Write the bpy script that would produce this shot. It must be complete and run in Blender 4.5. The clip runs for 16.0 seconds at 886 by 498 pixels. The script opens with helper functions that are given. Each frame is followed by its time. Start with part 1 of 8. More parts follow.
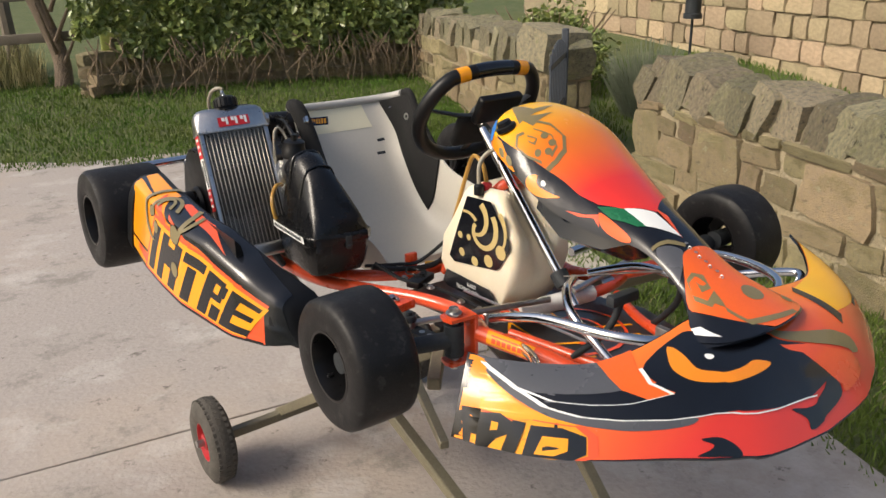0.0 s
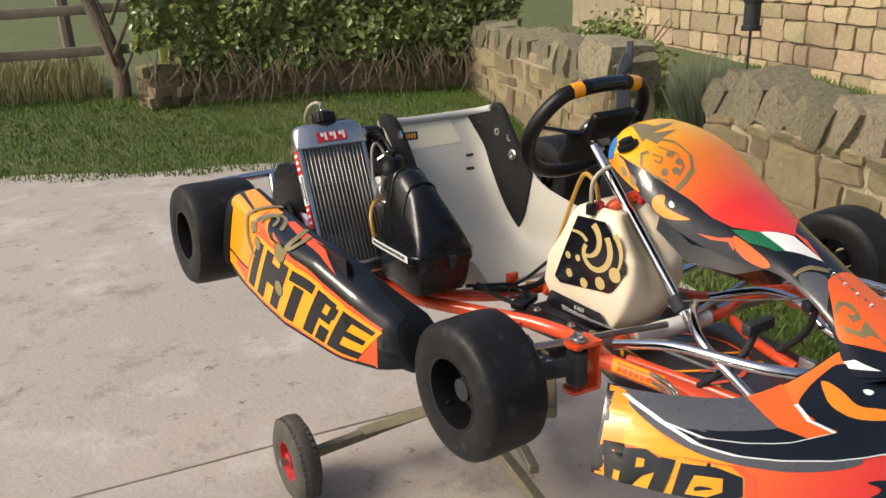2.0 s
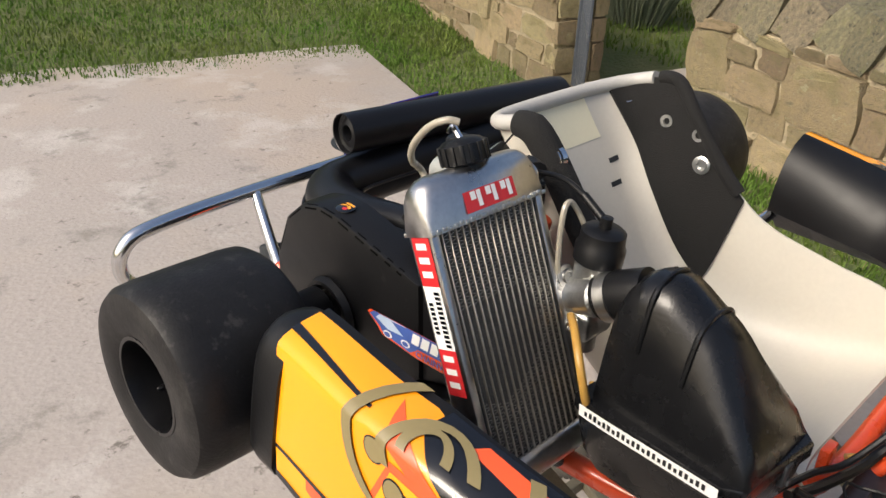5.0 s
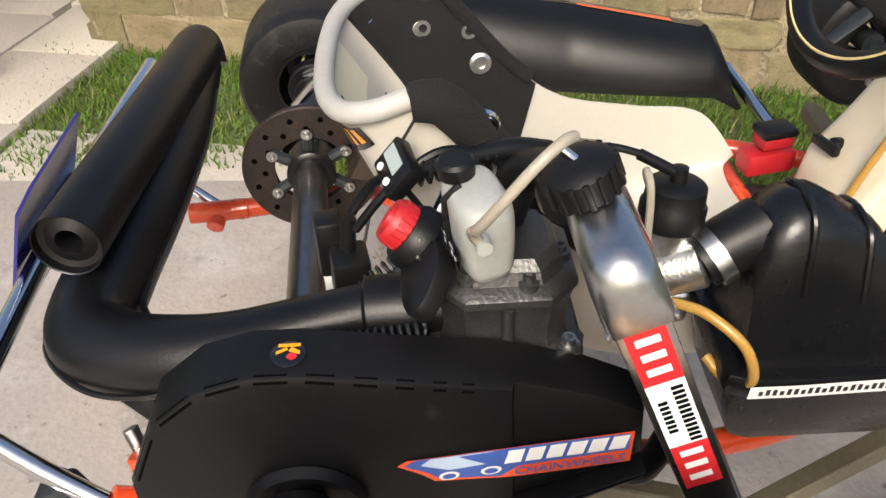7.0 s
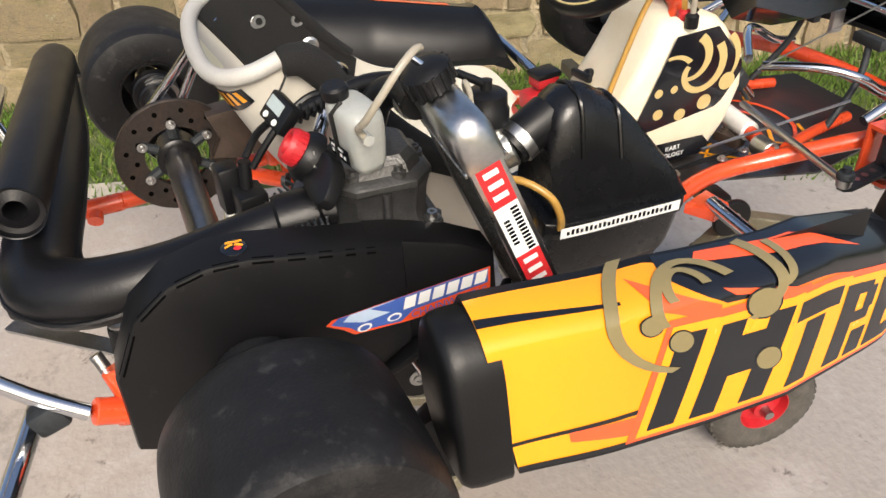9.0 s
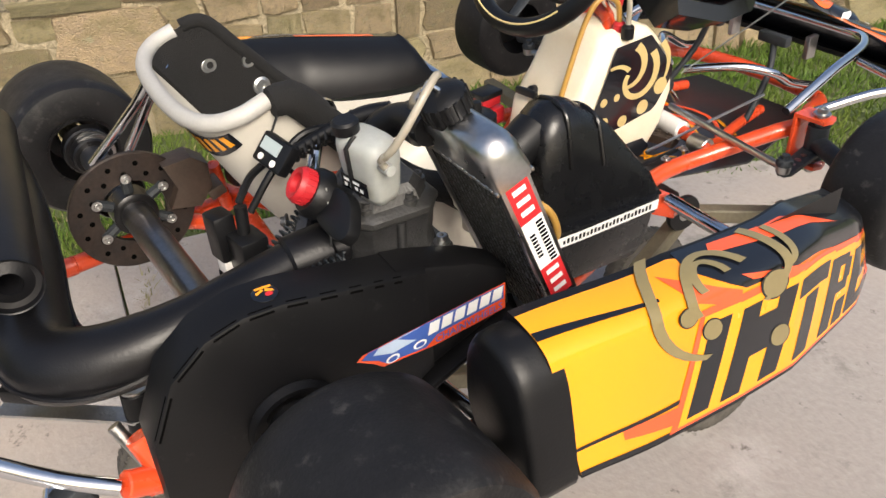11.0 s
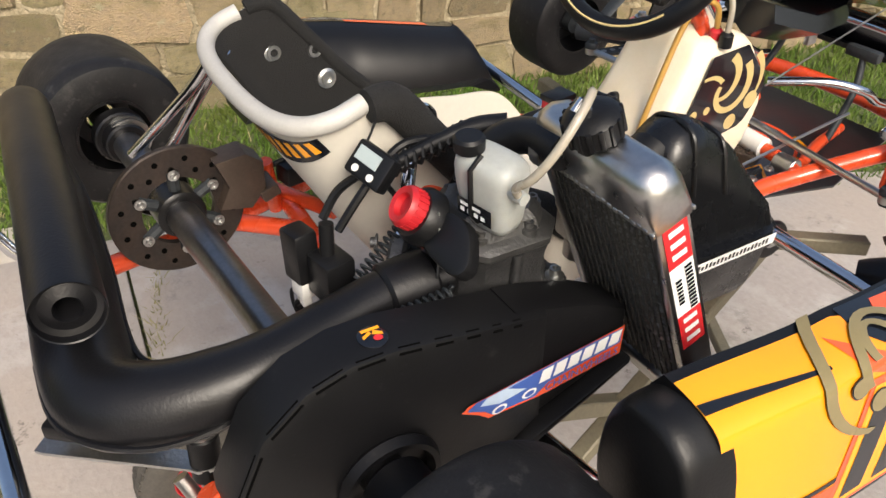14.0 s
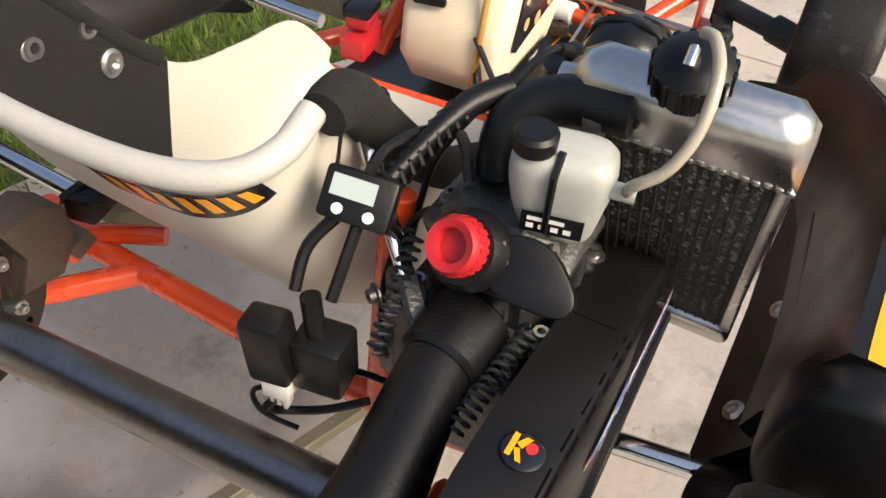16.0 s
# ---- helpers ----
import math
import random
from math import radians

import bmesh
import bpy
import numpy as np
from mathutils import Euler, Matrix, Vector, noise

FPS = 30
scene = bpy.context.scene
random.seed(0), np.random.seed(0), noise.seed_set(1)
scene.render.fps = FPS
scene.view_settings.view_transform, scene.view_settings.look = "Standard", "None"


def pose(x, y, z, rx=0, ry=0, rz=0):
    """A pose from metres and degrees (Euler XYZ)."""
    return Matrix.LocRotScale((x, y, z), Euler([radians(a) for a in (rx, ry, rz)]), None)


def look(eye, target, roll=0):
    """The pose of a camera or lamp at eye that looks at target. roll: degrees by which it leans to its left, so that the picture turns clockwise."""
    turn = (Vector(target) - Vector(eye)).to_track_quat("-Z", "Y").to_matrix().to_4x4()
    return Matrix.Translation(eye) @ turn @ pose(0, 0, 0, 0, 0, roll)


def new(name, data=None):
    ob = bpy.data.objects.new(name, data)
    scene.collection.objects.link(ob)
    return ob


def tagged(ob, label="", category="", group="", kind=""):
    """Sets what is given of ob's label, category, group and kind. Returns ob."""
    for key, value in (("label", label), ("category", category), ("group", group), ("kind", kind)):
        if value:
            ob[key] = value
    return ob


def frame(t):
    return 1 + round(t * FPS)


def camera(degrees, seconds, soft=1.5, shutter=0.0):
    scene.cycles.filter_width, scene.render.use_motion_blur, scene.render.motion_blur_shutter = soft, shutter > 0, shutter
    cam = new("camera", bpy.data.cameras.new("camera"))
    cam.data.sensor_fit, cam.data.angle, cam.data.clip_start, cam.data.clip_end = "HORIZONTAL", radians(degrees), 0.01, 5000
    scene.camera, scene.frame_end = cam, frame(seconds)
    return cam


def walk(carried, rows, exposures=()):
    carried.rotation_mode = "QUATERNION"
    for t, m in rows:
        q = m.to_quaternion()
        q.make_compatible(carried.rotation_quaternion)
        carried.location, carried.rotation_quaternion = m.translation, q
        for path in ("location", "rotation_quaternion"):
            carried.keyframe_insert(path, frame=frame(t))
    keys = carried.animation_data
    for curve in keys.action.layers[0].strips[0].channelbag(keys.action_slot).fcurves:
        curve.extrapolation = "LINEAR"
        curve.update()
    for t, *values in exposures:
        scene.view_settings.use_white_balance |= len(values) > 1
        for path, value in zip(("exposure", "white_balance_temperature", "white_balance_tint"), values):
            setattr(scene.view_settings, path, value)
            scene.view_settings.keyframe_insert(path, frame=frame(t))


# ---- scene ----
cam = camera(57.1, 16.0)
PATH = [
    (0, (1.067, 2.265, 0.855), (0.05, 0.692, 0.154), -1.2),
    (0.5, (1.073, 2.267, 0.857), (0.08, 0.673, 0.17), -1.9),
    (1, (1.078, 2.26, 0.853), (0.114, 0.648, 0.166), -2.1),
    (1.5, (1.11, 2.234, 0.86), (0.152, 0.616, 0.179), -1.7),
    (2, (1.167, 2.132, 0.857), (0.22, 0.504, 0.184), -1.5),
    (2.5, (1.12, 1.976, 0.847), (0.171, 0.357, 0.155), -1.5),
    (3, (1.024, 1.779, 0.86), (0.157, 0.112, 0.173), -0.9),
    (3.5, (1.002, 1.609, 0.861), (0.205, -0.069, 0.12), -0.2),
    (3.7, (1.023, 1.521, 0.854), (0.178, -0.126, 0.098), 0.8),
    (5.8, (1.0, 0.497, 0.838), (-0.42, -0.394, -0.243), -1.3),
    (6, (0.992, 0.405, 0.823), (-0.51, -0.352, -0.258), -2.4),
    (6.5, (0.953, 0.244, 0.81), (-0.666, -0.02, -0.335), -0.3),
    (7, (0.9, 0.161, 0.808), (-0.688, 0.223, -0.406), -1.6),
    (7.5, (0.949, 0.064, 0.795), (-0.554, 0.544, -0.434), -1.7),
    (8, (1.015, 0.01, 0.819), (-0.428, 0.667, -0.399), -0.4),
    (8.5, (1.133, 0.03, 0.843), (-0.386, 0.599, -0.327), -1.2),
    (8.7, (1.175, 0.038, 0.847), (-0.362, 0.56, -0.323), -1.7),
    (10.8, (1.106, -0.127, 0.851), (-0.33, 0.67, -0.29), -2.8),
    (11, (1.109, -0.125, 0.855), (-0.326, 0.694, -0.271), -2.5),
    (11.5, (1.107, -0.131, 0.858), (-0.354, 0.665, -0.252), -2.6),
    (12, (1.099, -0.148, 0.854), (-0.358, 0.65, -0.258), -1.2),
    (12.5, (1.088, -0.162, 0.852), (-0.361, 0.659, -0.257), -0.9),
    (13, (1.076, -0.181, 0.85), (-0.34, 0.677, -0.271), 0.1),
    (13.5, (1.041, -0.199, 0.845), (-0.369, 0.649, -0.292), 0.3),
    (14, (0.918, -0.184, 0.83), (-0.471, 0.667, -0.331), 1.4),
    (14.5, (0.767, -0.173, 0.823), (-0.568, 0.673, -0.402), -0.7),
    (15, (0.636, -0.233, 0.792), (-0.422, 0.898, -0.473), -0.4),
    (15.5, (0.542, -0.296, 0.79), (-0.241, 0.95, -0.565), -0.1),
    (16, (0.496, -0.23, 0.783), (-0.166, 1.06, -0.596), 3.4),
]
walk(cam, [(t, look(eye, target, roll)) for t, eye, target, roll in PATH], exposures=[(0, 0.38, 6700, 10), (3.0, 0.44, 6700, 10), (6.5, 0.68, 6550, 10), (13.5, 0.70, 6550, 10), (14.5, 0.78, 6700, 10), (15.5, 0.94, 6950, 10), (16, 0.94, 7000, 10)])
GROUND = -0.635

# ---------------------------------------------------------------- light
world = bpy.data.worlds.new("sky")
scene.world = world
world.use_nodes = True
wn = world.node_tree
wn.nodes.clear()
sky = wn.nodes.new("ShaderNodeTexSky")
sky.sky_type, sky.sun_disc = "NISHITA", False
sky.sun_elevation, sky.sun_rotation = radians(40), radians(101)
sky.air_density, sky.dust_density = 1.0, 5.0
bg = wn.nodes.new("ShaderNodeBackground")
bg.inputs["Strength"].default_value = 0.12
wo = wn.nodes.new("ShaderNodeOutputWorld")
wn.links.new(sky.outputs[0], bg.inputs[0])
wn.links.new(bg.outputs[0], wo.inputs[0])
sun = new("sun", bpy.data.lights.new("sun", "SUN"))
sun.data.energy, sun.data.angle, sun.data.color = 2.3, radians(26), (1.0, 0.93, 0.82)
sun.matrix_world = look((4.0 * math.sin(radians(101)), 4.0 * math.cos(radians(101)), 3.36), (0, 0, 0))


# ---------------------------------------------------------------- materials
def mat(name, base, rough=0.5, metal=0.0, var=0.12, scale=12.0, bump=0.15, fine=160.0, dist=0.002, coat=0.0, second=None, amount=0.5, rand=0.0,
        transmission=0.0, subsurface=0.0, alpha=1.0, rvar=0.1, spec=0.5):
    """A surface: base colour, a large stain or wear noise towards the second colour, a fine grain with bump, and a random tone per object."""
    m = bpy.data.materials.new(name)
    m.use_nodes = True
    nt = m.node_tree
    n, l = nt.nodes, nt.links
    b = n["Principled BSDF"]
    co = n.new("ShaderNodeTexCoord")
    big = n.new("ShaderNodeTexNoise")
    big.inputs["Scale"].default_value, big.inputs["Detail"].default_value, big.inputs["Roughness"].default_value = scale, 5.0, 0.6
    small = n.new("ShaderNodeTexNoise")
    small.inputs["Scale"].default_value, small.inputs["Detail"].default_value = fine, 3.0
    l.new(co.outputs["Object"], big.inputs["Vector"])
    l.new(co.outputs["Object"], small.inputs["Vector"])
    ramp = n.new("ShaderNodeValToRGB")
    ramp.color_ramp.elements[0].position, ramp.color_ramp.elements[1].position = 0.5 - 0.22, 0.5 + 0.22
    sec = second or tuple(c * (1 - 2 * var) for c in base)
    mixed = tuple(a + (s - a) * amount * (1 if second else 1) for a, s in zip(base, sec))
    ramp.color_ramp.elements[0].color = (*mixed, 1)
    ramp.color_ramp.elements[1].color = (*base, 1)
    l.new(big.outputs["Fac"], ramp.inputs[0])
    hsv = n.new("ShaderNodeHueSaturation")
    l.new(ramp.outputs[0], hsv.inputs["Color"])
    grain = n.new("ShaderNodeMapRange")
    grain.inputs[3].default_value, grain.inputs[4].default_value = 1 - var, 1 + var
    l.new(small.outputs["Fac"], grain.inputs[0])
    if rand:
        info = n.new("ShaderNodeObjectInfo")
        rr = n.new("ShaderNodeMapRange")
        rr.inputs[3].default_value, rr.inputs[4].default_value = 1 - rand, 1 + rand
        l.new(info.outputs["Random"], rr.inputs[0])
        mul = n.new("ShaderNodeMath")
        mul.operation = "MULTIPLY"
        l.new(grain.outputs[0], mul.inputs[0])
        l.new(rr.outputs[0], mul.inputs[1])
        l.new(mul.outputs[0], hsv.inputs["Value"])
        r2 = n.new("ShaderNodeMath")
        r2.operation, r2.inputs[1].default_value = "MULTIPLY", 7.31
        r3 = n.new("ShaderNodeMath")
        r3.operation = "FRACT"
        r4 = n.new("ShaderNodeMapRange")
        r4.inputs[3].default_value, r4.inputs[4].default_value = 0.5 - 0.02, 0.5 + 0.015
        l.new(info.outputs["Random"], r2.inputs[0])
        l.new(r2.outputs[0], r3.inputs[0])
        l.new(r3.outputs[0], r4.inputs[0])
        l.new(r4.outputs[0], hsv.inputs["Hue"])
    else:
        l.new(grain.outputs[0], hsv.inputs["Value"])
    l.new(hsv.outputs[0], b.inputs["Base Color"])
    rm = n.new("ShaderNodeMapRange")
    rm.inputs[3].default_value, rm.inputs[4].default_value = max(0.02, rough - rvar), min(1, rough + rvar)
    l.new(big.outputs["Fac"], rm.inputs[0])
    l.new(rm.outputs[0], b.inputs["Roughness"])
    b.inputs["Metallic"].default_value = metal
    b.inputs["Coat Weight"].default_value = coat
    b.inputs["Coat Roughness"].default_value = 0.06
    b.inputs["Transmission Weight"].default_value = transmission
    b.inputs["Subsurface Weight"].default_value = subsurface
    b.inputs["Subsurface Radius"].default_value = (0.02, 0.015, 0.01)
    b.inputs["Specular IOR Level"].default_value = spec
    b.inputs["Alpha"].default_value = alpha
    if bump:
        bp = n.new("ShaderNodeBump")
        bp.inputs["Strength"].default_value, bp.inputs["Distance"].default_value = bump, dist
        l.new(small.outputs["Fac"], bp.inputs["Height"])
        l.new(bp.outputs[0], b.inputs["Normal"])
    return m


M = {}
def stain(m, scale, lo, hi, colour, detail=6.0, rough=0.65, strength=1.0):
    """A second, separate stain with its own size and shape over the base colour."""
    n, l = m.node_tree.nodes, m.node_tree.links
    b = n["Principled BSDF"]
    src = b.inputs["Base Color"].links[0].from_socket
    co = n.new("ShaderNodeTexCoord")
    nz = n.new("ShaderNodeTexNoise")
    nz.inputs["Scale"].default_value, nz.inputs["Detail"].default_value, nz.inputs["Roughness"].default_value = scale, detail, rough
    l.new(co.outputs["Object"], nz.inputs["Vector"])
    mr = n.new("ShaderNodeMapRange")
    mr.inputs[1].default_value, mr.inputs[2].default_value, mr.inputs[4].default_value = lo, hi, strength
    l.new(nz.outputs["Fac"], mr.inputs[0])
    mx = n.new("ShaderNodeMix")
    mx.data_type = "RGBA"
    l.new(mr.outputs[0], mx.inputs[0])
    l.new(src, mx.inputs[6])
    mx.inputs[7].default_value = (*colour, 1)
    l.new(mx.outputs[2], b.inputs["Base Color"])


M["concrete"] = mat("concrete", (0.37, 0.328, 0.298), 0.9, var=0.16, scale=1.1, bump=0.5, fine=55, dist=0.006, second=(0.36, 0.33, 0.305), amount=0.9)
stain(M["concrete"], 0.8, 0.45, 0.62, (0.43, 0.355, 0.285), 5.0, 0.6, 0.55)
stain(M["concrete"], 2.6, 0.53, 0.66, (0.50, 0.475, 0.45), strength=0.65)
stain(M["concrete"], 3.7, 0.555, 0.66, (0.20, 0.19, 0.165), 8.0, 0.75, 0.75)
stain(M["concrete"], 13.0, 0.625, 0.70, (0.10, 0.09, 0.075), 5.0, 0.7, 0.8)
M["flag"] = mat("flagstone", (0.50, 0.45, 0.38), 0.9, var=0.14, scale=3, bump=0.5, fine=60, dist=0.006, rand=0.1, second=(0.40, 0.37, 0.30), amount=0.8)
M["soil"] = mat("soil", (0.060, 0.095, 0.025), 0.95, var=0.4, scale=5, bump=0.8, fine=40, dist=0.03, second=(0.13, 0.13, 0.05), amount=0.8)
M["grass"] = mat("grass_blade", (0.080, 0.165, 0.022), 0.6, var=0.4, scale=1.6, bump=0, fine=60, second=(0.125, 0.150, 0.035), amount=0.9, spec=0.2)
M["dry_grass"] = mat("dry_grass", (0.36, 0.31, 0.16), 0.8, var=0.3, scale=4, bump=0, fine=40, second=(0.16, 0.17, 0.06), amount=0.8, spec=0.2)
M["stone"] = mat("sandstone", (0.385, 0.31, 0.165), 0.92, var=0.22, scale=9, bump=0.9, fine=45, dist=0.02, rand=0.3, second=(0.24, 0.20, 0.13), amount=0.8)
stain(M["stone"], 2.3, 0.5, 0.66, (0.17, 0.15, 0.07), strength=0.7)
stain(M["stone"], 7.0, 0.57, 0.70, (0.09, 0.085, 0.05), 7.0, 0.7, 0.6)
stain(M["stone"], 5.0, 0.60, 0.66, (0.40, 0.40, 0.26), 6.0, 0.7, 0.4)
M["cope"] = mat("coping_sandstone", (0.34, 0.295, 0.18), 0.92, var=0.25, scale=11, bump=0.9, fine=45, dist=0.02, rand=0.3, second=(0.14, 0.135, 0.10), amount=0.9)
stain(M["cope"], 9.0, 0.55, 0.66, (0.06, 0.055, 0.045), 7.0, 0.7, 0.8)
stain(M["cope"], 4.0, 0.56, 0.64, (0.20, 0.21, 0.09), 5.0, 0.6, 0.5)
M["mortar"] = mat("mortar", (0.33, 0.275, 0.175), 0.95, var=0.25, scale=10, bump=0.9, fine=60, dist=0.02, second=(0.22, 0.19, 0.13), amount=0.7)
stain(M["cope"], 12.0, 0.60, 0.68, (0.42, 0.43, 0.36), 6.0, 0.7, 0.55)
M["house_stone"] = mat("house_sandstone", (0.50, 0.40, 0.25), 0.92, var=0.2, scale=6, bump=0.8, fine=30, dist=0.02, rand=0.28, second=(0.30, 0.24, 0.15), amount=0.8)
M["ivy"] = mat("ivy_leaf", (0.12, 0.185, 0.045), 0.30, var=0.45, scale=9, bump=0, fine=30, second=(0.30, 0.31, 0.10), amount=0.75)
M["twig"] = mat("twig", (0.23, 0.17, 0.11), 0.9, var=0.3, scale=20, bump=0.4)
M["lavender"] = mat("lavender_leaf", (0.20, 0.22, 0.15), 0.8, var=0.3, scale=8, bump=0, fine=40, second=(0.10, 0.13, 0.07), amount=0.8)
M["shrub"] = mat("shrub_leaf", (0.085, 0.09, 0.04), 0.7, var=0.35, scale=9, bump=0, fine=40, second=(0.15, 0.10, 0.07), amount=0.6)
M["flower"] = mat("purple_flower", (0.30, 0.17, 0.36), 0.8, var=0.2, bump=0)
M["bark"] = mat("bark", (0.16, 0.12, 0.085), 0.95, var=0.3, scale=10, bump=0.9, fine=50, dist=0.02)
M["grey_wood"] = mat("weathered_wood", (0.20, 0.17, 0.13), 0.9, var=0.25, scale=6, bump=0.6, fine=80)
M["gate"] = mat("gate_paint", (0.05, 0.06, 0.075), 0.5, var=0.2, scale=20, bump=0.3)
M["iron"] = mat("cast_iron", (0.03, 0.035, 0.04), 0.6, 0.3, var=0.3, scale=30, bump=0.5)

M["rubber"] = mat("tyre_rubber", (0.0065, 0.0065, 0.0075), 0.50, var=0.3, scale=22, bump=0.5, fine=240, dist=0.001, second=(0.017, 0.0165, 0.0165), amount=0.5, spec=0.28, rvar=0.14)
stain(M["rubber"], 9.0, 0.56, 0.72, (0.045, 0.043, 0.040), 9.0, 0.8, 0.7)
stain(M["rubber"], 46.0, 0.60, 0.70, (0.050, 0.048, 0.046), 4.0, 0.6, 0.55)
M["wall_rubber"] = mat("pneumatic_rubber", (0.045, 0.041, 0.036), 0.85, var=0.3, scale=30, bump=0.3, second=(0.10, 0.09, 0.075), amount=0.7)
M["rim"] = mat("black_magnesium", (0.008, 0.008, 0.009), 0.3, 0.4, var=0.15, scale=20, bump=0.1)
M["orange"] = mat("orange_frame_paint", (0.72, 0.075, 0.018), 0.28, var=0.07, scale=14, bump=0.06, fine=90, coat=0.5, second=(0.55, 0.06, 0.02), amount=0.5)
M["chrome"] = mat("chrome_tube", (0.72, 0.73, 0.75), 0.12, 1.0, var=0.06, scale=30, bump=0.05, rvar=0.06)
M["steel"] = mat("zinc_steel", (0.50, 0.50, 0.49), 0.34, 1.0, var=0.15, scale=40, bump=0.1)
M["axle"] = mat("axle_steel", (0.27, 0.27, 0.28), 0.34, 1.0, var=0.15, scale=20, bump=0.12, second=(0.18, 0.175, 0.17), amount=0.7)
M["alu"] = mat("cast_aluminium", (0.62, 0.62, 0.60), 0.36, 1.0, var=0.18, scale=40, bump=0.3, fine=260)
M["rad_alu"] = mat("brushed_aluminium", (0.55, 0.55, 0.55), 0.30, 1.0, var=0.14, scale=30, bump=0.1, rvar=0.08)
M["head"] = mat("dull_head_casting", (0.14, 0.14, 0.139), 0.45, 0.9, var=0.25, scale=35, bump=0.4, fine=240, second=(0.12, 0.118, 0.115), amount=0.7)
M["engine"] = mat("engine_casting", (0.10, 0.10, 0.102), 0.42, 0.75, var=0.22, scale=50, bump=0.5, fine=280, second=(0.045, 0.045, 0.046), amount=0.7)
M["exhaust"] = mat("black_exhaust_enamel", (0.006, 0.006, 0.007), 0.36, var=0.2, scale=18, bump=0.15, fine=300, spec=0.32)
M["plastic"] = mat("black_plastic", (0.006, 0.0062, 0.007), 0.4, var=0.15, scale=24, bump=0.12, fine=300, spec=0.3)
M["airbox"] = mat("satin_moulded_plastic", (0.006, 0.0062, 0.007), 0.27, var=0.15, scale=24, bump=0.10, fine=260, spec=0.42)
M["gloss"] = mat("glossy_black_decal", (0.006, 0.007, 0.010), 0.22, var=0.12, scale=16, bump=0.03, coat=0.35)
# near-black colour that paints the shade inside openings that aren't cut
M["slot"] = mat("opening_shade", (0.0015, 0.0015, 0.0015), 0.95, var=0.1, bump=0, spec=0.05)
M["guard"] = mat("black_guard_plastic", (0.0055, 0.0055, 0.0062), 0.42, var=0.15, scale=20, bump=0.06, fine=240, spec=0.26)
stain(M["guard"], 34.0, 0.62, 0.72, (0.022, 0.022, 0.022), 5.0, 0.7, 0.6)
M["cloth"] = mat("black_seat_foam", (0.007, 0.0068, 0.0065), 0.95, var=0.3, scale=60, bump=0.8, fine=520, dist=0.003)
M["seat_rim"] = mat("taped_rim", (0.42, 0.41, 0.385), 0.5, var=0.08, scale=40, bump=0.25, fine=260)
M["seat"] = mat("white_fibreglass", (0.52, 0.50, 0.445), 0.42, var=0.05, scale=7, bump=0.12, fine=120, second=(0.55, 0.51, 0.43), amount=0.6)
M["tank"] = mat("translucent_tank_plastic", (0.78, 0.72, 0.58), 0.42, var=0.04, scale=7, bump=0.08, second=(0.66, 0.53, 0.34), amount=0.6, subsurface=0.25)
M["bottle"] = mat("white_bottle_plastic", (0.37, 0.385, 0.365), 0.38, var=0.10, scale=20, bump=0.1, subsurface=0.2)
M["nylon"] = mat("white_nylon", (0.72, 0.71, 0.68), 0.45, var=0.06, scale=30, bump=0.08)
M["gold"] = mat("gold_print", (0.205, 0.165, 0.075), 0.35, var=0.08, scale=30, bump=0.02, coat=0.3)
M["emblem_gold"] = mat("tank_gold_print", (0.50, 0.38, 0.16), 0.35, var=0.06, scale=30, bump=0.02, coat=0.3)
M["pale_gold"] = mat("cream_gold_print", (0.72, 0.56, 0.25), 0.35, var=0.06, scale=30, bump=0.02, coat=0.3)
M["yellow"] = mat("yellow_decal", (0.85, 0.335, 0.010), 0.24, var=0.04, scale=10, bump=0.02, coat=0.35)
M["amber"] = mat("amber_decal", (0.86, 0.26, 0.015), 0.24, var=0.04, scale=10, bump=0.02, coat=0.35)
M["orange_ink"] = mat("orange_decal", (0.84, 0.125, 0.018), 0.24, var=0.05, scale=10, bump=0.02, coat=0.35)
M["redor"] = mat("red_orange_decal", (0.80, 0.095, 0.028), 0.24, var=0.05, scale=10, bump=0.02, coat=0.35)
M["grey"] = mat("grey_decal", (0.085, 0.088, 0.098), 0.28, var=0.05, scale=10, bump=0.02, coat=0.3)
M["white"] = mat("white_decal", (0.80, 0.80, 0.78), 0.35, var=0.03, scale=12, bump=0.02)
M["cream"] = mat("cream_sticker", (0.76, 0.71, 0.52), 0.4, var=0.03, scale=12, bump=0.02)
M["red"] = mat("red_sticker", (0.58, 0.025, 0.03), 0.35, var=0.06, scale=12, bump=0.02)
M["green"] = mat("green_decal", (0.012, 0.13, 0.055), 0.3, var=0.04, bump=0.02)
M["blue"] = mat("blue_print", (0.045, 0.10, 0.36), 0.35, var=0.08, bump=0.02)
M["tape"] = mat("blue_tape", (0.02, 0.16, 0.50), 0.6, var=0.08, scale=40, bump=0.2)
M["pale_blue"] = mat("pale_blue_print", (0.42, 0.52, 0.66), 0.4, var=0.08, bump=0.02)
M["red_plastic"] = mat("red_plastic", (0.42, 0.014, 0.02), 0.45, var=0.08, scale=30, bump=0.15)
M["purple_plate"] = mat("dark_blue_perspex", (0.028, 0.025, 0.16), 0.18, var=0.08, bump=0.02)
M["hose"] = mat("amber_fuel_hose", (0.42, 0.24, 0.055), 0.3, var=0.1, scale=30, bump=0.05, subsurface=0.2)
M["clear_hose"] = mat("clear_hose", (0.34, 0.31, 0.25), 0.25, var=0.1, scale=30, bump=0.03, subsurface=0.2)
M["lcd"] = mat("grey_display", (0.36, 0.42, 0.42), 0.2, var=0.03, bump=0)
M["carbon"] = mat("carbon_floor_tray", (0.03, 0.03, 0.032), 0.35, var=0.3, scale=60, bump=0.1, coat=0.3)
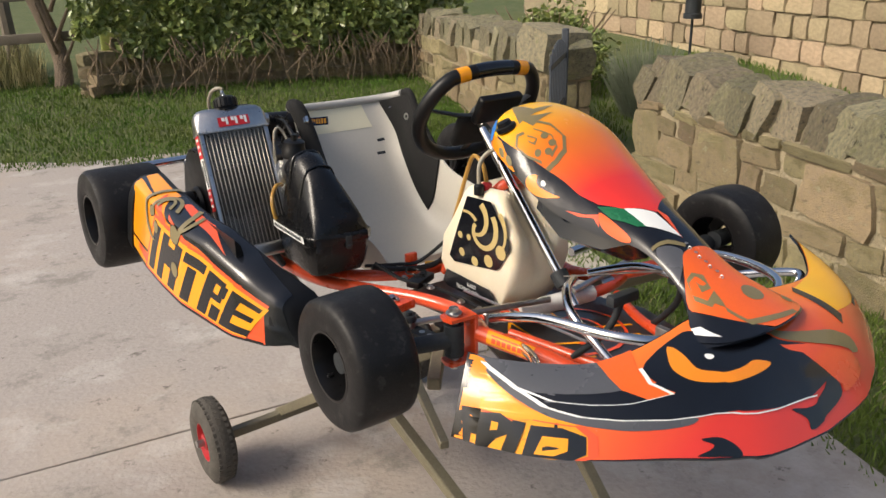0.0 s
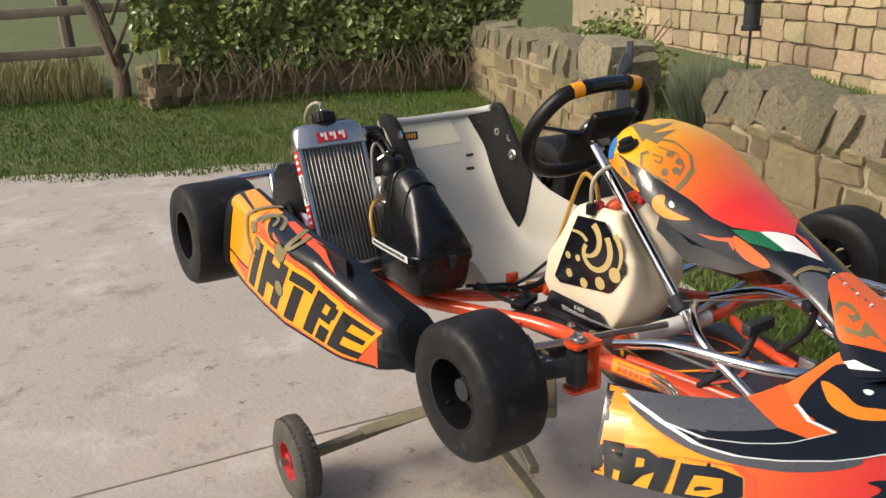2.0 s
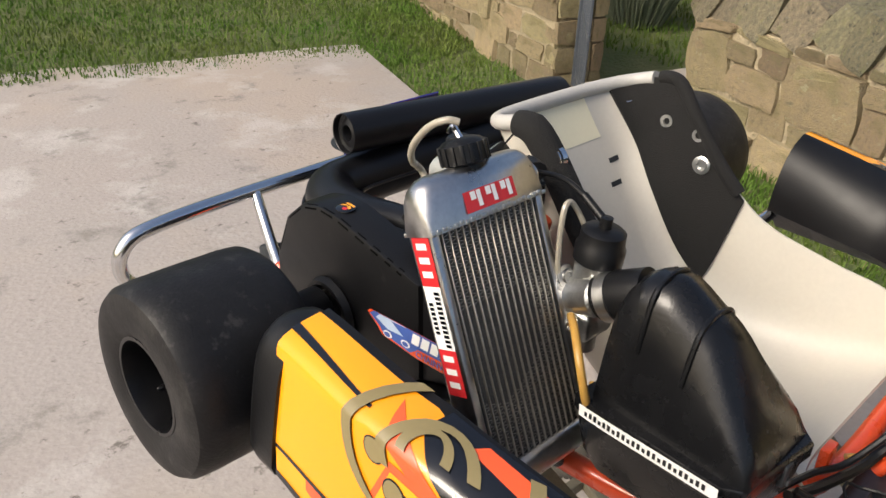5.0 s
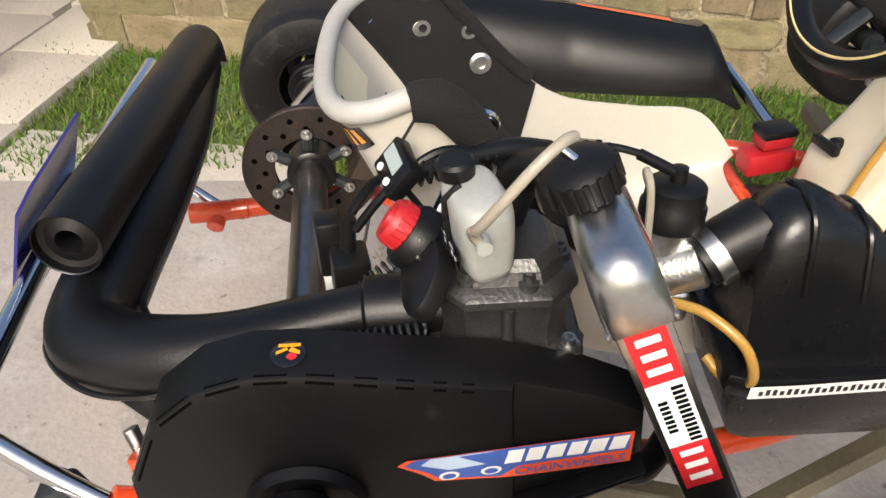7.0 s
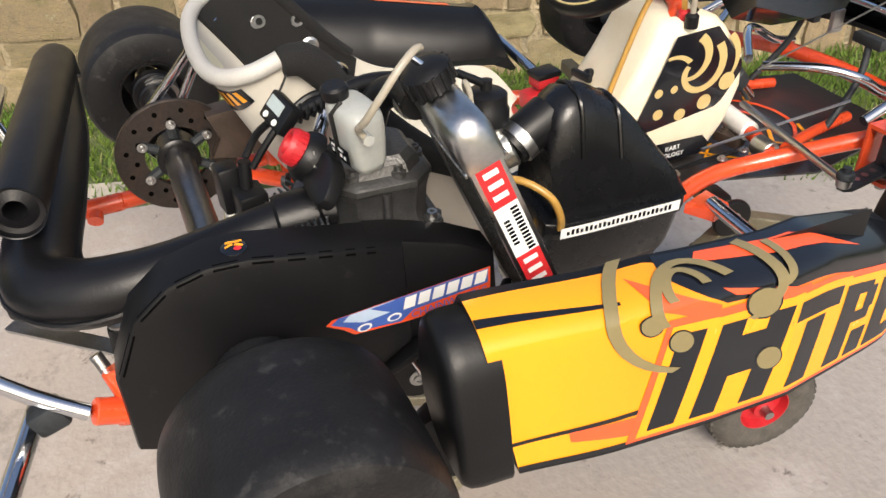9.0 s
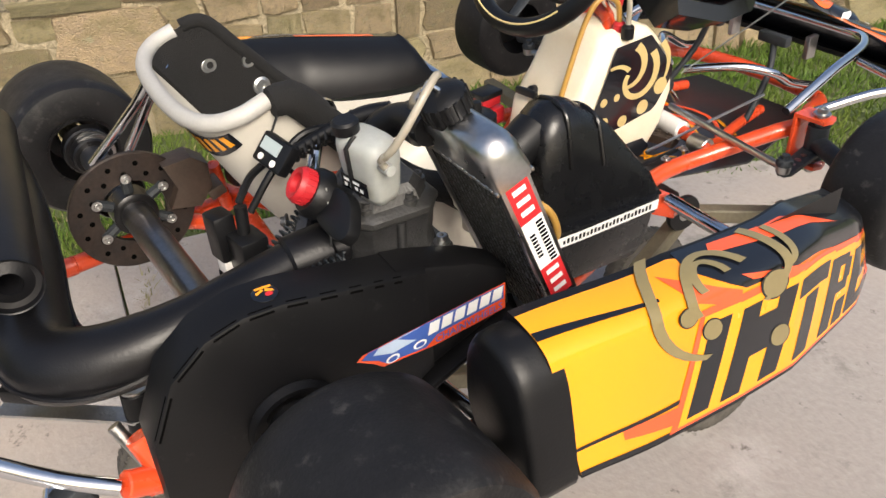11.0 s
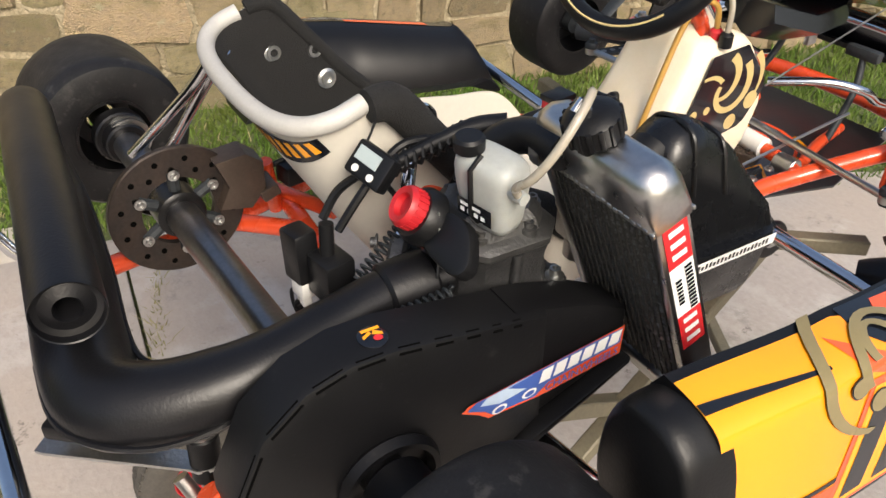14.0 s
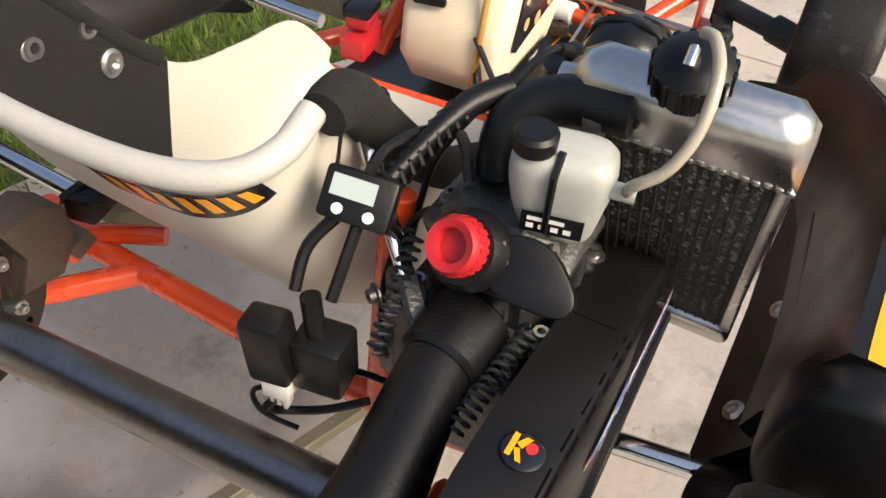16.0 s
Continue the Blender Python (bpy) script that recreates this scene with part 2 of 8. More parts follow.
M["olive_steel"] = mat("dull_trolley_paint", (0.20, 0.18, 0.12), 0.55, 0.2, var=0.2, scale=20, bump=0.2, second=(0.13, 0.11, 0.08), amount=0.7)
M["rust"] = mat("rusty_disc_steel", (0.030, 0.026, 0.025), 0.5, 0.6, var=0.3, scale=30, bump=0.3, second=(0.062, 0.042, 0.032), amount=0.7)
M["caliper"] = mat("brown_anodised", (0.10, 0.075, 0.06), 0.4, 0.6, var=0.2, scale=30, bump=0.2)
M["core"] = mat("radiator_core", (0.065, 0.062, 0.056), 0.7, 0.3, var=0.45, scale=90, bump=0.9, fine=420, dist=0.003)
# darker aluminium for the uneven fins on the radiator's rear face
M["fin_dark"] = mat("dark_fin_alu", (0.20, 0.20, 0.20), 0.35, 0.9, var=0.4, scale=90, bump=0.3)
M["fin"] = mat("radiator_tube_alu", (0.46, 0.43, 0.38), 0.4, 0.9, var=0.2, scale=60, bump=0.3)


def faded(name, c0, c1, axis, a, b, c2=None):
    """A printed decal whose ink runs from one colour to another along an axis, glossy."""
    m = mat(name, c0, 0.24, var=0.03, scale=10, bump=0.02, coat=0.35)
    n, l = m.node_tree.nodes, m.node_tree.links
    co, sep, mr, rp = n.new("ShaderNodeTexCoord"), n.new("ShaderNodeSeparateXYZ"), n.new("ShaderNodeMapRange"), n.new("ShaderNodeValToRGB")
    l.new(co.outputs["Object"], sep.inputs[0])
    l.new(sep.outputs[axis], mr.inputs[0])
    mr.inputs[1].default_value, mr.inputs[2].default_value = a, b
    l.new(mr.outputs[0], rp.inputs[0])
    rp.color_ramp.elements[0].color, rp.color_ramp.elements[1].color = (*c0, 1), (*c1, 1)
    if c2:
        e = rp.color_ramp.elements.new(0.5)
        e.color = (*c2, 1)
    l.new(rp.outputs[0], n["Principled BSDF"].inputs["Base Color"])
    return m


M["pod_fade"] = faded("yellow_to_red_pod_print", (0.85, 0.325, 0.010), (0.76, 0.085, 0.025), 1, 0.30, 0.74, (0.84, 0.26, 0.010))
M["panel_fade"] = faded("yellow_to_red_panel_print", (0.86, 0.46, 0.01), (0.74, 0.035, 0.028), 1, 0.97, 1.19, (0.84, 0.20, 0.015))
M["nose_flap"] = faded("yellow_to_orange_flap_print", (0.86, 0.46, 0.01), (0.84, 0.20, 0.015), 2, 0.24, 0.14)
M["nose_fade"] = faded("orange_to_red_nose_print", (0.86, 0.26, 0.015), (0.76, 0.045, 0.03), 1, 1.38, 1.60)


# ---------------------------------------------------------------- mesh helpers
def mesh_of(name, bm, material, sharp=38):
    me = bpy.data.meshes.new(name)
    bmesh.ops.recalc_face_normals(bm, faces=bm.faces)
    for f in bm.faces:
        f.smooth = True
    bm.to_mesh(me)
    bm.free()
    me.set_sharp_from_angle(angle=radians(sharp))
    me.materials.append(material)
    return me


def thing(name, at, label, category, group="", kind=""):
    ob = new(name)
    ob.location = at
    ob.empty_display_size = 0.05
    return tagged(ob, label, category, group, kind)


def rake(bm):
    """The kart stands a little askew on its trolley: what lies ahead of the engine is turned towards the wall."""
    for v in bm.verts:
        t = min(max((v.co.y - 0.35) / 0.5, 0), 1)
        x = v.co.x
        v.co.x -= 0.047 * max(0, v.co.y - 0.5)
        v.co.y += 0.047 * x * t * t * (3 - 2 * t)


def part(name, bm, material, parent, label="", sharp=38):
    if parent is kart or parent.parent is kart or (parent.parent and parent.parent.parent is kart):
        rake(bm)
    ob = new(name, mesh_of(name, bm, material, sharp))
    ob.parent = parent
    ob.matrix_parent_inverse = Matrix.Translation(-parent.location) if parent.type == "EMPTY" else Matrix.Identity(4)
    return tagged(ob, label)


def spline(pts, steps=6, closed=False):
    """Points of a smooth curve through the given ones."""
    P = [Vector(p) for p in pts]
    n, out = len(P), []
    for i in range(n if closed else n - 1):
        a, b, c, d = (P[(i + k) % n] if closed else P[min(max(i + k, 0), n - 1)] for k in (-1, 0, 1, 2))
        for s in range(steps):
            t = s / steps
            out.append(0.5 * (2 * b + (c - a) * t + (2 * a - 5 * b + 4 * c - d) * t * t + (3 * b - a - 3 * c + d) * t ** 3))
    return out if closed else out + [P[-1]]


def tube(pts, r, seg=12, bm=None, smooth=0, closed=False, flat=1.0):
    """A pipe along points; r is a radius or one per point."""
    bm = bm or bmesh.new()
    radii = list(r) if isinstance(r, (list, tuple)) else [r] * len(pts)
    if smooth:
        n = len(pts)
        rr = []
        for i in range(n if closed else n - 1):
            rr += [radii[i] + (radii[(i + 1) % n] - radii[i]) * s / smooth for s in range(smooth)]
        radii = rr if closed else rr + [radii[-1]]
        pts = spline(pts, smooth, closed)
    P = [Vector(p) for p in pts]
    n = len(P)
    tang = [((P[(i + 1) % n] - P[i - 1]) if closed else (P[min(i + 1, n - 1)] - P[max(i - 1, 0)])).normalized() for i in range(n)]
    side = tang[0].cross((0, 0, 1) if abs(tang[0].z) < 0.9 else (1, 0, 0)).normalized()
    rings = []
    for i in range(n):
        side = (side - tang[i] * side.dot(tang[i])).normalized()
        up = tang[i].cross(side)
        rings.append([bm.verts.new(P[i] + radii[i] * (math.cos(a) * side + flat * math.sin(a) * up)) for a in (2 * math.pi * k / seg for k in range(seg))])
    for i in range(n if closed else n - 1):
        a, b = rings[i], rings[(i + 1) % n]
        for k in range(seg):
            bm.faces.new((a[k], a[(k + 1) % seg], b[(k + 1) % seg], b[k]))
    if not closed:
        bm.faces.new(rings[0])
        bm.faces.new(rings[-1])
    return bm


def basis(o, z, x=(0, 0, 1)):
    """A frame at o whose z axis is z and whose x axis lies near x."""
    z = Vector(z).normalized()
    x = Vector(x)
    if abs(z.dot(x.normalized())) > 0.98:
        x = Vector((0, 1, 0))
    x = (x - z * x.dot(z)).normalized()
    y = z.cross(x)
    m = Matrix((x, y, z)).transposed().to_4x4()
    m.translation = o
    return m


def lathe(profile, m, seg=32, bm=None, caps=True):
    """Turns (radius, height) pairs about the z axis of m."""
    bm = bm or bmesh.new()
    rings = [[bm.verts.new(m @ Vector((r * math.cos(a), r * math.sin(a), h))) for a in (2 * math.pi * k / seg for k in range(seg))] for r, h in profile]
    for a, b in zip(rings, rings[1:]):
        for k in range(seg):
            bm.faces.new((a[k], a[(k + 1) % seg], b[(k + 1) % seg], b[k]))
    if caps:
        bm.faces.new(rings[0])
        bm.faces.new(rings[-1])
    return bm


def rod(a, b, r, seg=14, bm=None, bevel=0.0):
    a, b = Vector(a), Vector(b)
    h = (b - a).length
    c = min(bevel, r * 0.5)
    prof = [(r - c, 0), (r, c), (r, h - c), (r - c, h)] if c else [(r, 0), (r, h)]
    return lathe(prof, basis(a, b - a), seg, bm)


def bolt(bm, at, way, r=0.006, h=0.005):
    """A cap screw with a socket."""
    m = basis(at, way)
    lathe([(r * 1.7, 0), (r * 1.7, h * 0.25), (r * 1.05, h * 0.35), (r, h), (r * 0.55, h), (r * 0.5, h * 0.5)], m, 12, bm)


def box(size, m=None, bevel=0.0, seg=2, bm=None):
    bm = bm or bmesh.new()
    t = bmesh.new()
    bmesh.ops.create_cube(t, size=1.0)
    bmesh.ops.scale(t, vec=size, verts=t.verts)
    if bevel:
        bmesh.ops.bevel(t, geom=t.edges[:], offset=bevel, segments=seg, profile=0.5, affect="EDGES")
    bmesh.ops.transform(t, matrix=m or Matrix.Identity(4), verts=t.verts)
    join(bm, t)
    return bm


def join(bm, other):
    vs = {v: bm.verts.new(v.co) for v in other.verts}
    for f in other.faces:
        bm.faces.new([vs[v] for v in f.verts])
    other.free()


def plate(outline, depth, m, bevel=0.0, bm=None):
    """A flat shape of the given (x, y) outline in the plane of m, depth thick along its z."""
    bm = bm or bmesh.new()
    t = bmesh.new()
    lo = [t.verts.new((x, y, 0)) for x, y in outline]
    hi = [t.verts.new((x, y, depth)) for x, y in outline]
    t.faces.new(lo)
    t.faces.new(hi)
    n = len(lo)
    for k in range(n):
        t.faces.new((lo[k], lo[(k + 1) % n], hi[(k + 1) % n], hi[k]))
    if bevel:
        bmesh.ops.recalc_face_normals(t, faces=t.faces)
        top = [e for e in t.edges if all(v.co.z > depth * 0.5 for v in e.verts)]
        bmesh.ops.bevel(t, geom=top, offset=bevel, segments=2, profile=0.5, affect="EDGES")
    bmesh.ops.transform(t, matrix=m, verts=t.verts)
    join(bm, t)
    return bm


def loft(rings, bm=None, caps=True, closed=True):
    """Skins a row of rings of equal count."""
    bm = bm or bmesh.new()
    V = [[bm.verts.new(p) for p in ring] for ring in rings]
    for a, b in zip(V, V[1:]):
        n = len(a)
        for k in range(n if closed else n - 1):
            bm.faces.new((a[k], a[(k + 1) % n], b[(k + 1) % n], b[k]))
    if caps:
        bm.faces.new(V[0])
        bm.faces.new(V[-1])
    return bm


def normal(S, u, v):
    e = 1e-3
    a = Vector(S(min(u + e, 1), v)) - Vector(S(max(u - e, 0), v))
    b = Vector(S(u, min(v + e, 1))) - Vector(S(u, max(v - e, 0)))
    n = a.cross(b)
    return n.normalized() if n.length > 1e-12 else Vector((0, 0, 1))


def shell(S, nu, nv, thick):
    """A moulded sheet over S(u, v), thickened inwards against its normal."""
    bm = bmesh.new()
    out = [[Vector(S(i / nu, j / nv)) for j in range(nv + 1)] for i in range(nu + 1)]
    V = [[bm.verts.new(p) for p in row] for row in out]
    W = [[bm.verts.new(out[i][j] - thick * normal(S, i / nu, j / nv)) for j in range(nv + 1)] for i in range(nu + 1)]
    for i in range(nu):
        for j in range(nv):
            bm.faces.new((V[i][j], V[i + 1][j], V[i + 1][j + 1], V[i][j + 1]))
            bm.faces.new((W[i][j], W[i][j + 1], W[i + 1][j + 1], W[i + 1][j]))
    for i in range(nu):
        for j in (0, nv):
            bm.faces.new((V[i][j], V[i + 1][j], W[i + 1][j], W[i][j]))
    for j in range(nv):
        for i in (0, nu):
            bm.faces.new((V[i][j], V[i][j + 1], W[i][j + 1], W[i][j]))
    return bm


def decal(S, outline, lift, bm=None, nu=36, nv=22):
    """A printed shape of a (u, v) outline laid on S."""
    bm = bm or bmesh.new()
    t = bmesh.new()
    t.faces.new([t.verts.new((u, v, 0)) for u, v in outline])
    bmesh.ops.triangulate(t, faces=t.faces[:])
    us, vs = [u for u, _ in outline], [v for _, v in outline]
    for axis, lo, hi, n in ((0, min(us), max(us), nu), (1, min(vs), max(vs), nv)):
        for k in range(math.floor(lo * n) + 1, math.ceil(hi * n)):
            co, no = [0, 0, 0], [0, 0, 0]
            co[axis], no[axis] = k / n, 1
            bmesh.ops.bisect_plane(t, geom=t.verts[:] + t.edges[:] + t.faces[:], plane_co=co, plane_no=no)
    for v in t.verts:
        u, w = min(max(v.co.x, 0), 1), min(max(v.co.y, 0), 1)
        v.co = Vector(S(u, w)) + lift * normal(S, u, w)
    join(bm, t)
    return bm


def flat(o, ux, uy):
    """A plane patch as a surface: origin and two edge vectors."""
    o, ux, uy = Vector(o), Vector(ux), Vector(uy)
    return lambda u, v: o + ux * u + uy * v


def ellipse(cu, cv, ru, rv, n=16):
    return [(cu + ru * math.cos(2 * math.pi * k / n), cv + rv * math.sin(2 * math.pi * k / n)) for k in range(n)]


def band(pts, w):
    """The outline of a stroke along (u, v) points with a width or widths."""
    ws = w if isinstance(w, (list, tuple)) else [w] * len(pts)
    P = [Vector(p) for p in pts]
    L, R = [], []
    for i, p in enumerate(P):
        t = (P[min(i + 1, len(P) - 1)] - P[max(i - 1, 0)]).normalized()
        n = Vector((-t.y, t.x)) * ws[i] / 2
        L.append(tuple(p + n))
        R.append(tuple(p - n))
    return L + R[::-1]


def lerp(a, b, t):
    return a + (b - a) * t


def curve(x, xs, ys):
    """A smooth-ish table look-up."""
    if x <= xs[0]:
        return ys[0]
    for i in range(len(xs) - 1):
        if x <= xs[i + 1]:
            t = (x - xs[i]) / (xs[i + 1] - xs[i])
            return lerp(ys[i], ys[i + 1], t * t * (3 - 2 * t) if i in (0, len(xs) - 2) else t)
    return ys[-1]


def soft(outline, n=2):
    """Rounds the corners of an outline."""
    for _ in range(n):
        q = []
        for (a, b), (c, d) in zip(outline, outline[1:] + outline[:1]):
            q += [(0.78 * a + 0.22 * c, 0.78 * b + 0.22 * d), (0.22 * a + 0.78 * c, 0.22 * b + 0.78 * d)]
        outline = q
    return outline


def rect(a, b, c, d):
    return [(a, b), (c, b), (c, d), (a, d)]


# ---------------------------------------------------------------- the kart
kart = thing("go_kart", (0, 0.55, 0.06), "orange-framed racing kart with white seat and yellow, red, black bodywork", "kart")
AX = 0.165      # height of the rear axle


def racing_wheel(x, y, z, width, radius, rim_r, side, lean=(0, 0)):
    """A slick tyre on a black rim, its outer face towards side."""
    m = basis((x, y, z), (side, side * lean[0], side * lean[1]))
    w = width / 2
    s = radius
    prof = [(rim_r, -w * 0.92), (rim_r + 0.012, -w * 0.99), (s * 0.80, -w), (s * 0.93, -w * 0.95), (s * 0.985, -w * 0.84), (s, -w * 0.6), (s * 1.004, 0),
            (s, w * 0.6), (s * 0.985, w * 0.84), (s * 0.93, w * 0.95), (s * 0.80, w), (rim_r + 0.012, w * 0.99), (rim_r, w * 0.92)]
    r = rim_r
    rim = [(r * 1.04, -w * 0.9), (r * 1.05, -w * 0.95), (r * 0.97, -w * 0.95), (r * 0.90, -w * 0.7), (r * 0.82, -w * 0.2), (r * 0.8, 0.0), (r * 0.45, w * 0.05),
           (0.026, w * 0.1), (0.026, w * 0.25), (r * 0.45, w * 0.2), (r * 0.82, w * 0.16), (r * 0.9, w * 0.7), (r * 0.97, w * 0.95), (r * 1.05, w * 0.95), (r * 1.04, w * 0.9)]
    bm = lathe(rim, m, 40, caps=False)
    wheel = part("wheel", bm, M["rim"], kart)
    tyre = part("tyre", lathe(prof, m, 64, caps=False), M["rubber"], wheel, "worn slick black tyre")
    hb = lathe([(0.0, w * 0.62), (0.020, w * 0.6), (0.022, -w * 0.7), (0.0, -w * 0.7)], m, 20, caps=False)
    for k in range(3):
        a = 2 * math.pi * k / 3 + 0.4
        bolt(hb, m @ Vector((0.034 * math.cos(a), 0.034 * math.sin(a), w * 0.22)), (side, 0, 0), 0.006, 0.01)
    part("hub", hb, M["iron"], wheel)
    sm = bmesh.new()
    for k in range(1):
        a = 2.4 + 2.2 * k
        lathe([(0.0035, 0), (0.0035, 0.01), (0.002, 0.012)], basis(m @ Vector((r * 0.86 * math.cos(a), r * 0.86 * math.sin(a), w * 0.5)), (side, 0, 0)), 8, sm)
    part("valve", sm, M["rim"], wheel)
    return wheel


racing_wheel(0.648, 0.062, 0.195, 0.190, 0.131, 0.064, 1, (0.06, 0.03))
racing_wheel(-0.56, -0.018, 0.146, 0.195, 0.135, 0.064, -1, (0.06, 0.03))
racing_wheel(0.516, 1.055, 0.160, 0.124, 0.124, 0.064, 1)
racing_wheel(-0.535, 1.068, 0.158, 0.124, 0.125, 0.064, -1)

# frame tubes
frame_ob = part("frame", tube([(0.41, -0.115, 0.14), (0.385, 0.02, 0.085), (0.365, 0.2, 0.085), (0.35, 0.36, 0.092), (0.325, 0.55, 0.095), (0.262, 0.69, 0.098), (0.205, 0.80, 0.10), (0.178, 0.90, 0.10), (0.205, 1.0, 0.118), (0.262, 1.09, 0.155), (0.285, 1.13, 0.165)],
                 0.0155, 14, smooth=5), M["orange"], kart, "glossy orange tubular steel frame")


def frame_tube(pts, r=0.0145, smooth=5, name="frame_tube"):
    return part(name, tube(pts, r, 14, smooth=smooth), M["orange"], frame_ob)


frame_tube([(-0.165, -0.14, 0.090), (-0.20, 0.02, 0.086), (-0.245, 0.2, 0.088), (-0.31, 0.4, 0.09), (-0.30, 0.55, 0.095), (-0.262, 0.69, 0.098), (-0.205, 0.80, 0.10), (-0.178, 0.90, 0.10), (-0.205, 1.0, 0.118), (-0.262, 1.09, 0.155), (-0.285, 1.13, 0.165)], 0.0155)
frame_tube([(-0.29, 1.12, 0.165), (-0.235, 1.229, 0.145), (-0.17, 1.35, 0.12), (0, 1.385, 0.115), (0.17, 1.35, 0.12), (0.235, 1.229, 0.145), (0.29, 1.12, 0.165)], 0.0165)
frame_tube([(-0.25, 0.20, 0.092), (0.0, 0.19, 0.094), (0.232, 0.185, 0.094), (0.36, 0.2, 0.09)], 0.0155)
frame_tube([(-0.110, 0.196, 0.094), (-0.177, 0.121, 0.092), (-0.215, 0.075, 0.092)], 0.0145, 0)
frame_tube([(-0.265, 0.178, 0.105), (-0.205, 0.200, 0.108), (-0.12, 0.245, 0.108)], 0.0125, 0)
frame_tube([(-0.172, -0.145, 0.090), (-0.140, -0.150, 0.078)], 0.0135, 0)
frame_tube([(0.335, 0.5, 0.095), (0.2, 0.63, 0.10), (0.1, 0.665, 0.10), (-0.1, 0.665, 0.10), (-0.24, 0.67, 0.10)], 0.0145)
frame_tube([(0.20, 0.985, 0.118), (0.13, 1.015, 0.116), (-0.12, 1.045, 0.116), (-0.21, 1.03, 0.12)], 0.013, 3)
frame_tube([(0.09, 1.28, 0.085), (0.12, 1.16, 0.09), (0.16, 1.06, 0.10)], 0.011)
frame_tube([(-0.10, 1.26, 0.085), (-0.12, 1.16, 0.09), (-0.16, 1.06, 0.10)], 0.011)
frame_tube([(-0.135, 0.765, 0.10), (-0.10, 0.82, 0.22), (-0.055, 0.88, 0.345), (-0.02, 0.885, 0.365)], 0.0125)
frame_tube([(0.062, 0.70, 0.10), (0.055, 0.76, 0.2), (0.035, 0.86, 0.335), (-0.02, 0.885, 0.365)], 0.0125)
frame_tube([(-0.10, 0.80, 0.19), (0.05, 0.775, 0.21)], 0.009, 0)
frame_tube([(-0.205, 0.175, 0.09), (-0.19, 0.16, 0.19)], 0.012, 0)
for a, b in (((0.40, -0.05, 0.115), (0.418, -0.14, 0.16)), ((0.405, -0.095, 0.14), (0.385, -0.11, 0.19)), ((-0.172, -0.10, 0.089), (-0.160, -0.19, 0.092)), ((0.225, 0.18, 0.095), (0.212, 0.235, 0.33))):
    part("frame_stub", rod(a, b, 0.0165, 14, bevel=0.002), M["orange"], frame_ob)
part("nylon_sleeve", rod((0.105, 1.02, 0.116), (-0.098, 1.042, 0.116), 0.0195, 18, bevel=0.003), M["nylon"], kart, "white nylon sleeve on the stabiliser tube")
for x, dy in ((0.165, 0.0), (-0.15, 0.03)):
    part("clamp", rod((x - 0.02, 1.0 + dy, 0.117), (x + 0.02, 1.0 + dy, 0.117), 0.019, 14, bevel=0.002), M["steel"], kart)

# floor tray with its printed bands
tray_outline = [(-0.2, 0.68), (0.19, 0.68), (0.155, 0.92), (0.21, 1.10), (0.15, 1.37), (-0.15, 1.37), (-0.21, 1.10), (-0.155, 0.92)]
tray = part("floor_tray", plate(tray_outline, 0.004, pose(0, 0, 0.062)), M["carbon"], kart, "black carbon floor tray with gold print")
TS = flat((-0.2, 0.68, 0.0672), (0.4, 0, 0), (0, 0.7, 0))


def printed(name, mtl, parent, S, shapes, lift=0.0006, label=""):
    bm = bmesh.new()
    for s in shapes:
        decal(S, s, lift, bm)
    return part(name, bm, mtl, parent, label)


def tube_side(u, v):
    """The outer side of the right front frame tube."""
    p, q = Vector((0.279, 1.142, 0.161)), Vector((0.237, 1.226, 0.1455))
    o = Vector((0.894, 0.447, 0.0))
    g = math.radians(lerp(-15, 75, v))
    return p.lerp(q, u) + 0.0172 * (math.cos(g) * o + math.sin(g) * Vector((0, 0, 1)))


printed("tube_sticker", M["yellow"], frame_ob, tube_side, [rect(0.0, 0.0, 1.0, 1.0)], 0.0, "yellow sticker with red bars")
for k in range(7):
    printed("sticker_bar", M["redor"], frame_ob, lambda u, v: tube_side(u, v) + Vector((0.0007, 0.0003, 0.0006)), [rect(0.12 + 0.11 * k, 0.15, 0.20 + 0.11 * k, 0.5)], 0.0)
printed("sticker_bar", M["redor"], frame_ob, lambda u, v: tube_side(u, v) + Vector((0.0007, 0.0003, 0.0006)), [rect(0.10, 0.62, 0.85, 0.72)], 0.0)
for shape in [band([(0.62, 0.36), (0.78, 0.46)], 0.012), band([(0.60, 0.44), (0.70, 0.38), (0.72, 0.52), (0.82, 0.47)], 0.014), band([(0.30, 0.42), (0.42, 0.36), (0.46, 0.5)], 0.014), band([(0.55, 0.66), (0.72, 0.6), (0.80, 0.66)], 0.014), band([(0.62, 0.74), (0.80, 0.70)], 0.012), band([(0.2, 0.66), (0.4, 0.6)], 0.014), band([(0.25, 0.72), (0.42, 0.68)], 0.012)]:
    printed("gold_print", M["yellow"], tray, TS, [shape], 0.001)
printed("orange_print", M["redor"], tray, TS, [band([(0.5 + 0.28 * math.cos(a), 0.58 + 0.16 * math.sin(a)) for a in [k * 0.35 for k in range(14)]], 0.014), band([(0.5 + 0.16 * math.cos(a), 0.58 + 0.09 * math.sin(a)) for a in [k * 0.35 + 1 for k in range(12)]], 0.016)], 0.0014)

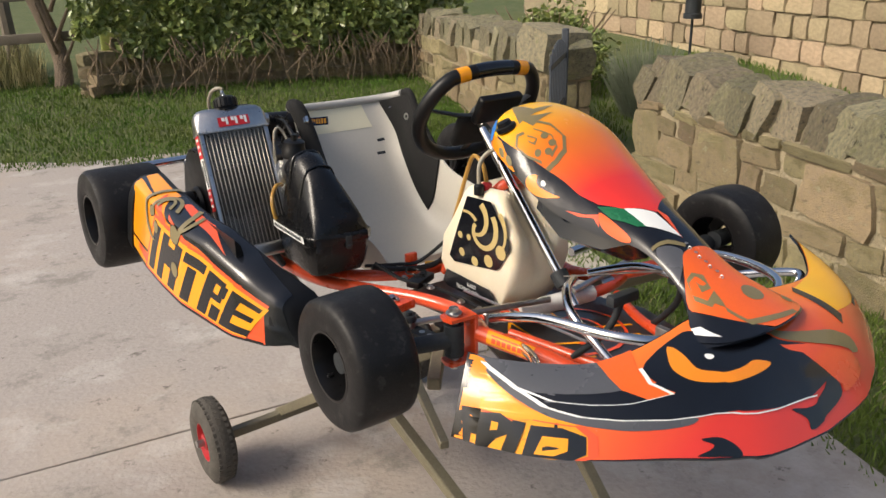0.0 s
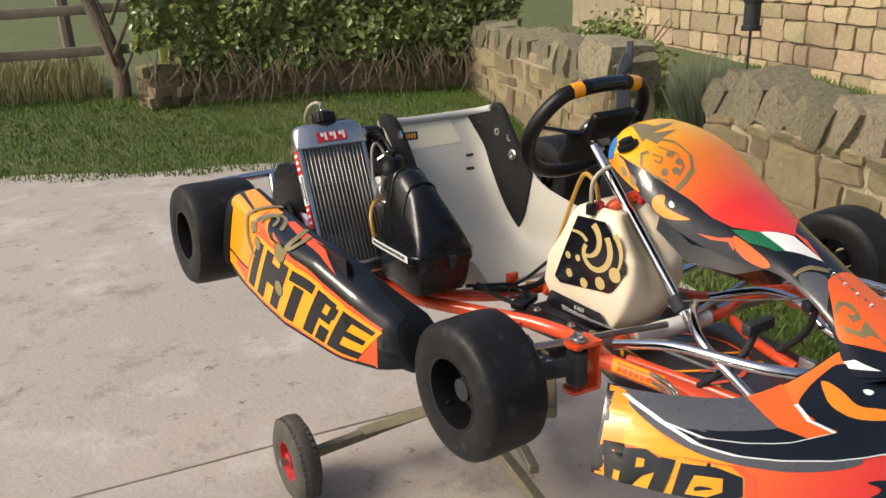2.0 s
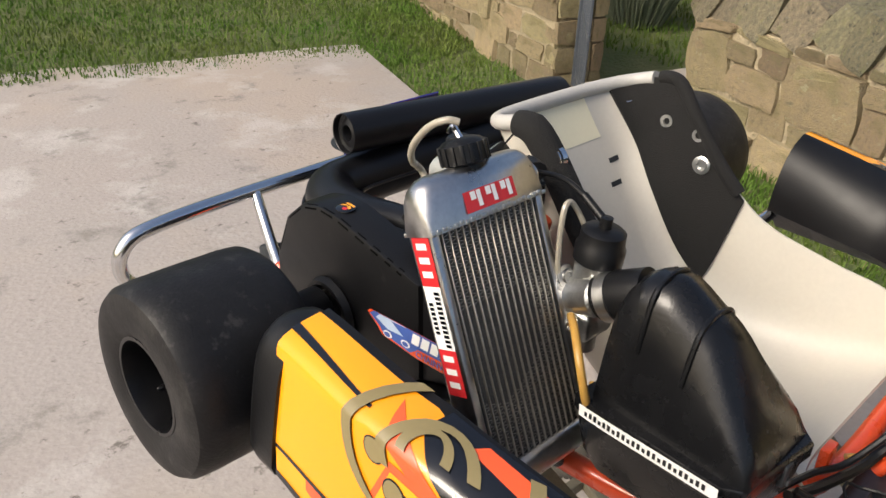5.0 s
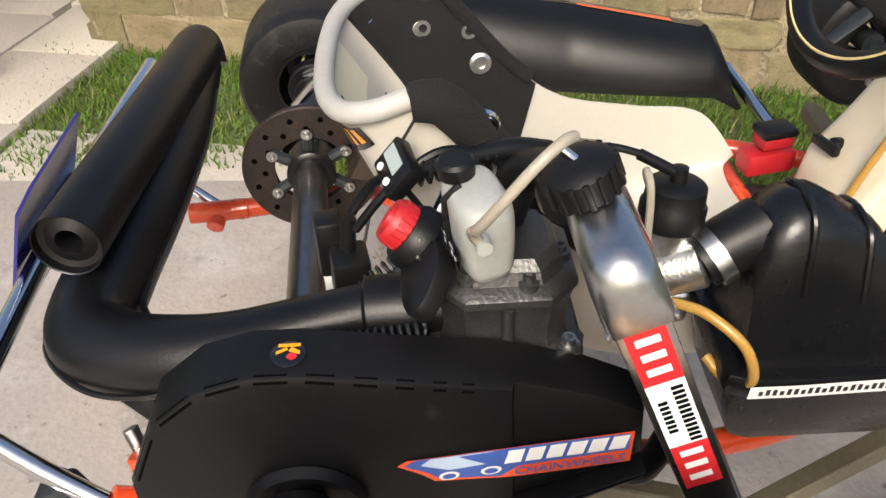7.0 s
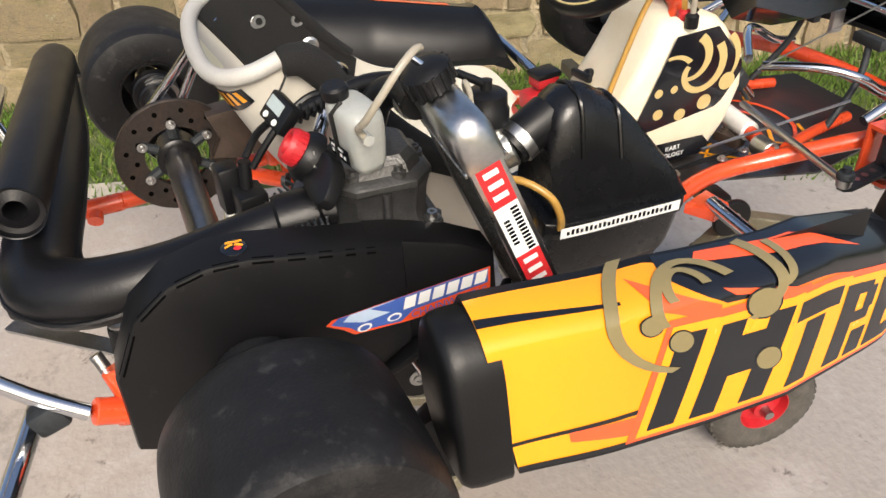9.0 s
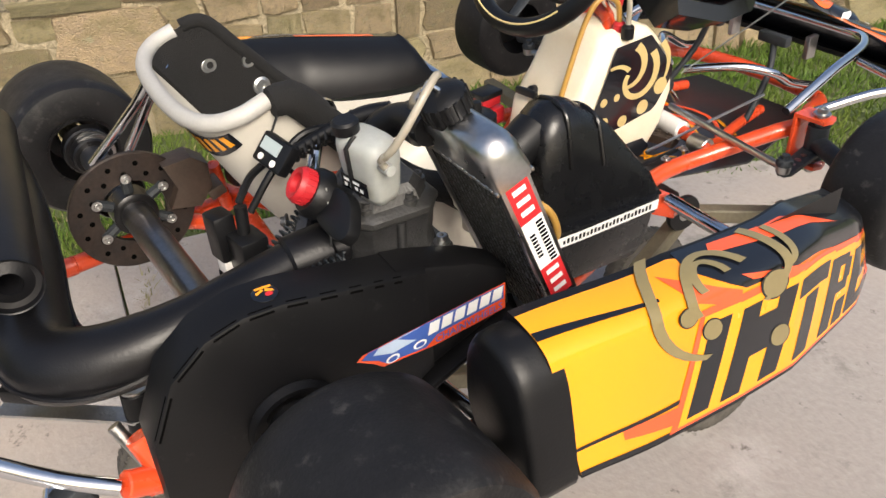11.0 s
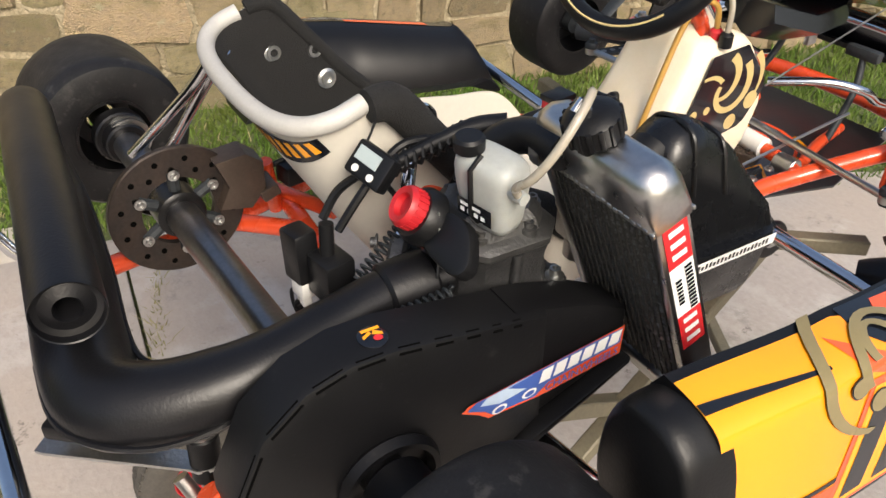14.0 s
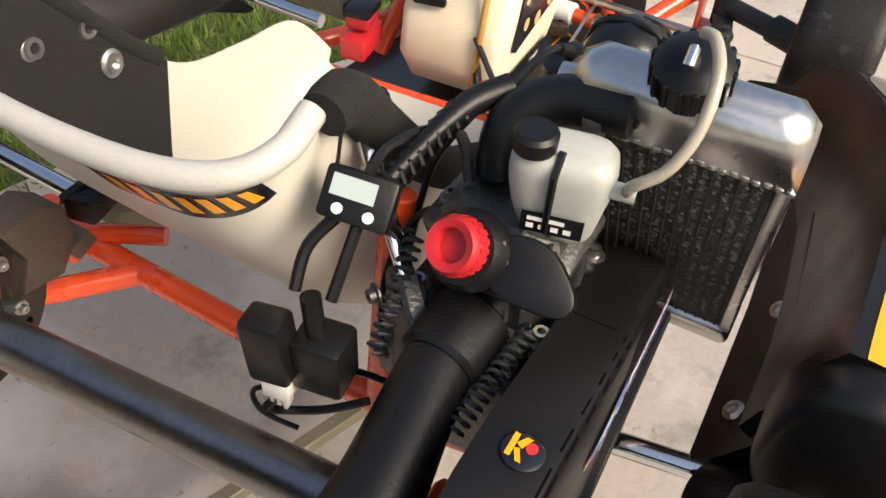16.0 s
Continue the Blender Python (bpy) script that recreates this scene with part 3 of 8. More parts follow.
# rear axle, hubs, brake
axle = part("rear_axle", rod((-0.50, -0.012, AX - 0.006), (0.56, 0.05, AX + 0.024), 0.0245, 28, bevel=0.002), M["axle"], kart, "dark steel rear axle tube")
for x0, x1, r in ((-0.465, -0.40, 0.036), (0.462, 0.53, 0.036), (-0.46, -0.43, 0.046)):
    part("wheel_hub", rod((x0, 0.018 + 0.0585 * x0, AX + 0.009 + 0.0283 * x0), (x1, 0.018 + 0.0585 * x1, AX + 0.009 + 0.0283 * x1), r, 24, bevel=0.003), M["rim"], axle)
for x in (-0.435, -0.42):
    part("clamp_ring", rod((x, 0, AX), (x + 0.008, 0, AX), 0.0375, 24), M["steel"], axle)
dm = basis((-0.152, 0.009, AX + 0.004), (1, 0.06, 0.03))
disc = lathe([(0.054, -0.006), (0.100, -0.006), (0.102, -0.004), (0.102, 0.004), (0.100, 0.006), (0.054, 0.006), (0.054, -0.006)], dm, 48, caps=False)
disc_ob = part("brake_disc", disc, M["rust"], axle, "drilled rusty brake disc")
for k in range(24):
    a = 2 * math.pi * k / 24
    r = 0.068 + 0.016 * (k % 2)
    # thin black discs on the uncut steel, painting the shade in the holes
    part("drilling", lathe([(0.0045, 0.0055), (0.0045, 0.0068)], dm @ pose(r * math.cos(a), r * math.sin(a), 0), 8), M["slot"], axle)
car = lathe([(0.026, -0.025), (0.036, -0.025), (0.036, 0.02), (0.03, 0.024), (0.026, 0.024)], dm, 28)
for k in range(6):
    a = 2 * math.pi * k / 6
    part("carrier_arm", tube([dm @ Vector((0.03 * math.cos(a), 0.03 * math.sin(a), 0.004)), dm @ Vector((0.064 * math.cos(a), 0.064 * math.sin(a), 0.006))], 0.009, 8), M["iron"], axle)
    cb_ = bmesh.new()
    bolt(cb_, dm @ Vector((0.062 * math.cos(a), 0.062 * math.sin(a), 0.012)), (1, 0, 0), 0.005, 0.008)
    part("carrier_bolt", cb_, M["steel"], axle)
part("disc_carrier", car, M["rim"], axle)
for x in (-0.24, 0.36):
    part("bearing_housing", lathe([(0.025, -0.016), (0.044, -0.016), (0.047, -0.012), (0.047, 0.012), (0.044, 0.016), (0.025, 0.016)], basis((x, 0, AX), (1, 0, 0)), 28), M["rim"], axle)
cal = plate([(-0.03, -0.035), (0.02, -0.045), (0.045, -0.015), (0.045, 0.03), (0.02, 0.05), (-0.028, 0.045), (-0.012, 0.0)], 0.046, basis((-0.175, 0.095, AX + 0.03), (1, 0, 0), (0, 1, 0)), 0.004)
box((0.05, 0.03, 0.02), pose(-0.15, 0.145, 0.17, 20, 0, 0), 0.003, bm=cal)
part("brake_caliper", cal, M["caliper"], kart, "brown anodised brake caliper")
part("brake_hose", tube([(-0.20, 0.145, 0.165), (-0.19, 0.2, 0.185), (-0.17, 0.25, 0.17), (-0.19, 0.29, 0.12), (-0.24, 0.27, 0.10)], 0.0045, 8, smooth=6), M["plastic"], kart)
fit_ = bmesh.new()
rod((-0.20, 0.13, 0.166), (-0.197, 0.16, 0.172), 0.006, 8, fit_)
part("hose_fitting", fit_, M["pale_gold"], kart)
part("brake_pump", box((0.04, 0.11, 0.035), pose(-0.19, 0.235, 0.165, 0, 0, 12), 0.006), M["plastic"], kart)

def word(text, size, o, across, up, mtl, parent):
    """Letters in the built-in font laid on a surface."""
    cu = bpy.data.curves.new("word", "FONT")
    cu.body, cu.size, cu.extrude, cu.resolution_u = text, size, 0.0002, 2
    t_ = bpy.data.objects.new("word", cu)
    me = bpy.data.meshes.new_from_object(t_)
    bpy.data.objects.remove(t_)
    across, up = Vector(across).normalized(), Vector(up).normalized()
    m = Matrix((across, up, across.cross(up))).transposed().to_4x4()
    m.translation = Vector(o)
    bm = bmesh.new()
    bm.from_mesh(me)
    bm.transform(m)
    return part("word", bm, mtl, parent)


# seat
SC = [(0.640, 0.125), (0.56, 0.075), (0.46, 0.053), (0.35, 0.062), (0.252, 0.128), (0.180, 0.225), (0.118, 0.322), (0.066, 0.416)]
SE = [(0.665, 0.145), (0.605, 0.212), (0.50, 0.228), (0.385, 0.255), (0.305, 0.315), (0.235, 0.395), (0.186, 0.446), (0.136, 0.437)]
SW = [0.165, 0.185, 0.19, 0.180, 0.172, 0.168, 0.173, 0.178]


def row(tab, u):
    """A smooth value from a table of equal steps."""
    n = len(tab) - 1
    f = min(max(u, 0), 1) * n
    i = min(int(f), n - 1)
    t = f - i
    g = lambda k: Vector(tab[min(max(k, 0), n)]) if isinstance(tab[0], tuple) else tab[min(max(k, 0), n)]
    a, b, c, d = g(i - 1), g(i), g(i + 1), g(i + 2)
    return 0.5 * (2 * b + (c - a) * t + (2 * a - 5 * b + 4 * c - d) * t * t + (3 * b - a - 3 * c + d) * t ** 3)


def seat_at(u, v):
    a = (v - 0.5) * 2
    s = 1 if a > 0 else -1
    m = abs(a)
    x = s * row(SW, u) * (1 - (1 - min(m / 0.72, 1)) ** 1.9) + s * 0.012 * max(0, m - 0.72)
    rise = (max(0, m - 0.30) / 0.70) ** 1.55
    c, e = row(SC, u), row(SE, u)
    if s > 0:
        e = e + Vector((0.0, -0.05 if u < 0.35 else 0.0)) * (1 - u)
    k = min(max((u - 0.80) / 0.20, 0), 1)
    k = k * k * (3 - 2 * k)
    x = lerp(x, s * row(SW, u) * math.sin(m * math.pi / 2), k)
    p = c + (e - c) * lerp(rise, m ** 2.5, k)
    return Vector((x + 0.006, p[0], p[1]))


seat = part("seat", shell(seat_at, 44, 36, 0.004), M["seat"], kart, "white fibreglass bucket seat with black padded wings")


def pad_at(lo_u, hi_u, lo_v, hi_v, lift):
    def f(u, v):
        uu, vv = lerp(lo_u, hi_u, u), lerp(lo_v, hi_v, v)
        return seat_at(uu, vv) + (lift if normal(seat_at, uu, vv).z > -9 else 0) * normal(seat_at, uu, vv)
    return f


def wing_left(u, v):
    return pad_at(0.50, 0.985, 0.0, 0.25, 0.006)(u, v)


def wing_right(u, v):
    return pad_at(0.40, 0.93, 0.91, 1.0, 0.006)(u, v)


part("wing_pad", shell(wing_left, 24, 12, 0.007), M["cloth"], seat, "black knitted seat pad")
part("wing_pad", shell(wing_right, 24, 12, 0.007), M["cloth"], seat, "black knitted seat pad")
edge_r = [seat_at(u, 1.0) + Vector((0.010, 0, 0)) for u in [0.27 + 0.65 * k / 10 for k in range(11)]]
part("edge_roll", tube(edge_r, [0.016] + [0.0225] * 9 + [0.019], 14, smooth=2), M["cloth"], seat, "black padded roll over the seat edge")
edge_l = [seat_at(u, 0.0) for u in [0.52 + 0.42 * k / 10 for k in range(11)]]
part("edge_roll", tube(edge_l, 0.011, 12, smooth=2), M["cloth"], seat, "black padded roll over the seat edge")
rim_pts = [seat_at(u, 1.0) for u in (0.92, 0.965)] + [seat_at(1.0, v) for v in (0.97, 0.88, 0.78, 0.66, 0.5, 0.34, 0.22, 0.12, 0.04)] + [seat_at(0.975, 0.0)]
part("rolled_rim", tube(rim_pts, 0.0118, 14, smooth=3), M["seat_rim"], seat, "grey-white taped rim")
printed("sticker", M["cream"], seat, seat_at, [rect(0.885, 0.37, 0.975, 0.80)], 0.0008, "cream sticker")
printed("sticker", M["gloss"], seat, seat_at, [rect(0.915, 0.575, 0.945, 0.705)], 0.0012, "black sticker with yellow bars")
printed("sticker_bar_print", M["yellow"], seat, seat_at, [rect(0.921, 0.587 + 0.016 * k, 0.939, 0.598 + 0.016 * k) for k in range(7)], 0.0016)
printed("slot", M["iron"], seat, seat_at, [rect(0.775, 0.355, 0.786, 0.40), rect(0.825, 0.335, 0.836, 0.378)], 0.0008)
back_ = lambda u, v: seat_at(lerp(0.955, 0.905, v), lerp(0.86, 0.52, u))
printed("back_sticker", M["gloss"], seat, back_, [[(0, 0.1), (1, 0), (0.95, 1), (0.05, 1)]], 0.0052, "black sticker with yellow bars")
printed("back_sticker_bar_print", M["yellow"], seat, back_, [rect(0.10 + 0.12 * k, 0.2, 0.17 + 0.12 * k, 0.8) for k in range(7)], 0.0058)
for p in ((-0.163, 0.183, 0.376), (-0.163, 0.246, 0.369), (-0.158, 0.262, 0.322)):
    sb = bmesh.new()
    lathe([(0.0, -0.004), (0.0155, -0.004), (0.0155, 0.001), (0.011, 0.003), (0.0105, 0.006), (0.006, 0.006), (0.0055, 0.002), (0.0, 0.002)], basis(p, (1, 0.1, 0.1)), 20, sb, caps=False)
    part("seat_bolt", sb, M["alu"], seat)

# seat stays
stay = tube([(0.186, 0.236, 0.418), (0.181, 0.228, 0.395), (0.205, 0.206, 0.372), (0.262, 0.165, 0.314), (0.318, 0.125, 0.250)], 0.0098, 12, smooth=3, flat=0.7)
lathe([(0.006, 0), (0.016, 0), (0.016, 0.008), (0.006, 0.008)], basis((0.182, 0.234, 0.414), (1, -0.2, 0)), 18, stay)
bolt(stay, (0.192, 0.233, 0.414), (1, -0.2, 0), 0.008, 0.008)
part("seat_stay", stay, M["chrome"], kart, "chrome seat stay")
for y0, x1 in ((0.03, -0.255), (-0.02, -0.275)):
    part("seat_stay", tube([(-0.145, 0.10 + y0 * 0.3, 0.40), (-0.19, 0.07 + y0 * 0.4, 0.33), (x1, y0, AX + 0.045)], 0.0085, 12, smooth=3), M["chrome"], kart)

# steering
WC, WU, WN = Vector((-0.015, 0.735, 0.498)), Vector((0, 0.50, 0.866)), Vector((0, -0.866, 0.50))
WX = Vector((1, 0, 0))


def on_wheel(a, r=1.0, out=0.0):
    x, y = 0.158 * math.cos(a), 0.135 * math.sin(a)
    if y > 0.098:
        y = 0.098 + (y - 0.098) * 0.35
    return WC + WX * x * r + WU * y * r + WN * out


ring = [on_wheel(2 * math.pi * k / 40) for k in range(40)]
steering = part("steering_wheel", tube(ring, 0.0165, 14, closed=True), M["plastic"], kart, "black grippy steering wheel with yellow marks")
for a in (1.02, math.pi - 1.02):
    part("yellow_mark", tube([on_wheel(a + d) for d in (-0.10, -0.03, 0.04, 0.10)], 0.0172, 14), M["yellow"], steering)
part("top_label", tube([on_wheel(a) for a in (1.25, 1.4, 1.57, 1.74, 1.89)], 0.0169, 12), M["gloss"], steering)
tl = bmesh.new()
for k in range(7):
    c = on_wheel(1.36 + 0.07 * k, 1, 0.0168)
    box((0.0045, 0.013, 0.0012), basis(c, WN, WX), 0, bm=tl)
part("label_bars", tl, M["pale_gold"], steering)
sp = bmesh.new()
for a in (0.15, math.pi - 0.15, -math.pi / 2):
    tube([WC - WN * 0.03, on_wheel(a, 0.5, -0.022), on_wheel(a, 0.97)], [0.017, 0.014, 0.011], 8, sp, flat=0.35)
lathe([(0.0, 0.0), (0.032, 0), (0.034, -0.006), (0.03, -0.03), (0.0, -0.03)], basis(WC - WN * 0.012, WN), 24, sp, caps=False)
part("spoke_plate", sp, M["iron"], steering)
part("wheel_pad", box((0.15, 0.085, 0.028), basis(WC - WU * 0.03 - WN * 0.03, WN, WX), 0.012, 3), M["cloth"], steering)
part("stitch_line", tube([on_wheel(-a, 0.995, 0.0165) for a in [0.7 + 0.1 * k for k in range(18)]], 0.0018, 5), M["pale_gold"], steering)
hubp = bmesh.new()
box((0.05, 0.03, 0.022), basis(WC - WN * 0.05, WN, WX), 0.004, bm=hubp)
for dx in (-0.022, 0.022):
    bolt(hubp, WC + WX * dx + WU * 0.015 - WN * 0.035, WN, 0.008, 0.014)
    rod(WC + WX * dx - WN * 0.085, WC + WX * dx - WN * 0.04, 0.009, 12, hubp)
part("hub_boss", hubp, M["alu"], steering)
column = part("steering_column", rod((0.023, 0.800, 0.466), (0.007, 1.095, 0.132), 0.0105, 16), M["chrome"], kart, "chrome steering column")
part("column_clamp", rod(Vector((0.010, 1.040, 0.194)), Vector((0.0085, 1.064, 0.167)), 0.019, 16, bevel=0.003), M["iron"], column)
part("display_back", box((0.12, 0.07, 0.022), basis(WC + WU * 0.045 - WN * 0.055, WN, WX), 0.008, 3), M["plastic"], kart)

for s in (1, -1):
    yk = 1.105 if s > 0 else 1.115
    brk = bmesh.new()
    for z in (0.115, 0.205):
        plate([(-0.022, -0.022), (0.035, -0.018), (0.04, 0.0), (0.035, 0.018), (-0.022, 0.022)], 0.007, basis((s * 0.318, yk, z - 0.0035), (0, 0, 1), (s, 0, 0)), bm=brk)
    box((0.008, 0.044, 0.092), pose(s * 0.298, yk, 0.16), 0.002, bm=brk)
    part("kingpin_bracket", brk, M["orange"], kart)
    kp = rod((s * 0.335, yk, 0.10), (s * 0.335, yk, 0.222), 0.009, 12)
    bolt(kp, (s * 0.335, yk, 0.213), (0, 0, 1), 0.009, 0.012)
    part("kingpin", kp, M["steel"], kart)
    ax = rod((s * 0.335, yk, 0.16), (s * 0.47, yk - 0.055, 0.152), 0.0165, 16)
    rod((s * 0.335, yk, 0.128), (s * 0.335, yk, 0.192), 0.019, 16, ax)
    rod((s * 0.42, yk - 0.03, 0.155), (s * 0.47, yk - 0.055, 0.152), 0.023, 16, ax)
    stub = part("stub_axle", ax, M["iron"], kart)
    arm = plate([(-0.018, -0.01), (-0.014, 0.115), (-0.006, 0.127), (0.006, 0.127), (0.014, 0.115), (0.018, -0.01)], 0.007, basis((s * 0.335, yk, 0.140), (0, 0, 1), (1, 0, 0)) @ pose(0, 0, 0, 0, 0, 180 + s * 11))
    part("steering_arm", arm, M["iron"], stub)
    end = Vector((s * 0.357, yk - 0.118, 0.154))
    for d in (0.040, 0.062, 0.084):
        part("arm_drilling", lathe([(0.006, 0), (0.006, 0.0006)], basis((s * (0.335 + 0.19 * d), yk - d, 0.1472), (0, 0, 1)), 12), M["steel"], stub)
    inner = Vector((s * 0.03, 1.05, 0.14)) if s < 0 else Vector((0.04, 1.05, 0.14))
    tr = rod(inner, end, 0.0068, 12)
    lathe([(0.0, -0.01), (0.012, -0.008), (0.013, 0), (0.012, 0.008), (0.0, 0.01)], basis(end, (0, 0, 1)), 16, tr, caps=False)
    rod_ob = part("tie_rod", tr, M["steel"], kart)
    rb_ = lathe([(0.0, 0), (0.014, 0), (0.015, 0.006), (0.012, 0.012), (0.007, 0.013), (0.007, 0.020), (0.0, 0.020)], basis(end + Vector((0, 0, 0.006)), (0, 0, 1)), 16, caps=False)
    part("rod_end", rb_, M["iron"], rod_ob)

# fuel tank
tank_rings = []
for z, ya, yb, hw in ((0.070, 0.755, 0.93, 0.075), (0.078, 0.735, 0.95, 0.088), (0.125, 0.712, 0.975, 0.094), (0.19, 0.724, 0.995, 0.094), (0.245, 0.762, 0.99, 0.092), (0.305, 0.795, 0.945, 0.088), (0.322, 0.805, 0.93, 0.08), (0.33, 0.82, 0.91, 0.065)):
    c, rr = [], 0.018
    for (sx, sy) in ((1, 1), (-1, 1), (-1, -1), (1, -1)):
        for k in range(4):
            a = {(1, 1): 0, (-1, 1): math.pi / 2, (-1, -1): math.pi, (1, -1): 1.5 * math.pi}[(sx, sy)] + k * math.pi / 6
            cy = (yb - rr) if sy > 0 else (ya + rr)
            c.append((0.006 + sx * (hw - 0.011 - rr) + rr * math.cos(a), cy + rr * math.sin(a), z + 0.02))
    back = min(yb, 1.095 - 0.883 * (z - 0.132) - 0.020)
    c[4:4] = [Vector((gx, gy, z)) for gx, gy in ((0.045, yb), (0.034, back), (-0.004, back), (-0.015, yb))]
    tank_rings.append(c)
tank = part("fuel_tank", loft(tank_rings), M["tank"], kart, "translucent cream fuel tank with a black and gold emblem", sharp=50)
EM = lambda u, v: Vector((0.0897 + 0.002 * math.sin(v * 3.1), lerp(0.757, 0.982, u), lerp(0.150, 0.337, v)))
hexa = [(0.02, 0.10), (0.33, 0.96), (0.70, 0.99), (0.98, 0.60), (0.99, 0.50), (0.84, 0.22), (0.78, 0.17), (0.10, 0.04)]
printed("emblem", M["gloss"], tank, EM, [hexa], 0.0012, "black emblem with gold swirl and dots")
arc = lambda cu, cv, r0, r1, a0, a1, w0, w1: band([(cu + 0.85 * lerp(r0, r1, k / 16) * math.cos(lerp(a0, a1, k / 16)), cv + lerp(r0, r1, k / 16) * math.sin(lerp(a0, a1, k / 16))) for k in range(17)], [lerp(w0, w1, k / 16) for k in range(17)])
swirl = [arc(0.56, 0.60, 0.12, 0.30, 2.7, 7.1, 0.05, 0.075), arc(0.46, 0.70, 0.17, 0.24, 4.6, 7.4, 0.035, 0.085), arc(0.66, 0.62, 0.30, 0.33, 5.6, 7.2, 0.02, 0.07), arc(0.36, 0.52, 0.22, 0.26, 0.9, 2.0, 0.05, 0.03)]
dots = [ellipse(u, v, r * 0.85, r, 14) for u, v, r in ((0.86, 0.42, 0.090), (0.67, 0.25, 0.078), (0.45, 0.17, 0.062), (0.24, 0.22, 0.055), (0.22, 0.44, 0.045), (0.36, 0.45, 0.04))]
for shape in swirl + dots:
    printed("gold_print", M["emblem_gold"], tank, EM, [[(min(max(u, 0.06), 0.96), min(max(v, 0.08), 0.965)) for u, v in shape]], 0.0018)
BM_ = flat((0.0945, 0.735, 0.090), (0, 0.20, 0), (0, 0, 0.045))
printed("sticker", M["gloss"], tank, BM_, [[(0.02, 0.2), (0.1, 0.95), (0.9, 0.9), (1.0, 0.4), (0.9, 0.05), (0.1, 0.0)]], 0.001, "black sticker with white words")
word("KART", 0.013, (0.0968, 0.835, 0.114), (0, 1, 0), (0, 0, 1), M["white"], tank)
word("TECHNOLOGY", 0.0125, (0.0968, 0.792, 0.100), (0, 1, 0), (0, 0, 1), M["white"], tank)
for cx, mtl, lb in ((0.060, "red_plastic", "red breather cap"), (0.082, "plastic", "black filler cap")):
    part("tank_cap", lathe([(0.0, 0.0), (0.0115, 0), (0.0115, 0.02), (0.008, 0.024), (0.0, 0.026)], basis((cx, 0.862, 0.338), (0, 0, 1)), 16, caps=False), M[mtl], tank, lb)
part("fuel_hose", tube([(0.060, 0.862, 0.36), (0.062, 0.850, 0.40), (0.058, 0.815, 0.412), (0.054, 0.786, 0.375), (0.055, 0.748, 0.28), (0.058, 0.720, 0.205), (0.06, 0.702, 0.13), (0.1, 0.67, 0.122)], 0.005, 10, smooth=6), M["hose"], kart, "amber fuel hose")
part("fuel_hose", tube([(0.082, 0.862, 0.36), (0.080, 0.862, 0.405), (0.06, 0.868, 0.43), (0.02, 0.885, 0.445)], 0.005, 10, smooth=6), M["clear_hose"], kart)
kn = lathe([(0.0, 0), (0.012, 0), (0.012, 0.01), (0.007, 0.014), (0.007, 0.024), (0.0, 0.026)], basis((-0.028, 0.745, 0.232), (0.2, -1, 0.15)), 14, caps=False)
box((0.05, 0.012, 0.014), pose(-0.028, 0.725, 0.235, 0, 0, 10), 0.004, bm=kn)
part("tank_knob", kn, M["plastic"], kart)
part("strap", tube([(0.038, 0.852, 0.34), (0.052, 0.78, 0.24), (0.062, 0.715, 0.11)], 0.009, 8, flat=0.3), M["plastic"], kart)

# right rear wiring and cables along the seat front
for j, pts in enumerate((((0.24, 0.655, 0.14), (0.18, 0.67, 0.125), (0.10, 0.69, 0.12), (0.06, 0.71, 0.15), (0.04, 0.78, 0.25)), ((0.235, 0.66, 0.15), (0.2, 0.72, 0.12), (0.16, 0.80, 0.115), (0.15, 0.95, 0.115)), ((0.25, 0.64, 0.14), (0.17, 0.655, 0.13), (0.12, 0.68, 0.135), (0.05, 0.72, 0.2)))):
    part("cable", tube(pts, 0.0045 if j else 0.007, 8, smooth=5), M["plastic"], kart)
part("cable_loop", tube([(0.16 + 0.02 * math.cos(a), 0.72 + 0.03 * math.sin(a), 0.128 + 0.004 * math.sin(3 * a)) for a in [k * 0.5 for k in range(22)]], 0.0022, 6), M["plastic"], kart)
ub = box((0.075, 0.035, 0.018), pose(0.165, 0.745, 0.118, 0, 0, 25), 0.004)
bolt(ub, (0.16, 0.745, 0.127), (0, 0, 1), 0.006, 0.007)
part("tray_clamp", ub, M["plastic"], kart)
for p in ((0.175, 0.80, 0.118), (0.168, 0.905, 0.118), (0.16, 0.96, 0.118), (0.19, 0.715, 0.118), (0.273, 0.803, 0.118)):
    b_ = bmesh.new()
    bolt(b_, p, (0, 0, 1), 0.0055, 0.006)
    part("bolt", b_, M["steel"], frame_ob)
sb = plate([(-0.02, -0.03), (0.03, -0.02), (0.03, 0.02), (-0.02, 0.03)], 0.02, pose(0.262, 0.80, 0.095, 0, 0, 20), 0.004)
part("pod_bracket", sb, M["orange"], frame_ob)
part("seat_mount", box((0.03, 0.012, 0.05), pose(0.13, 0.655, 0.125), 0.002), M["orange"], frame_ob)
part("side_bar", rod((0.275, 0.80, 0.118), (0.50, 0.79, 0.118), 0.0125, 18), M["chrome"], kart, "chrome side pod bar")
part("side_bar", rod((0.37, 0.25, 0.095), (0.55, 0.265, 0.115), 0.0125, 18), M["chrome"], kart, "chrome side pod bar")
for y in (0.25, 0.80):
    part("side_bar", rod((-0.27, y, 0.10), (-0.52, y, 0.118), 0.0125, 18), M["chrome"], kart, "chrome side pod bar")


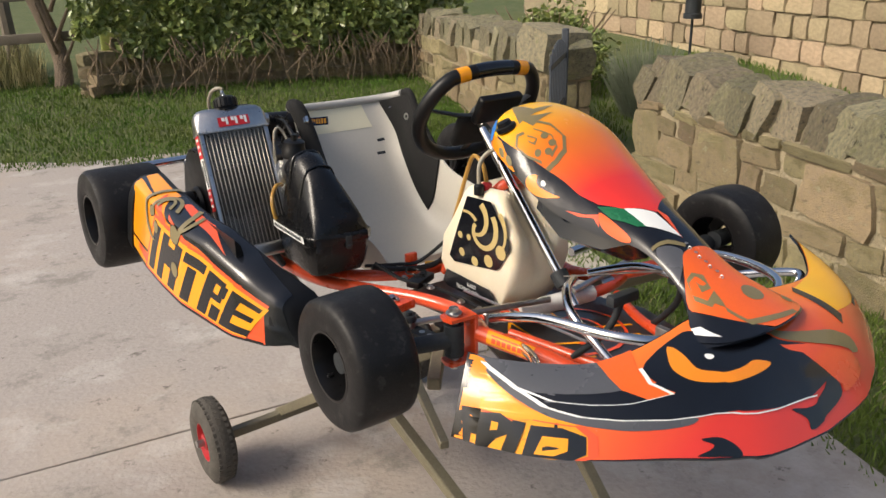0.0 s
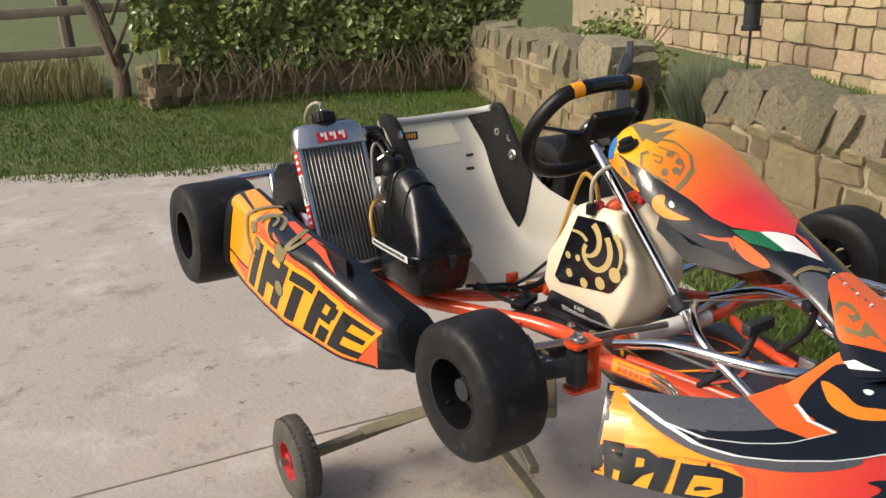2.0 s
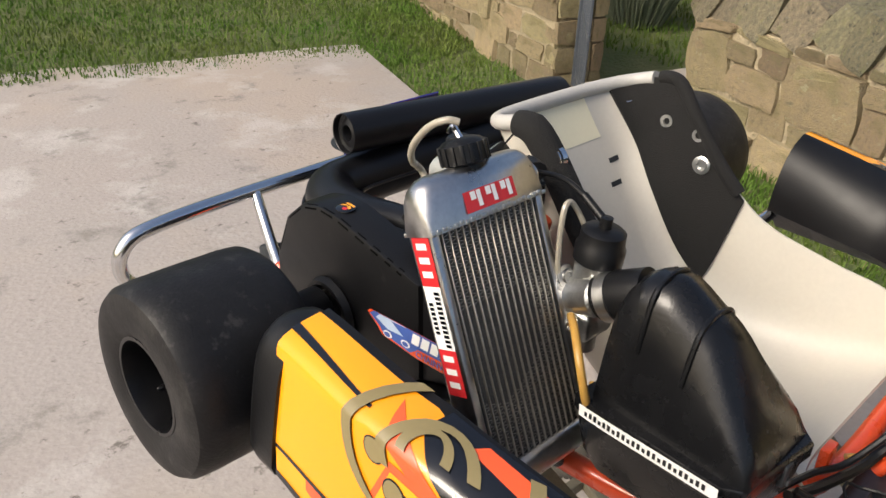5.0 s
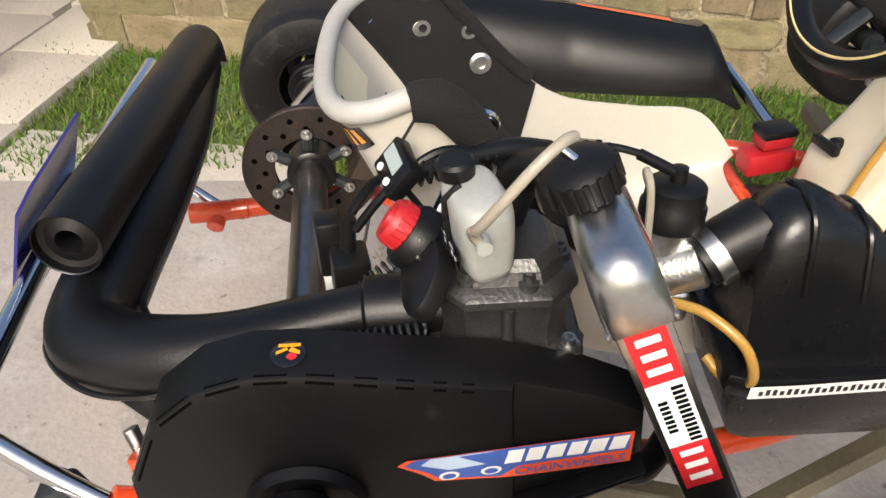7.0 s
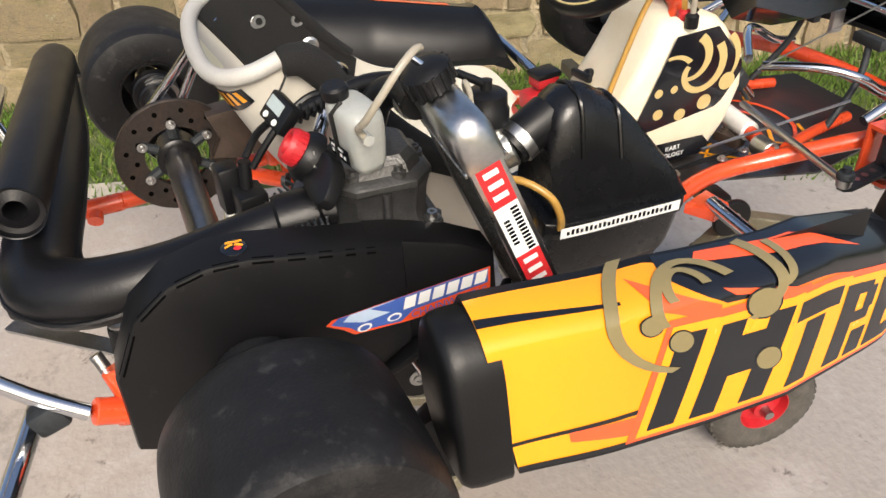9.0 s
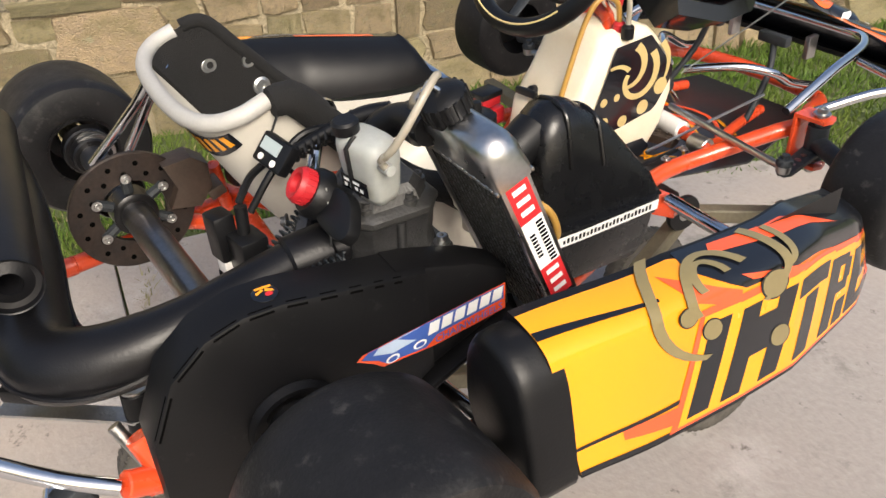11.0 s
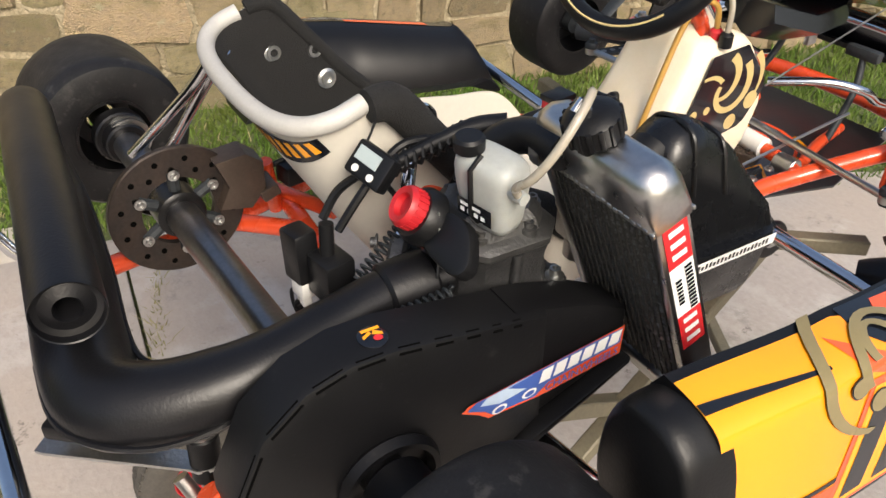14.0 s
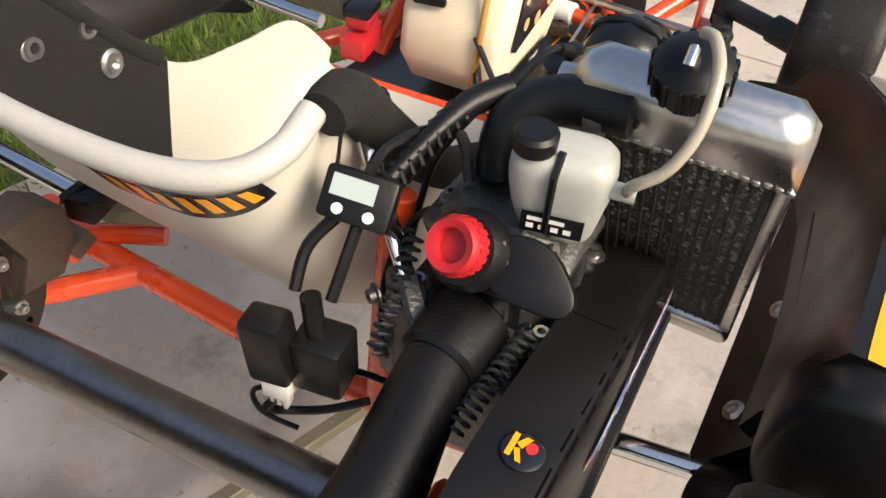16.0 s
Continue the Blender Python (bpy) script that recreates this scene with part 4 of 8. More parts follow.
# ---------------------------------------------------------------- bodywork
def pod_at(u, v):
    """The printed face of the right side pod: u from rear to front, v from lower edge over the top."""
    rear = lerp(0.274, 0.246, min(v / 0.75, 1.0))
    front = lerp(0.90, 0.865, v)
    y = lerp(rear, front, u)
    zt = curve(y, [0.24, 0.45, 0.66, 0.78, 0.84, 0.90], [0.340, 0.332, 0.308, 0.268, 0.236, 0.19])
    zb = curve(y, [0.24, 0.40, 0.75, 0.90], [0.170, 0.158, 0.128, 0.130])
    xo = curve(y, [0.24, 0.40, 0.60, 0.78, 0.85, 0.90], [0.672, 0.676, 0.668, 0.630, 0.598, 0.540])
    if v < 0.72:
        t = v / 0.72
        return Vector((xo - 0.018 * t ** 2 + 0.010 * (1 - t) ** 2, y, lerp(zb, zt - 0.022, t)))
    a = (v - 0.72) / 0.28 * math.pi / 2
    return Vector((xo - 0.018 - 0.070 * (1 - math.cos(a)), y, zt - 0.022 + 0.022 * math.sin(a)))


def pod_body(S, s, bulge=False):
    rings = []
    for i in range(41):
        u = i / 40
        ring_ = [S(u, j / 16) for j in range(17)]
        top, low = ring_[-1], ring_[0]
        inn = [Vector((top.x - s * 0.012, top.y, top.z - 0.02)), Vector((top.x - s * 0.02, top.y, lerp(top.z, low.z, 0.45))), Vector((low.x - s * 0.13, low.y, lerp(low.z, top.z, 0.25))), Vector((low.x - s * 0.14, low.y, low.z + 0.012)), Vector((low.x - s * 0.12, low.y, low.z))]
        if bulge:
            w = 0.085 + 0.02 * math.sin(math.pi * u)
            inn = [Vector((top.x - s * w * math.sin(a * 0.5), top.y, lerp(top.z - 0.004, low.z + 0.03, 1 - math.cos(a * 0.5)))) for a in [0.35 + 0.35 * k for k in range(8)]] + [Vector((low.x - s * 0.12, low.y, low.z))]
        rings.append(ring_ + inn)
    return loft(rings)


mirror = lambda S: (lambda u, v: Vector((-S(1 - u, v).x, S(1 - u, v).y, S(1 - u, v).z)))
pod = part("side_pod", pod_body(pod_at, 1), M["plastic"], kart, "yellow, red and black side pod with bold black bars")
printed("pod_print", M["pod_fade"], pod, pod_at, [[(0.0, 0.03), (0.93, 0.03), (0.93, 0.55), (0.85, 0.66), (0.32, 0.97), (0.0, 0.97)]], 0.0006)
printed("pod_print_dark", M["gloss"], pod, pod_at, [[(0.33, 0.90), (0.42, 0.70), (0.62, 0.68), (0.82, 0.62), (0.93, 0.52), (0.93, 0.03), (0.985, 0.03), (0.985, 0.9), (0.8, 0.99), (0.34, 0.985)]], 0.0011)
printed("pod_print_red", M["redor"], pod, pod_at, [[(0.42, 0.80), (0.44, 0.74), (0.62, 0.60), (0.60, 0.66)], [(0.40, 0.93), (0.42, 0.97), (0.62, 0.95), (0.76, 0.82), (0.62, 0.88)],
                                                   [(0.10, 0.20), (0.10, 0.135), (0.22, 0.08), (0.93, 0.08), (0.93, 0.13)], [(0.27, 0.93), (0.30, 0.74), (0.40, 0.60), (0.41, 0.70)], [(0.23, 0.14), (0.255, 0.14), (0.34, 0.60), (0.32, 0.62)], [(0.345, 0.66), (0.40, 0.56), (0.92, 0.50), (0.92, 0.60)]], 0.0015)
printed("pod_stripes", M["gloss"], pod, pod_at, [[(0.0, 0.86), (0.24, 0.835), (0.24, 0.85), (0.0, 0.895)], [(0.0, 0.185), (0.235, 0.205), (0.235, 0.23), (0.0, 0.205)], [(0.0, 0.02), (0.985, 0.02), (0.985, 0.05), (0.0, 0.05)]], 0.0016)
# word: plain slanted bars, black on yellow
bars, backs = [], []


def slant(u0, u1, v0, v1, lean=0.055, dv=0.0):
    return [(u0, v0), (u1, v0 - dv), (u1 + lean, v1 - dv), (u0 + lean, v1)]


def block(u0, u1, v0, v1):
    """A bar leaning forward with height."""
    g = lambda v: 0.17 * v
    return [(u0 + g(v0), v0), (u1 + g(v0), v0), (min(u1 + g(v1), 0.95), v1), (min(u0 + g(v1), 0.95), v1)]


for u0, u1, v1 in ((0.205, 0.292, 0.64), (0.292, 0.475, 0.635), (0.475, 0.610, 0.625), (0.585, 0.715, 0.61), (0.700, 0.850, 0.60)):
    backs.append(block(u0, u1, 0.055, v1))
for u0, u1, a, b in ((0.222, 0.275, 0.085, 0.595), (0.305, 0.355, 0.08, 0.59), (0.355, 0.405, 0.28, 0.50), (0.405, 0.458, 0.08, 0.585), (0.505, 0.555, 0.08, 0.45), (0.475, 0.59, 0.47, 0.58),
                     (0.605, 0.652, 0.075, 0.565), (0.652, 0.70, 0.30, 0.375), (0.652, 0.692, 0.485, 0.56), (0.676, 0.708, 0.375, 0.52), (0.665, 0.71, 0.075, 0.24), (0.722, 0.768, 0.075, 0.55), (0.768, 0.85, 0.075, 0.17), (0.768, 0.835, 0.28, 0.36), (0.768, 0.835, 0.47, 0.55)):
    bars.append(block(u0, u1, a, b))
for shape in ([(u0 - 0.010, 0.035), (u1 + 0.006, 0.035), (min(u1 + 0.125, 0.95), v1 + 0.035), (u0 + 0.105, v1 + 0.04)] for u0, u1, v1 in ((0.205, 0.475, 0.64), (0.475, 0.850, 0.615))):
    printed("bar_edge", M["redor"], pod, pod_at, [shape], 0.0017)
for shape in backs:
    printed("bar_ground", M["yellow"], pod, pod_at, [shape], 0.0021)
for shape in bars:
    printed("bar_print", M["gloss"], pod, pod_at, [shape], 0.0026)
ring_band = lambda cu, cv, r, a0, a1, w, k=0.42: band([(cu + r * k * math.cos(a), cv + r * math.sin(a)) for a in [a0 + (a1 - a0) * i / 16 for i in range(17)]], w)
for shape in (ring_band(0.350, 0.72, 0.33, 1.35, 4.4, 0.024), ring_band(0.375, 0.74, 0.20, 0.6, 3.6, 0.022), ring_band(0.360, 0.82, 0.09, 0.2, 3.6, 0.018), ring_band(0.445, 0.80, 0.22, -1.4, 0.9, 0.024), ring_band(0.50, 0.86, 0.16, -1.6, 0.6, 0.018),
              ellipse(0.278, 0.685, 0.020, 0.055), ellipse(0.325, 0.555, 0.022, 0.058), ellipse(0.492, 0.655, 0.034, 0.085), ellipse(0.490, 0.315, 0.026, 0.068)):
    printed("gold_edge", M["gloss"], pod, pod_at, [[(lerp(sum(q[0] for q in shape) / len(shape), u, 1.13), lerp(sum(q[1] for q in shape) / len(shape), v, 1.13)) for u, v in shape]] if len(shape) < 20 else [shape], 0.0029)
    printed("gold_print", M["gold"], pod, pod_at, [shape], 0.0033)
def LP(u, v):
    """The left pod, lower than the right one, with a blunt front end; u from front to rear."""
    e = math.sqrt(1 - (1 - min(u / 0.09, 1)) ** 2)
    y = lerp(0.785, 0.245, u)
    zt, zb = lerp(0.075 + 0.125 * e, 0.272, u) if u < 0.09 else lerp(0.202, 0.272, (u - 0.09) / 0.91), 0.07
    xo = lerp(0.57, 0.605, e) if u < 0.09 else lerp(0.605, 0.668, min((u - 0.09) / 0.5, 1))
    if v < 0.72:
        t = v / 0.72
        return Vector((-(xo - 0.018 * t ** 2 + 0.010 * (1 - t) ** 2), y, lerp(zb, zt - 0.022, t)))
    a = (v - 0.72) / 0.28 * math.pi / 2
    return Vector((-(xo - 0.018 - 0.070 * (1 - math.cos(a))), y, zt - 0.022 + 0.022 * math.sin(a)))


lpod = part("side_pod", pod_body(LP, -1, True), M["plastic"], kart, "yellow and black side pod, seen from its black inside")
printed("pod_print", M["pod_fade"], lpod, LP, [[(0.07, 0.03), (1.0, 0.03), (1.0, 0.985), (0.72, 0.985), (0.30, 0.75), (0.07, 0.55)]], 0.0006)
printed("pod_print_dark", M["gloss"], lpod, LP, [[(0.76, 0.995), (0.5, 0.72), (0.07, 0.6), (0.02, 0.9), (0.1, 0.995)]], 0.0011)
printed("pod_stripes", M["gloss"], lpod, LP, [[(1.0, 0.90), (0.78, 0.88), (0.78, 0.91), (1.0, 0.93)]], 0.0016)
printed("pod_print_grey", M["grey"], lpod, LP, [[(0.74, 0.93), (0.5, 0.93), (0.45, 0.97), (0.7, 0.97)]], 0.0016)
printed("pod_print_red", M["redor"], lpod, LP, [[(0.55, 0.965), (0.2, 0.93), (0.2, 0.99), (0.55, 0.995)]], 0.0018)
# pod inner liner with ribs and screws, right side
liner = loft([[Vector((x, y, z)) for x, z in ((0.60, 0.315), (0.588, 0.30), (0.565, 0.19), (0.535, 0.14), (0.515, 0.122), (0.515, 0.11), (0.60, 0.10))] for y in (0.262, 0.30, 0.40, 0.50, 0.62, 0.74)])
part("pod_liner", liner, M["plastic"], pod)
for dz in (0.0, 0.022):
    part("liner_rib", tube([(0.577, 0.275, 0.245 + dz), (0.569, 0.36, 0.205 + dz), (0.556, 0.46, 0.170 + dz), (0.549, 0.60, 0.158 + dz)], 0.0045, 8, smooth=5), M["plastic"], pod)
for p in ((0.537, 0.318, 0.147), (0.545, 0.46, 0.158)):
    sc = lathe([(0.0, -0.01), (0.011, -0.01), (0.011, 0.002), (0.006, 0.004), (0.005, 0.001), (0, 0.001)], basis(p, (-0.6, -0.2, 0.8)), 16, caps=False)
    part("pod_screw", sc, M["alu"], pod)
cap_line = soft([(0.688, 0.155), (0.680, 0.22), (0.662, 0.31), (0.625, 0.338), (0.578, 0.330), (0.556, 0.29), (0.552, 0.20), (0.60, 0.150)], 2)
ec = loft([[Vector((lerp(0.62, x, k), y + 0.03 * (0.34 - z), lerp(0.25, z, k))) for x, z in cap_line] for y, k in ((0.206, 0.84), (0.209, 0.93), (0.216, 0.98), (0.228, 1.0), (0.262, 1.0))])
part("end_cap", ec, M["plastic"], pod, sharp=60)
fe = tube([(0.54, 0.865, 0.15), (0.50, 0.85, 0.14), (0.43, 0.815, 0.125)], [0.055, 0.045, 0.02], 14, smooth=4, flat=0.7)
part("pod_front_foot", fe, M["plastic"], pod)
fe = tube([(0.60, 0.225, 0.14), (0.565, 0.23, 0.13), (0.53, 0.24, 0.12)], [0.05, 0.04, 0.025], 14, smooth=4, flat=0.8)
part("pod_rear_foot", fe, M["plastic"], pod)


NY = [0.892, 0.94, 1.03, 1.12, 1.21, 1.30, 1.41, 1.548]
NZ = [0.512, 0.540, 0.522, 0.470, 0.422, 0.375, 0.312, 0.252]
NW = [0.085, 0.122, 0.146, 0.136, 0.106, 0.072, 0.078, 0.146]


def panel_at(u, v):
    """The tall front panel: u from its top down to the nose, v from right to left."""
    a = (0.5 - v) * 2
    y, z, w = row(NY, u), row(NZ, u), row(NW, u)
    droop = row([0.05, 0.075, 0.085, 0.085, 0.07, 0.04, 0.035, 0.02], u)
    return Vector((w * math.sin(a * 1.45) / math.sin(1.45), y + 0.02 * a * a - 0.085 * a * a * max(0, (u - 0.8) / 0.2) ** 1.5, z - droop * abs(a) ** 2.2))


PN = lambda u, v: panel_at(u, 1 - v)
panel = part("front_panel", shell(PN, 40, 24, -0.004), M["gloss"], kart, "yellow to red front panel with gold swirls and a painted eye")
printed("panel_print", M["panel_fade"], panel, PN, [[(0.01, 0.9), (0.01, 0.05), (0.4, 0.03), (0.58, 0.08), (0.688, 0.487), (0.631, 0.713), (0.569, 0.8), (0.512, 0.819), (0.45, 0.812), (0.375, 0.831), (0.244, 0.894), (0.144, 0.912)]], -0.0006)
printed("panel_lower_yellow", M["amber"], panel, PN, [soft([(0.01, 0.985), (0.01, 0.915), (0.144, 0.912), (0.25, 0.9), (0.325, 0.881), (0.3, 0.988), (0.256, 1.0), (0.169, 1.0)])], -0.0006)
printed("panel_eye_black", M["gloss"], panel, PN, [soft([(0.138, 0.9), (0.244, 0.887), (0.369, 0.831), (0.45, 0.8), (0.506, 0.819), (0.569, 0.825), (0.588, 0.938), (0.544, 0.938), (0.475, 0.944), (0.375, 1.0), (0.312, 1.0), (0.3, 0.988), (0.325, 0.881), (0.244, 0.906)])], -0.001)
printed("panel_eye", M["amber"], panel, PN, [soft([(0.344, 0.944), (0.381, 0.875), (0.381, 0.938), (0.425, 0.919), (0.475, 0.894), (0.394, 0.988), (0.344, 1.0)])], -0.0016)
printed("panel_eye_light", M["white"], panel, PN, [soft([(0.394, 0.906), (0.4, 0.881), (0.412, 0.887), (0.412, 0.906), (0.4, 0.919)])], -0.0022)
printed("panel_beak", M["orange_ink"], panel, PN, [soft([(0.575, 0.838), (0.619, 0.856), (0.675, 0.919), (0.681, 0.975), (0.656, 1.0), (0.613, 0.969), (0.588, 0.925)])], -0.0014)
printed("panel_beak_red", M["redor"], panel, PN, [[(0.487, 0.95), (0.544, 0.912), (0.581, 0.863), (0.588, 0.944), (0.569, 0.906), (0.525, 0.944)]], -0.0018)
printed("panel_flag_green", M["green"], panel, PN, [[(0.569, 0.819), (0.631, 0.713), (0.706, 0.725), (0.688, 0.794), (0.619, 0.85)]], -0.0012)
printed("panel_flag_white", M["white"], panel, PN, [[(0.631, 0.713), (0.688, 0.512), (0.769, 0.475), (0.75, 0.556), (0.706, 0.725)]], -0.0012)
printed("panel_flag_red", M["redor"], panel, PN, [[(0.675, 0.475), (0.706, 0.419), (0.775, 0.487), (0.762, 0.481)]], -0.0014)
printed("panel_grey", M["grey"], panel, PN, [soft([(0.744, 0.894), (0.775, 0.669), (0.8, 0.575), (0.825, 0.725), (0.838, 0.944), (0.8, 0.95)])], -0.0008)
for shape in [[(0.106, 0.637), (0.206, 0.581), (0.206, 0.444), (0.225, 0.531), (0.231, 0.637), (0.237, 0.738)], [(0.212, 0.713), (0.244, 0.594), (0.25, 0.512), (0.263, 0.606), (0.275, 0.688)], [(0.738, 0.9), (0.762, 0.644), (0.787, 0.5), (0.794, 0.537), (0.769, 0.681), (0.744, 0.906)], band([(0.263, 0.655), (0.30, 0.60), (0.355, 0.59), (0.395, 0.65), (0.405, 0.74), (0.40, 0.82)], 0.014), band([(0.275, 0.76), (0.262, 0.80), (0.28, 0.86), (0.33, 0.85), (0.375, 0.81)], 0.012), band([(0.285, 0.70), (0.335, 0.645), (0.372, 0.67), (0.385, 0.74)], 0.007), band([(0.29, 0.76), (0.318, 0.73), (0.325, 0.765), (0.305, 0.78)], 0.009), ellipse(0.325, 0.681, 0.010, 0.024), ellipse(0.356, 0.675, 0.010, 0.024), ellipse(0.369, 0.731, 0.010, 0.024), ellipse(0.350, 0.787, 0.010, 0.024)]:
    printed("panel_gold", M["gold"], panel, PN, [shape], -0.0014)
printed("panel_pins", M["gold"], panel, PN, [ellipse(0.219, 0.960, 0.017, 0.024), ellipse(0.263, 0.960, 0.017, 0.024)], -0.0016)
printed("tongue_print", M["orange_ink"], panel, PN, [soft([(0.819, 0.706), (0.8, 0.6), (0.8, 0.12), (0.9, 0.05), (0.985, 0.06), (0.998, 0.5), (0.988, 0.519), (0.963, 0.613), (0.931, 0.756), (0.887, 1.0)])], -0.0014)
printed("tongue_black", M["gloss"], panel, PN, [soft([(0.894, 1.0), (0.931, 0.756), (0.963, 0.613), (0.988, 0.519), (1.0, 0.581), (1.0, 0.669), (0.994, 0.8), (0.963, 1.0)])], -0.0016)
printed("tongue_white", M["white"], panel, PN, [[(0.931, 1.0), (0.938, 0.894), (0.975, 0.781), (0.944, 1.0)]], -0.0022)
printed("tongue_gold", M["gold"], panel, PN, [band([(0.869, 0.825), (0.852, 0.80), (0.85, 0.70), (0.866, 0.62), (0.884, 0.65), (0.882, 0.74), (0.868, 0.72)], 0.010), band([(0.885, 0.84), (0.91, 0.74), (0.90, 0.64), (0.93, 0.66), (0.965, 0.60), (0.985, 0.30)], 0.013), ellipse(0.92, 0.40, 0.016, 0.07), ellipse(0.955, 0.18, 0.012, 0.06)], -0.0022)
printed("blue_tape", M["tape"], panel, PN, [[(0.02, 0.78), (0.12, 0.8), (0.15, 0.86), (0.14, 0.95), (0.09, 0.97), (0.02, 0.93)]], -0.0022, "torn blue tape")
pb = PN(0.2, 0.812)
part("panel_knob", lathe([(0.0, -0.004), (0.021, -0.004), (0.021, 0.004), (0.015, 0.006), (0.014, 0.014), (0.0, 0.016)], basis(pb, Vector((0.35, -0.25, 0.9))), 20, caps=False), M["plastic"], panel)
for a, b in (((0.0, 0.955, 0.50), (-0.005, 0.92, 0.36)),):
    part("panel_bracket", rod(a, b, 0.008, 10), M["red_plastic"], panel)
ug = loft([[Vector((x, y, z)) for x, z in ((0.07 * w, z0), (0.0, z0 - 0.04), (-0.07 * w, z0), (-0.06 * w, z0 + 0.03), (0.06 * w, z0 + 0.03))] for y, z0, w in ((1.02, 0.34, 0.8), (1.12, 0.31, 1.2), (1.22, 0.31, 1.0), (1.27, 0.33, 0.6))])
part("panel_underside", ug, M["gloss"], panel)

# nose: s runs from the right tip to the left tip
def nose_at(u, v):
    """The nose cone: u from right tip to left tip, v from its upper rear edge to the lower front edge."""
    s = (0.5 - u) * 2
    m = abs(s)
    sg = 1 if s >= 0 else -1

    def curve_(mm, xs, ys):
        """A curve rounded over its knots."""
        f = lambda q: curve(abs(q), xs, ys) if q <= 1 else 2 * ys[-1] - curve(2 - q, xs, ys)
        return sum(f(mm + d) for d in (-0.14, -0.07, 0, 0.07, 0.14)) / 5

    xt = curve(m, [0, 0.3, 0.55, 0.8, 0.95, 1.0], [0.0, 0.13, 0.24, 0.35, 0.425, 0.445])
    yt = curve_(m, [0, 0.3, 0.55, 0.8, 0.95, 1.0], [1.44, 1.445, 1.445, 1.405, 1.325, 1.292])
    zt = curve_(m, [0, 0.3, 0.55, 0.8, 0.95, 1.0], [0.262, 0.256, 0.236, 0.225, 0.246, 0.246])
    xb = curve(m, [0, 0.3, 0.55, 0.8, 0.95, 1.0], [0.0, 0.165, 0.285, 0.425, 0.49, 0.505])
    yb = curve_(m, [0, 0.3, 0.55, 0.8, 0.95, 1.0], [1.665, 1.645, 1.585, 1.485, 1.375, 1.325])
    zb = curve_(m, [0, 0.3, 0.55, 0.8, 0.95, 1.0], [0.108, 0.118, 0.138, 0.135, 0.128, 0.130])
    bul = math.sin(math.pi * v) * curve(m, [0, 0.5, 0.9, 1.0], [0.030, 0.026, 0.018, 0.008])
    return Vector((sg * (lerp(xt, xb, v) + bul * 0.3 * m), lerp(yt, yb, v) + bul * 0.6, lerp(zt, zb, v) + bul))


NS = lambda u, v: nose_at(1 - u, v)
nose = part("nose_cone", shell(NS, 60, 24, 0.005), M["gloss"], kart, "bird-faced orange, black and grey nose cone")


def both(shapes):
    return shapes + [[(1 - u, v) for u, v in s] for s in shapes]


nrim = [nose_at(k / 60, 1.0) for k in range(3, 58)]
skirt = loft([[p, p + Vector((-0.03 * p.x, -0.008, -0.010)), p + Vector((-0.08 * p.x, -0.03, -0.008)), p + Vector((-0.08 * p.x, -0.03, 0.004))] for p in nrim])
part("lower_lip", skirt, M["plastic"], nose)
printed("nose_print", M["nose_fade"], nose, nose_at, [rect(0.004, 0.01, 0.5, 0.99), rect(0.5, 0.01, 0.996, 0.99)], -0.0006)
for shape in both([[(0.0, 0.237), (0.0, 0.0), (0.013, 0.0), (0.006, 0.294), (0.013, 0.55), (0.013, 0.831), (0.013, 1.0), (0.0, 1.0)]]):
    printed("nose_cap", M["gloss"], nose, nose_at, [shape], -0.0011)
printed("nose_yellow", M["yellow"], nose, nose_at, [soft([(0.019, 0.156), (0.044, 0.362), (0.056, 0.531), (0.087, 0.625), (0.125, 0.706), (0.138, 0.8), (0.138, 0.969), (0.125, 1.0), (0.081, 1.0), (0.013, 1.0), (0.013, 0.831), (0.013, 0.519), (0.006, 0.263)])], -0.0011)
printed("nose_flap_yellow", M["nose_flap"], nose, nose_at, [[(0.71, 0.08), (0.80, 0.02), (0.985, 0.02), (0.985, 0.55), (0.80, 0.55), (0.71, 0.45)]], -0.0012)
printed("nose_flap_black", M["gloss"], nose, nose_at, [[(0.685, 0.12), (0.71, 0.06), (0.715, 0.50), (0.69, 0.56)], [(0.80, 0.55), (0.985, 0.55), (0.985, 0.60), (0.80, 0.60)]], -0.0014)
printed("nose_grey", M["grey"], nose, nose_at, [[(0.01, 0.0), (0.06, 0.0), (0.11, 0.0), (0.165, 0.0), (0.172, 0.25), (0.181, 0.4), (0.206, 0.537), (0.163, 0.531), (0.125, 0.506), (0.087, 0.475), (0.056, 0.362)], soft([(0.013, 0.081), (0.056, 0.375), (0.1, 0.556), (0.138, 0.644), (0.181, 0.694), (0.231, 0.725), (0.281, 0.719), (0.263, 0.769), (0.219, 0.787), (0.175, 0.769), (0.125, 0.706), (0.081, 0.613), (0.044, 0.425)])], -0.0014)
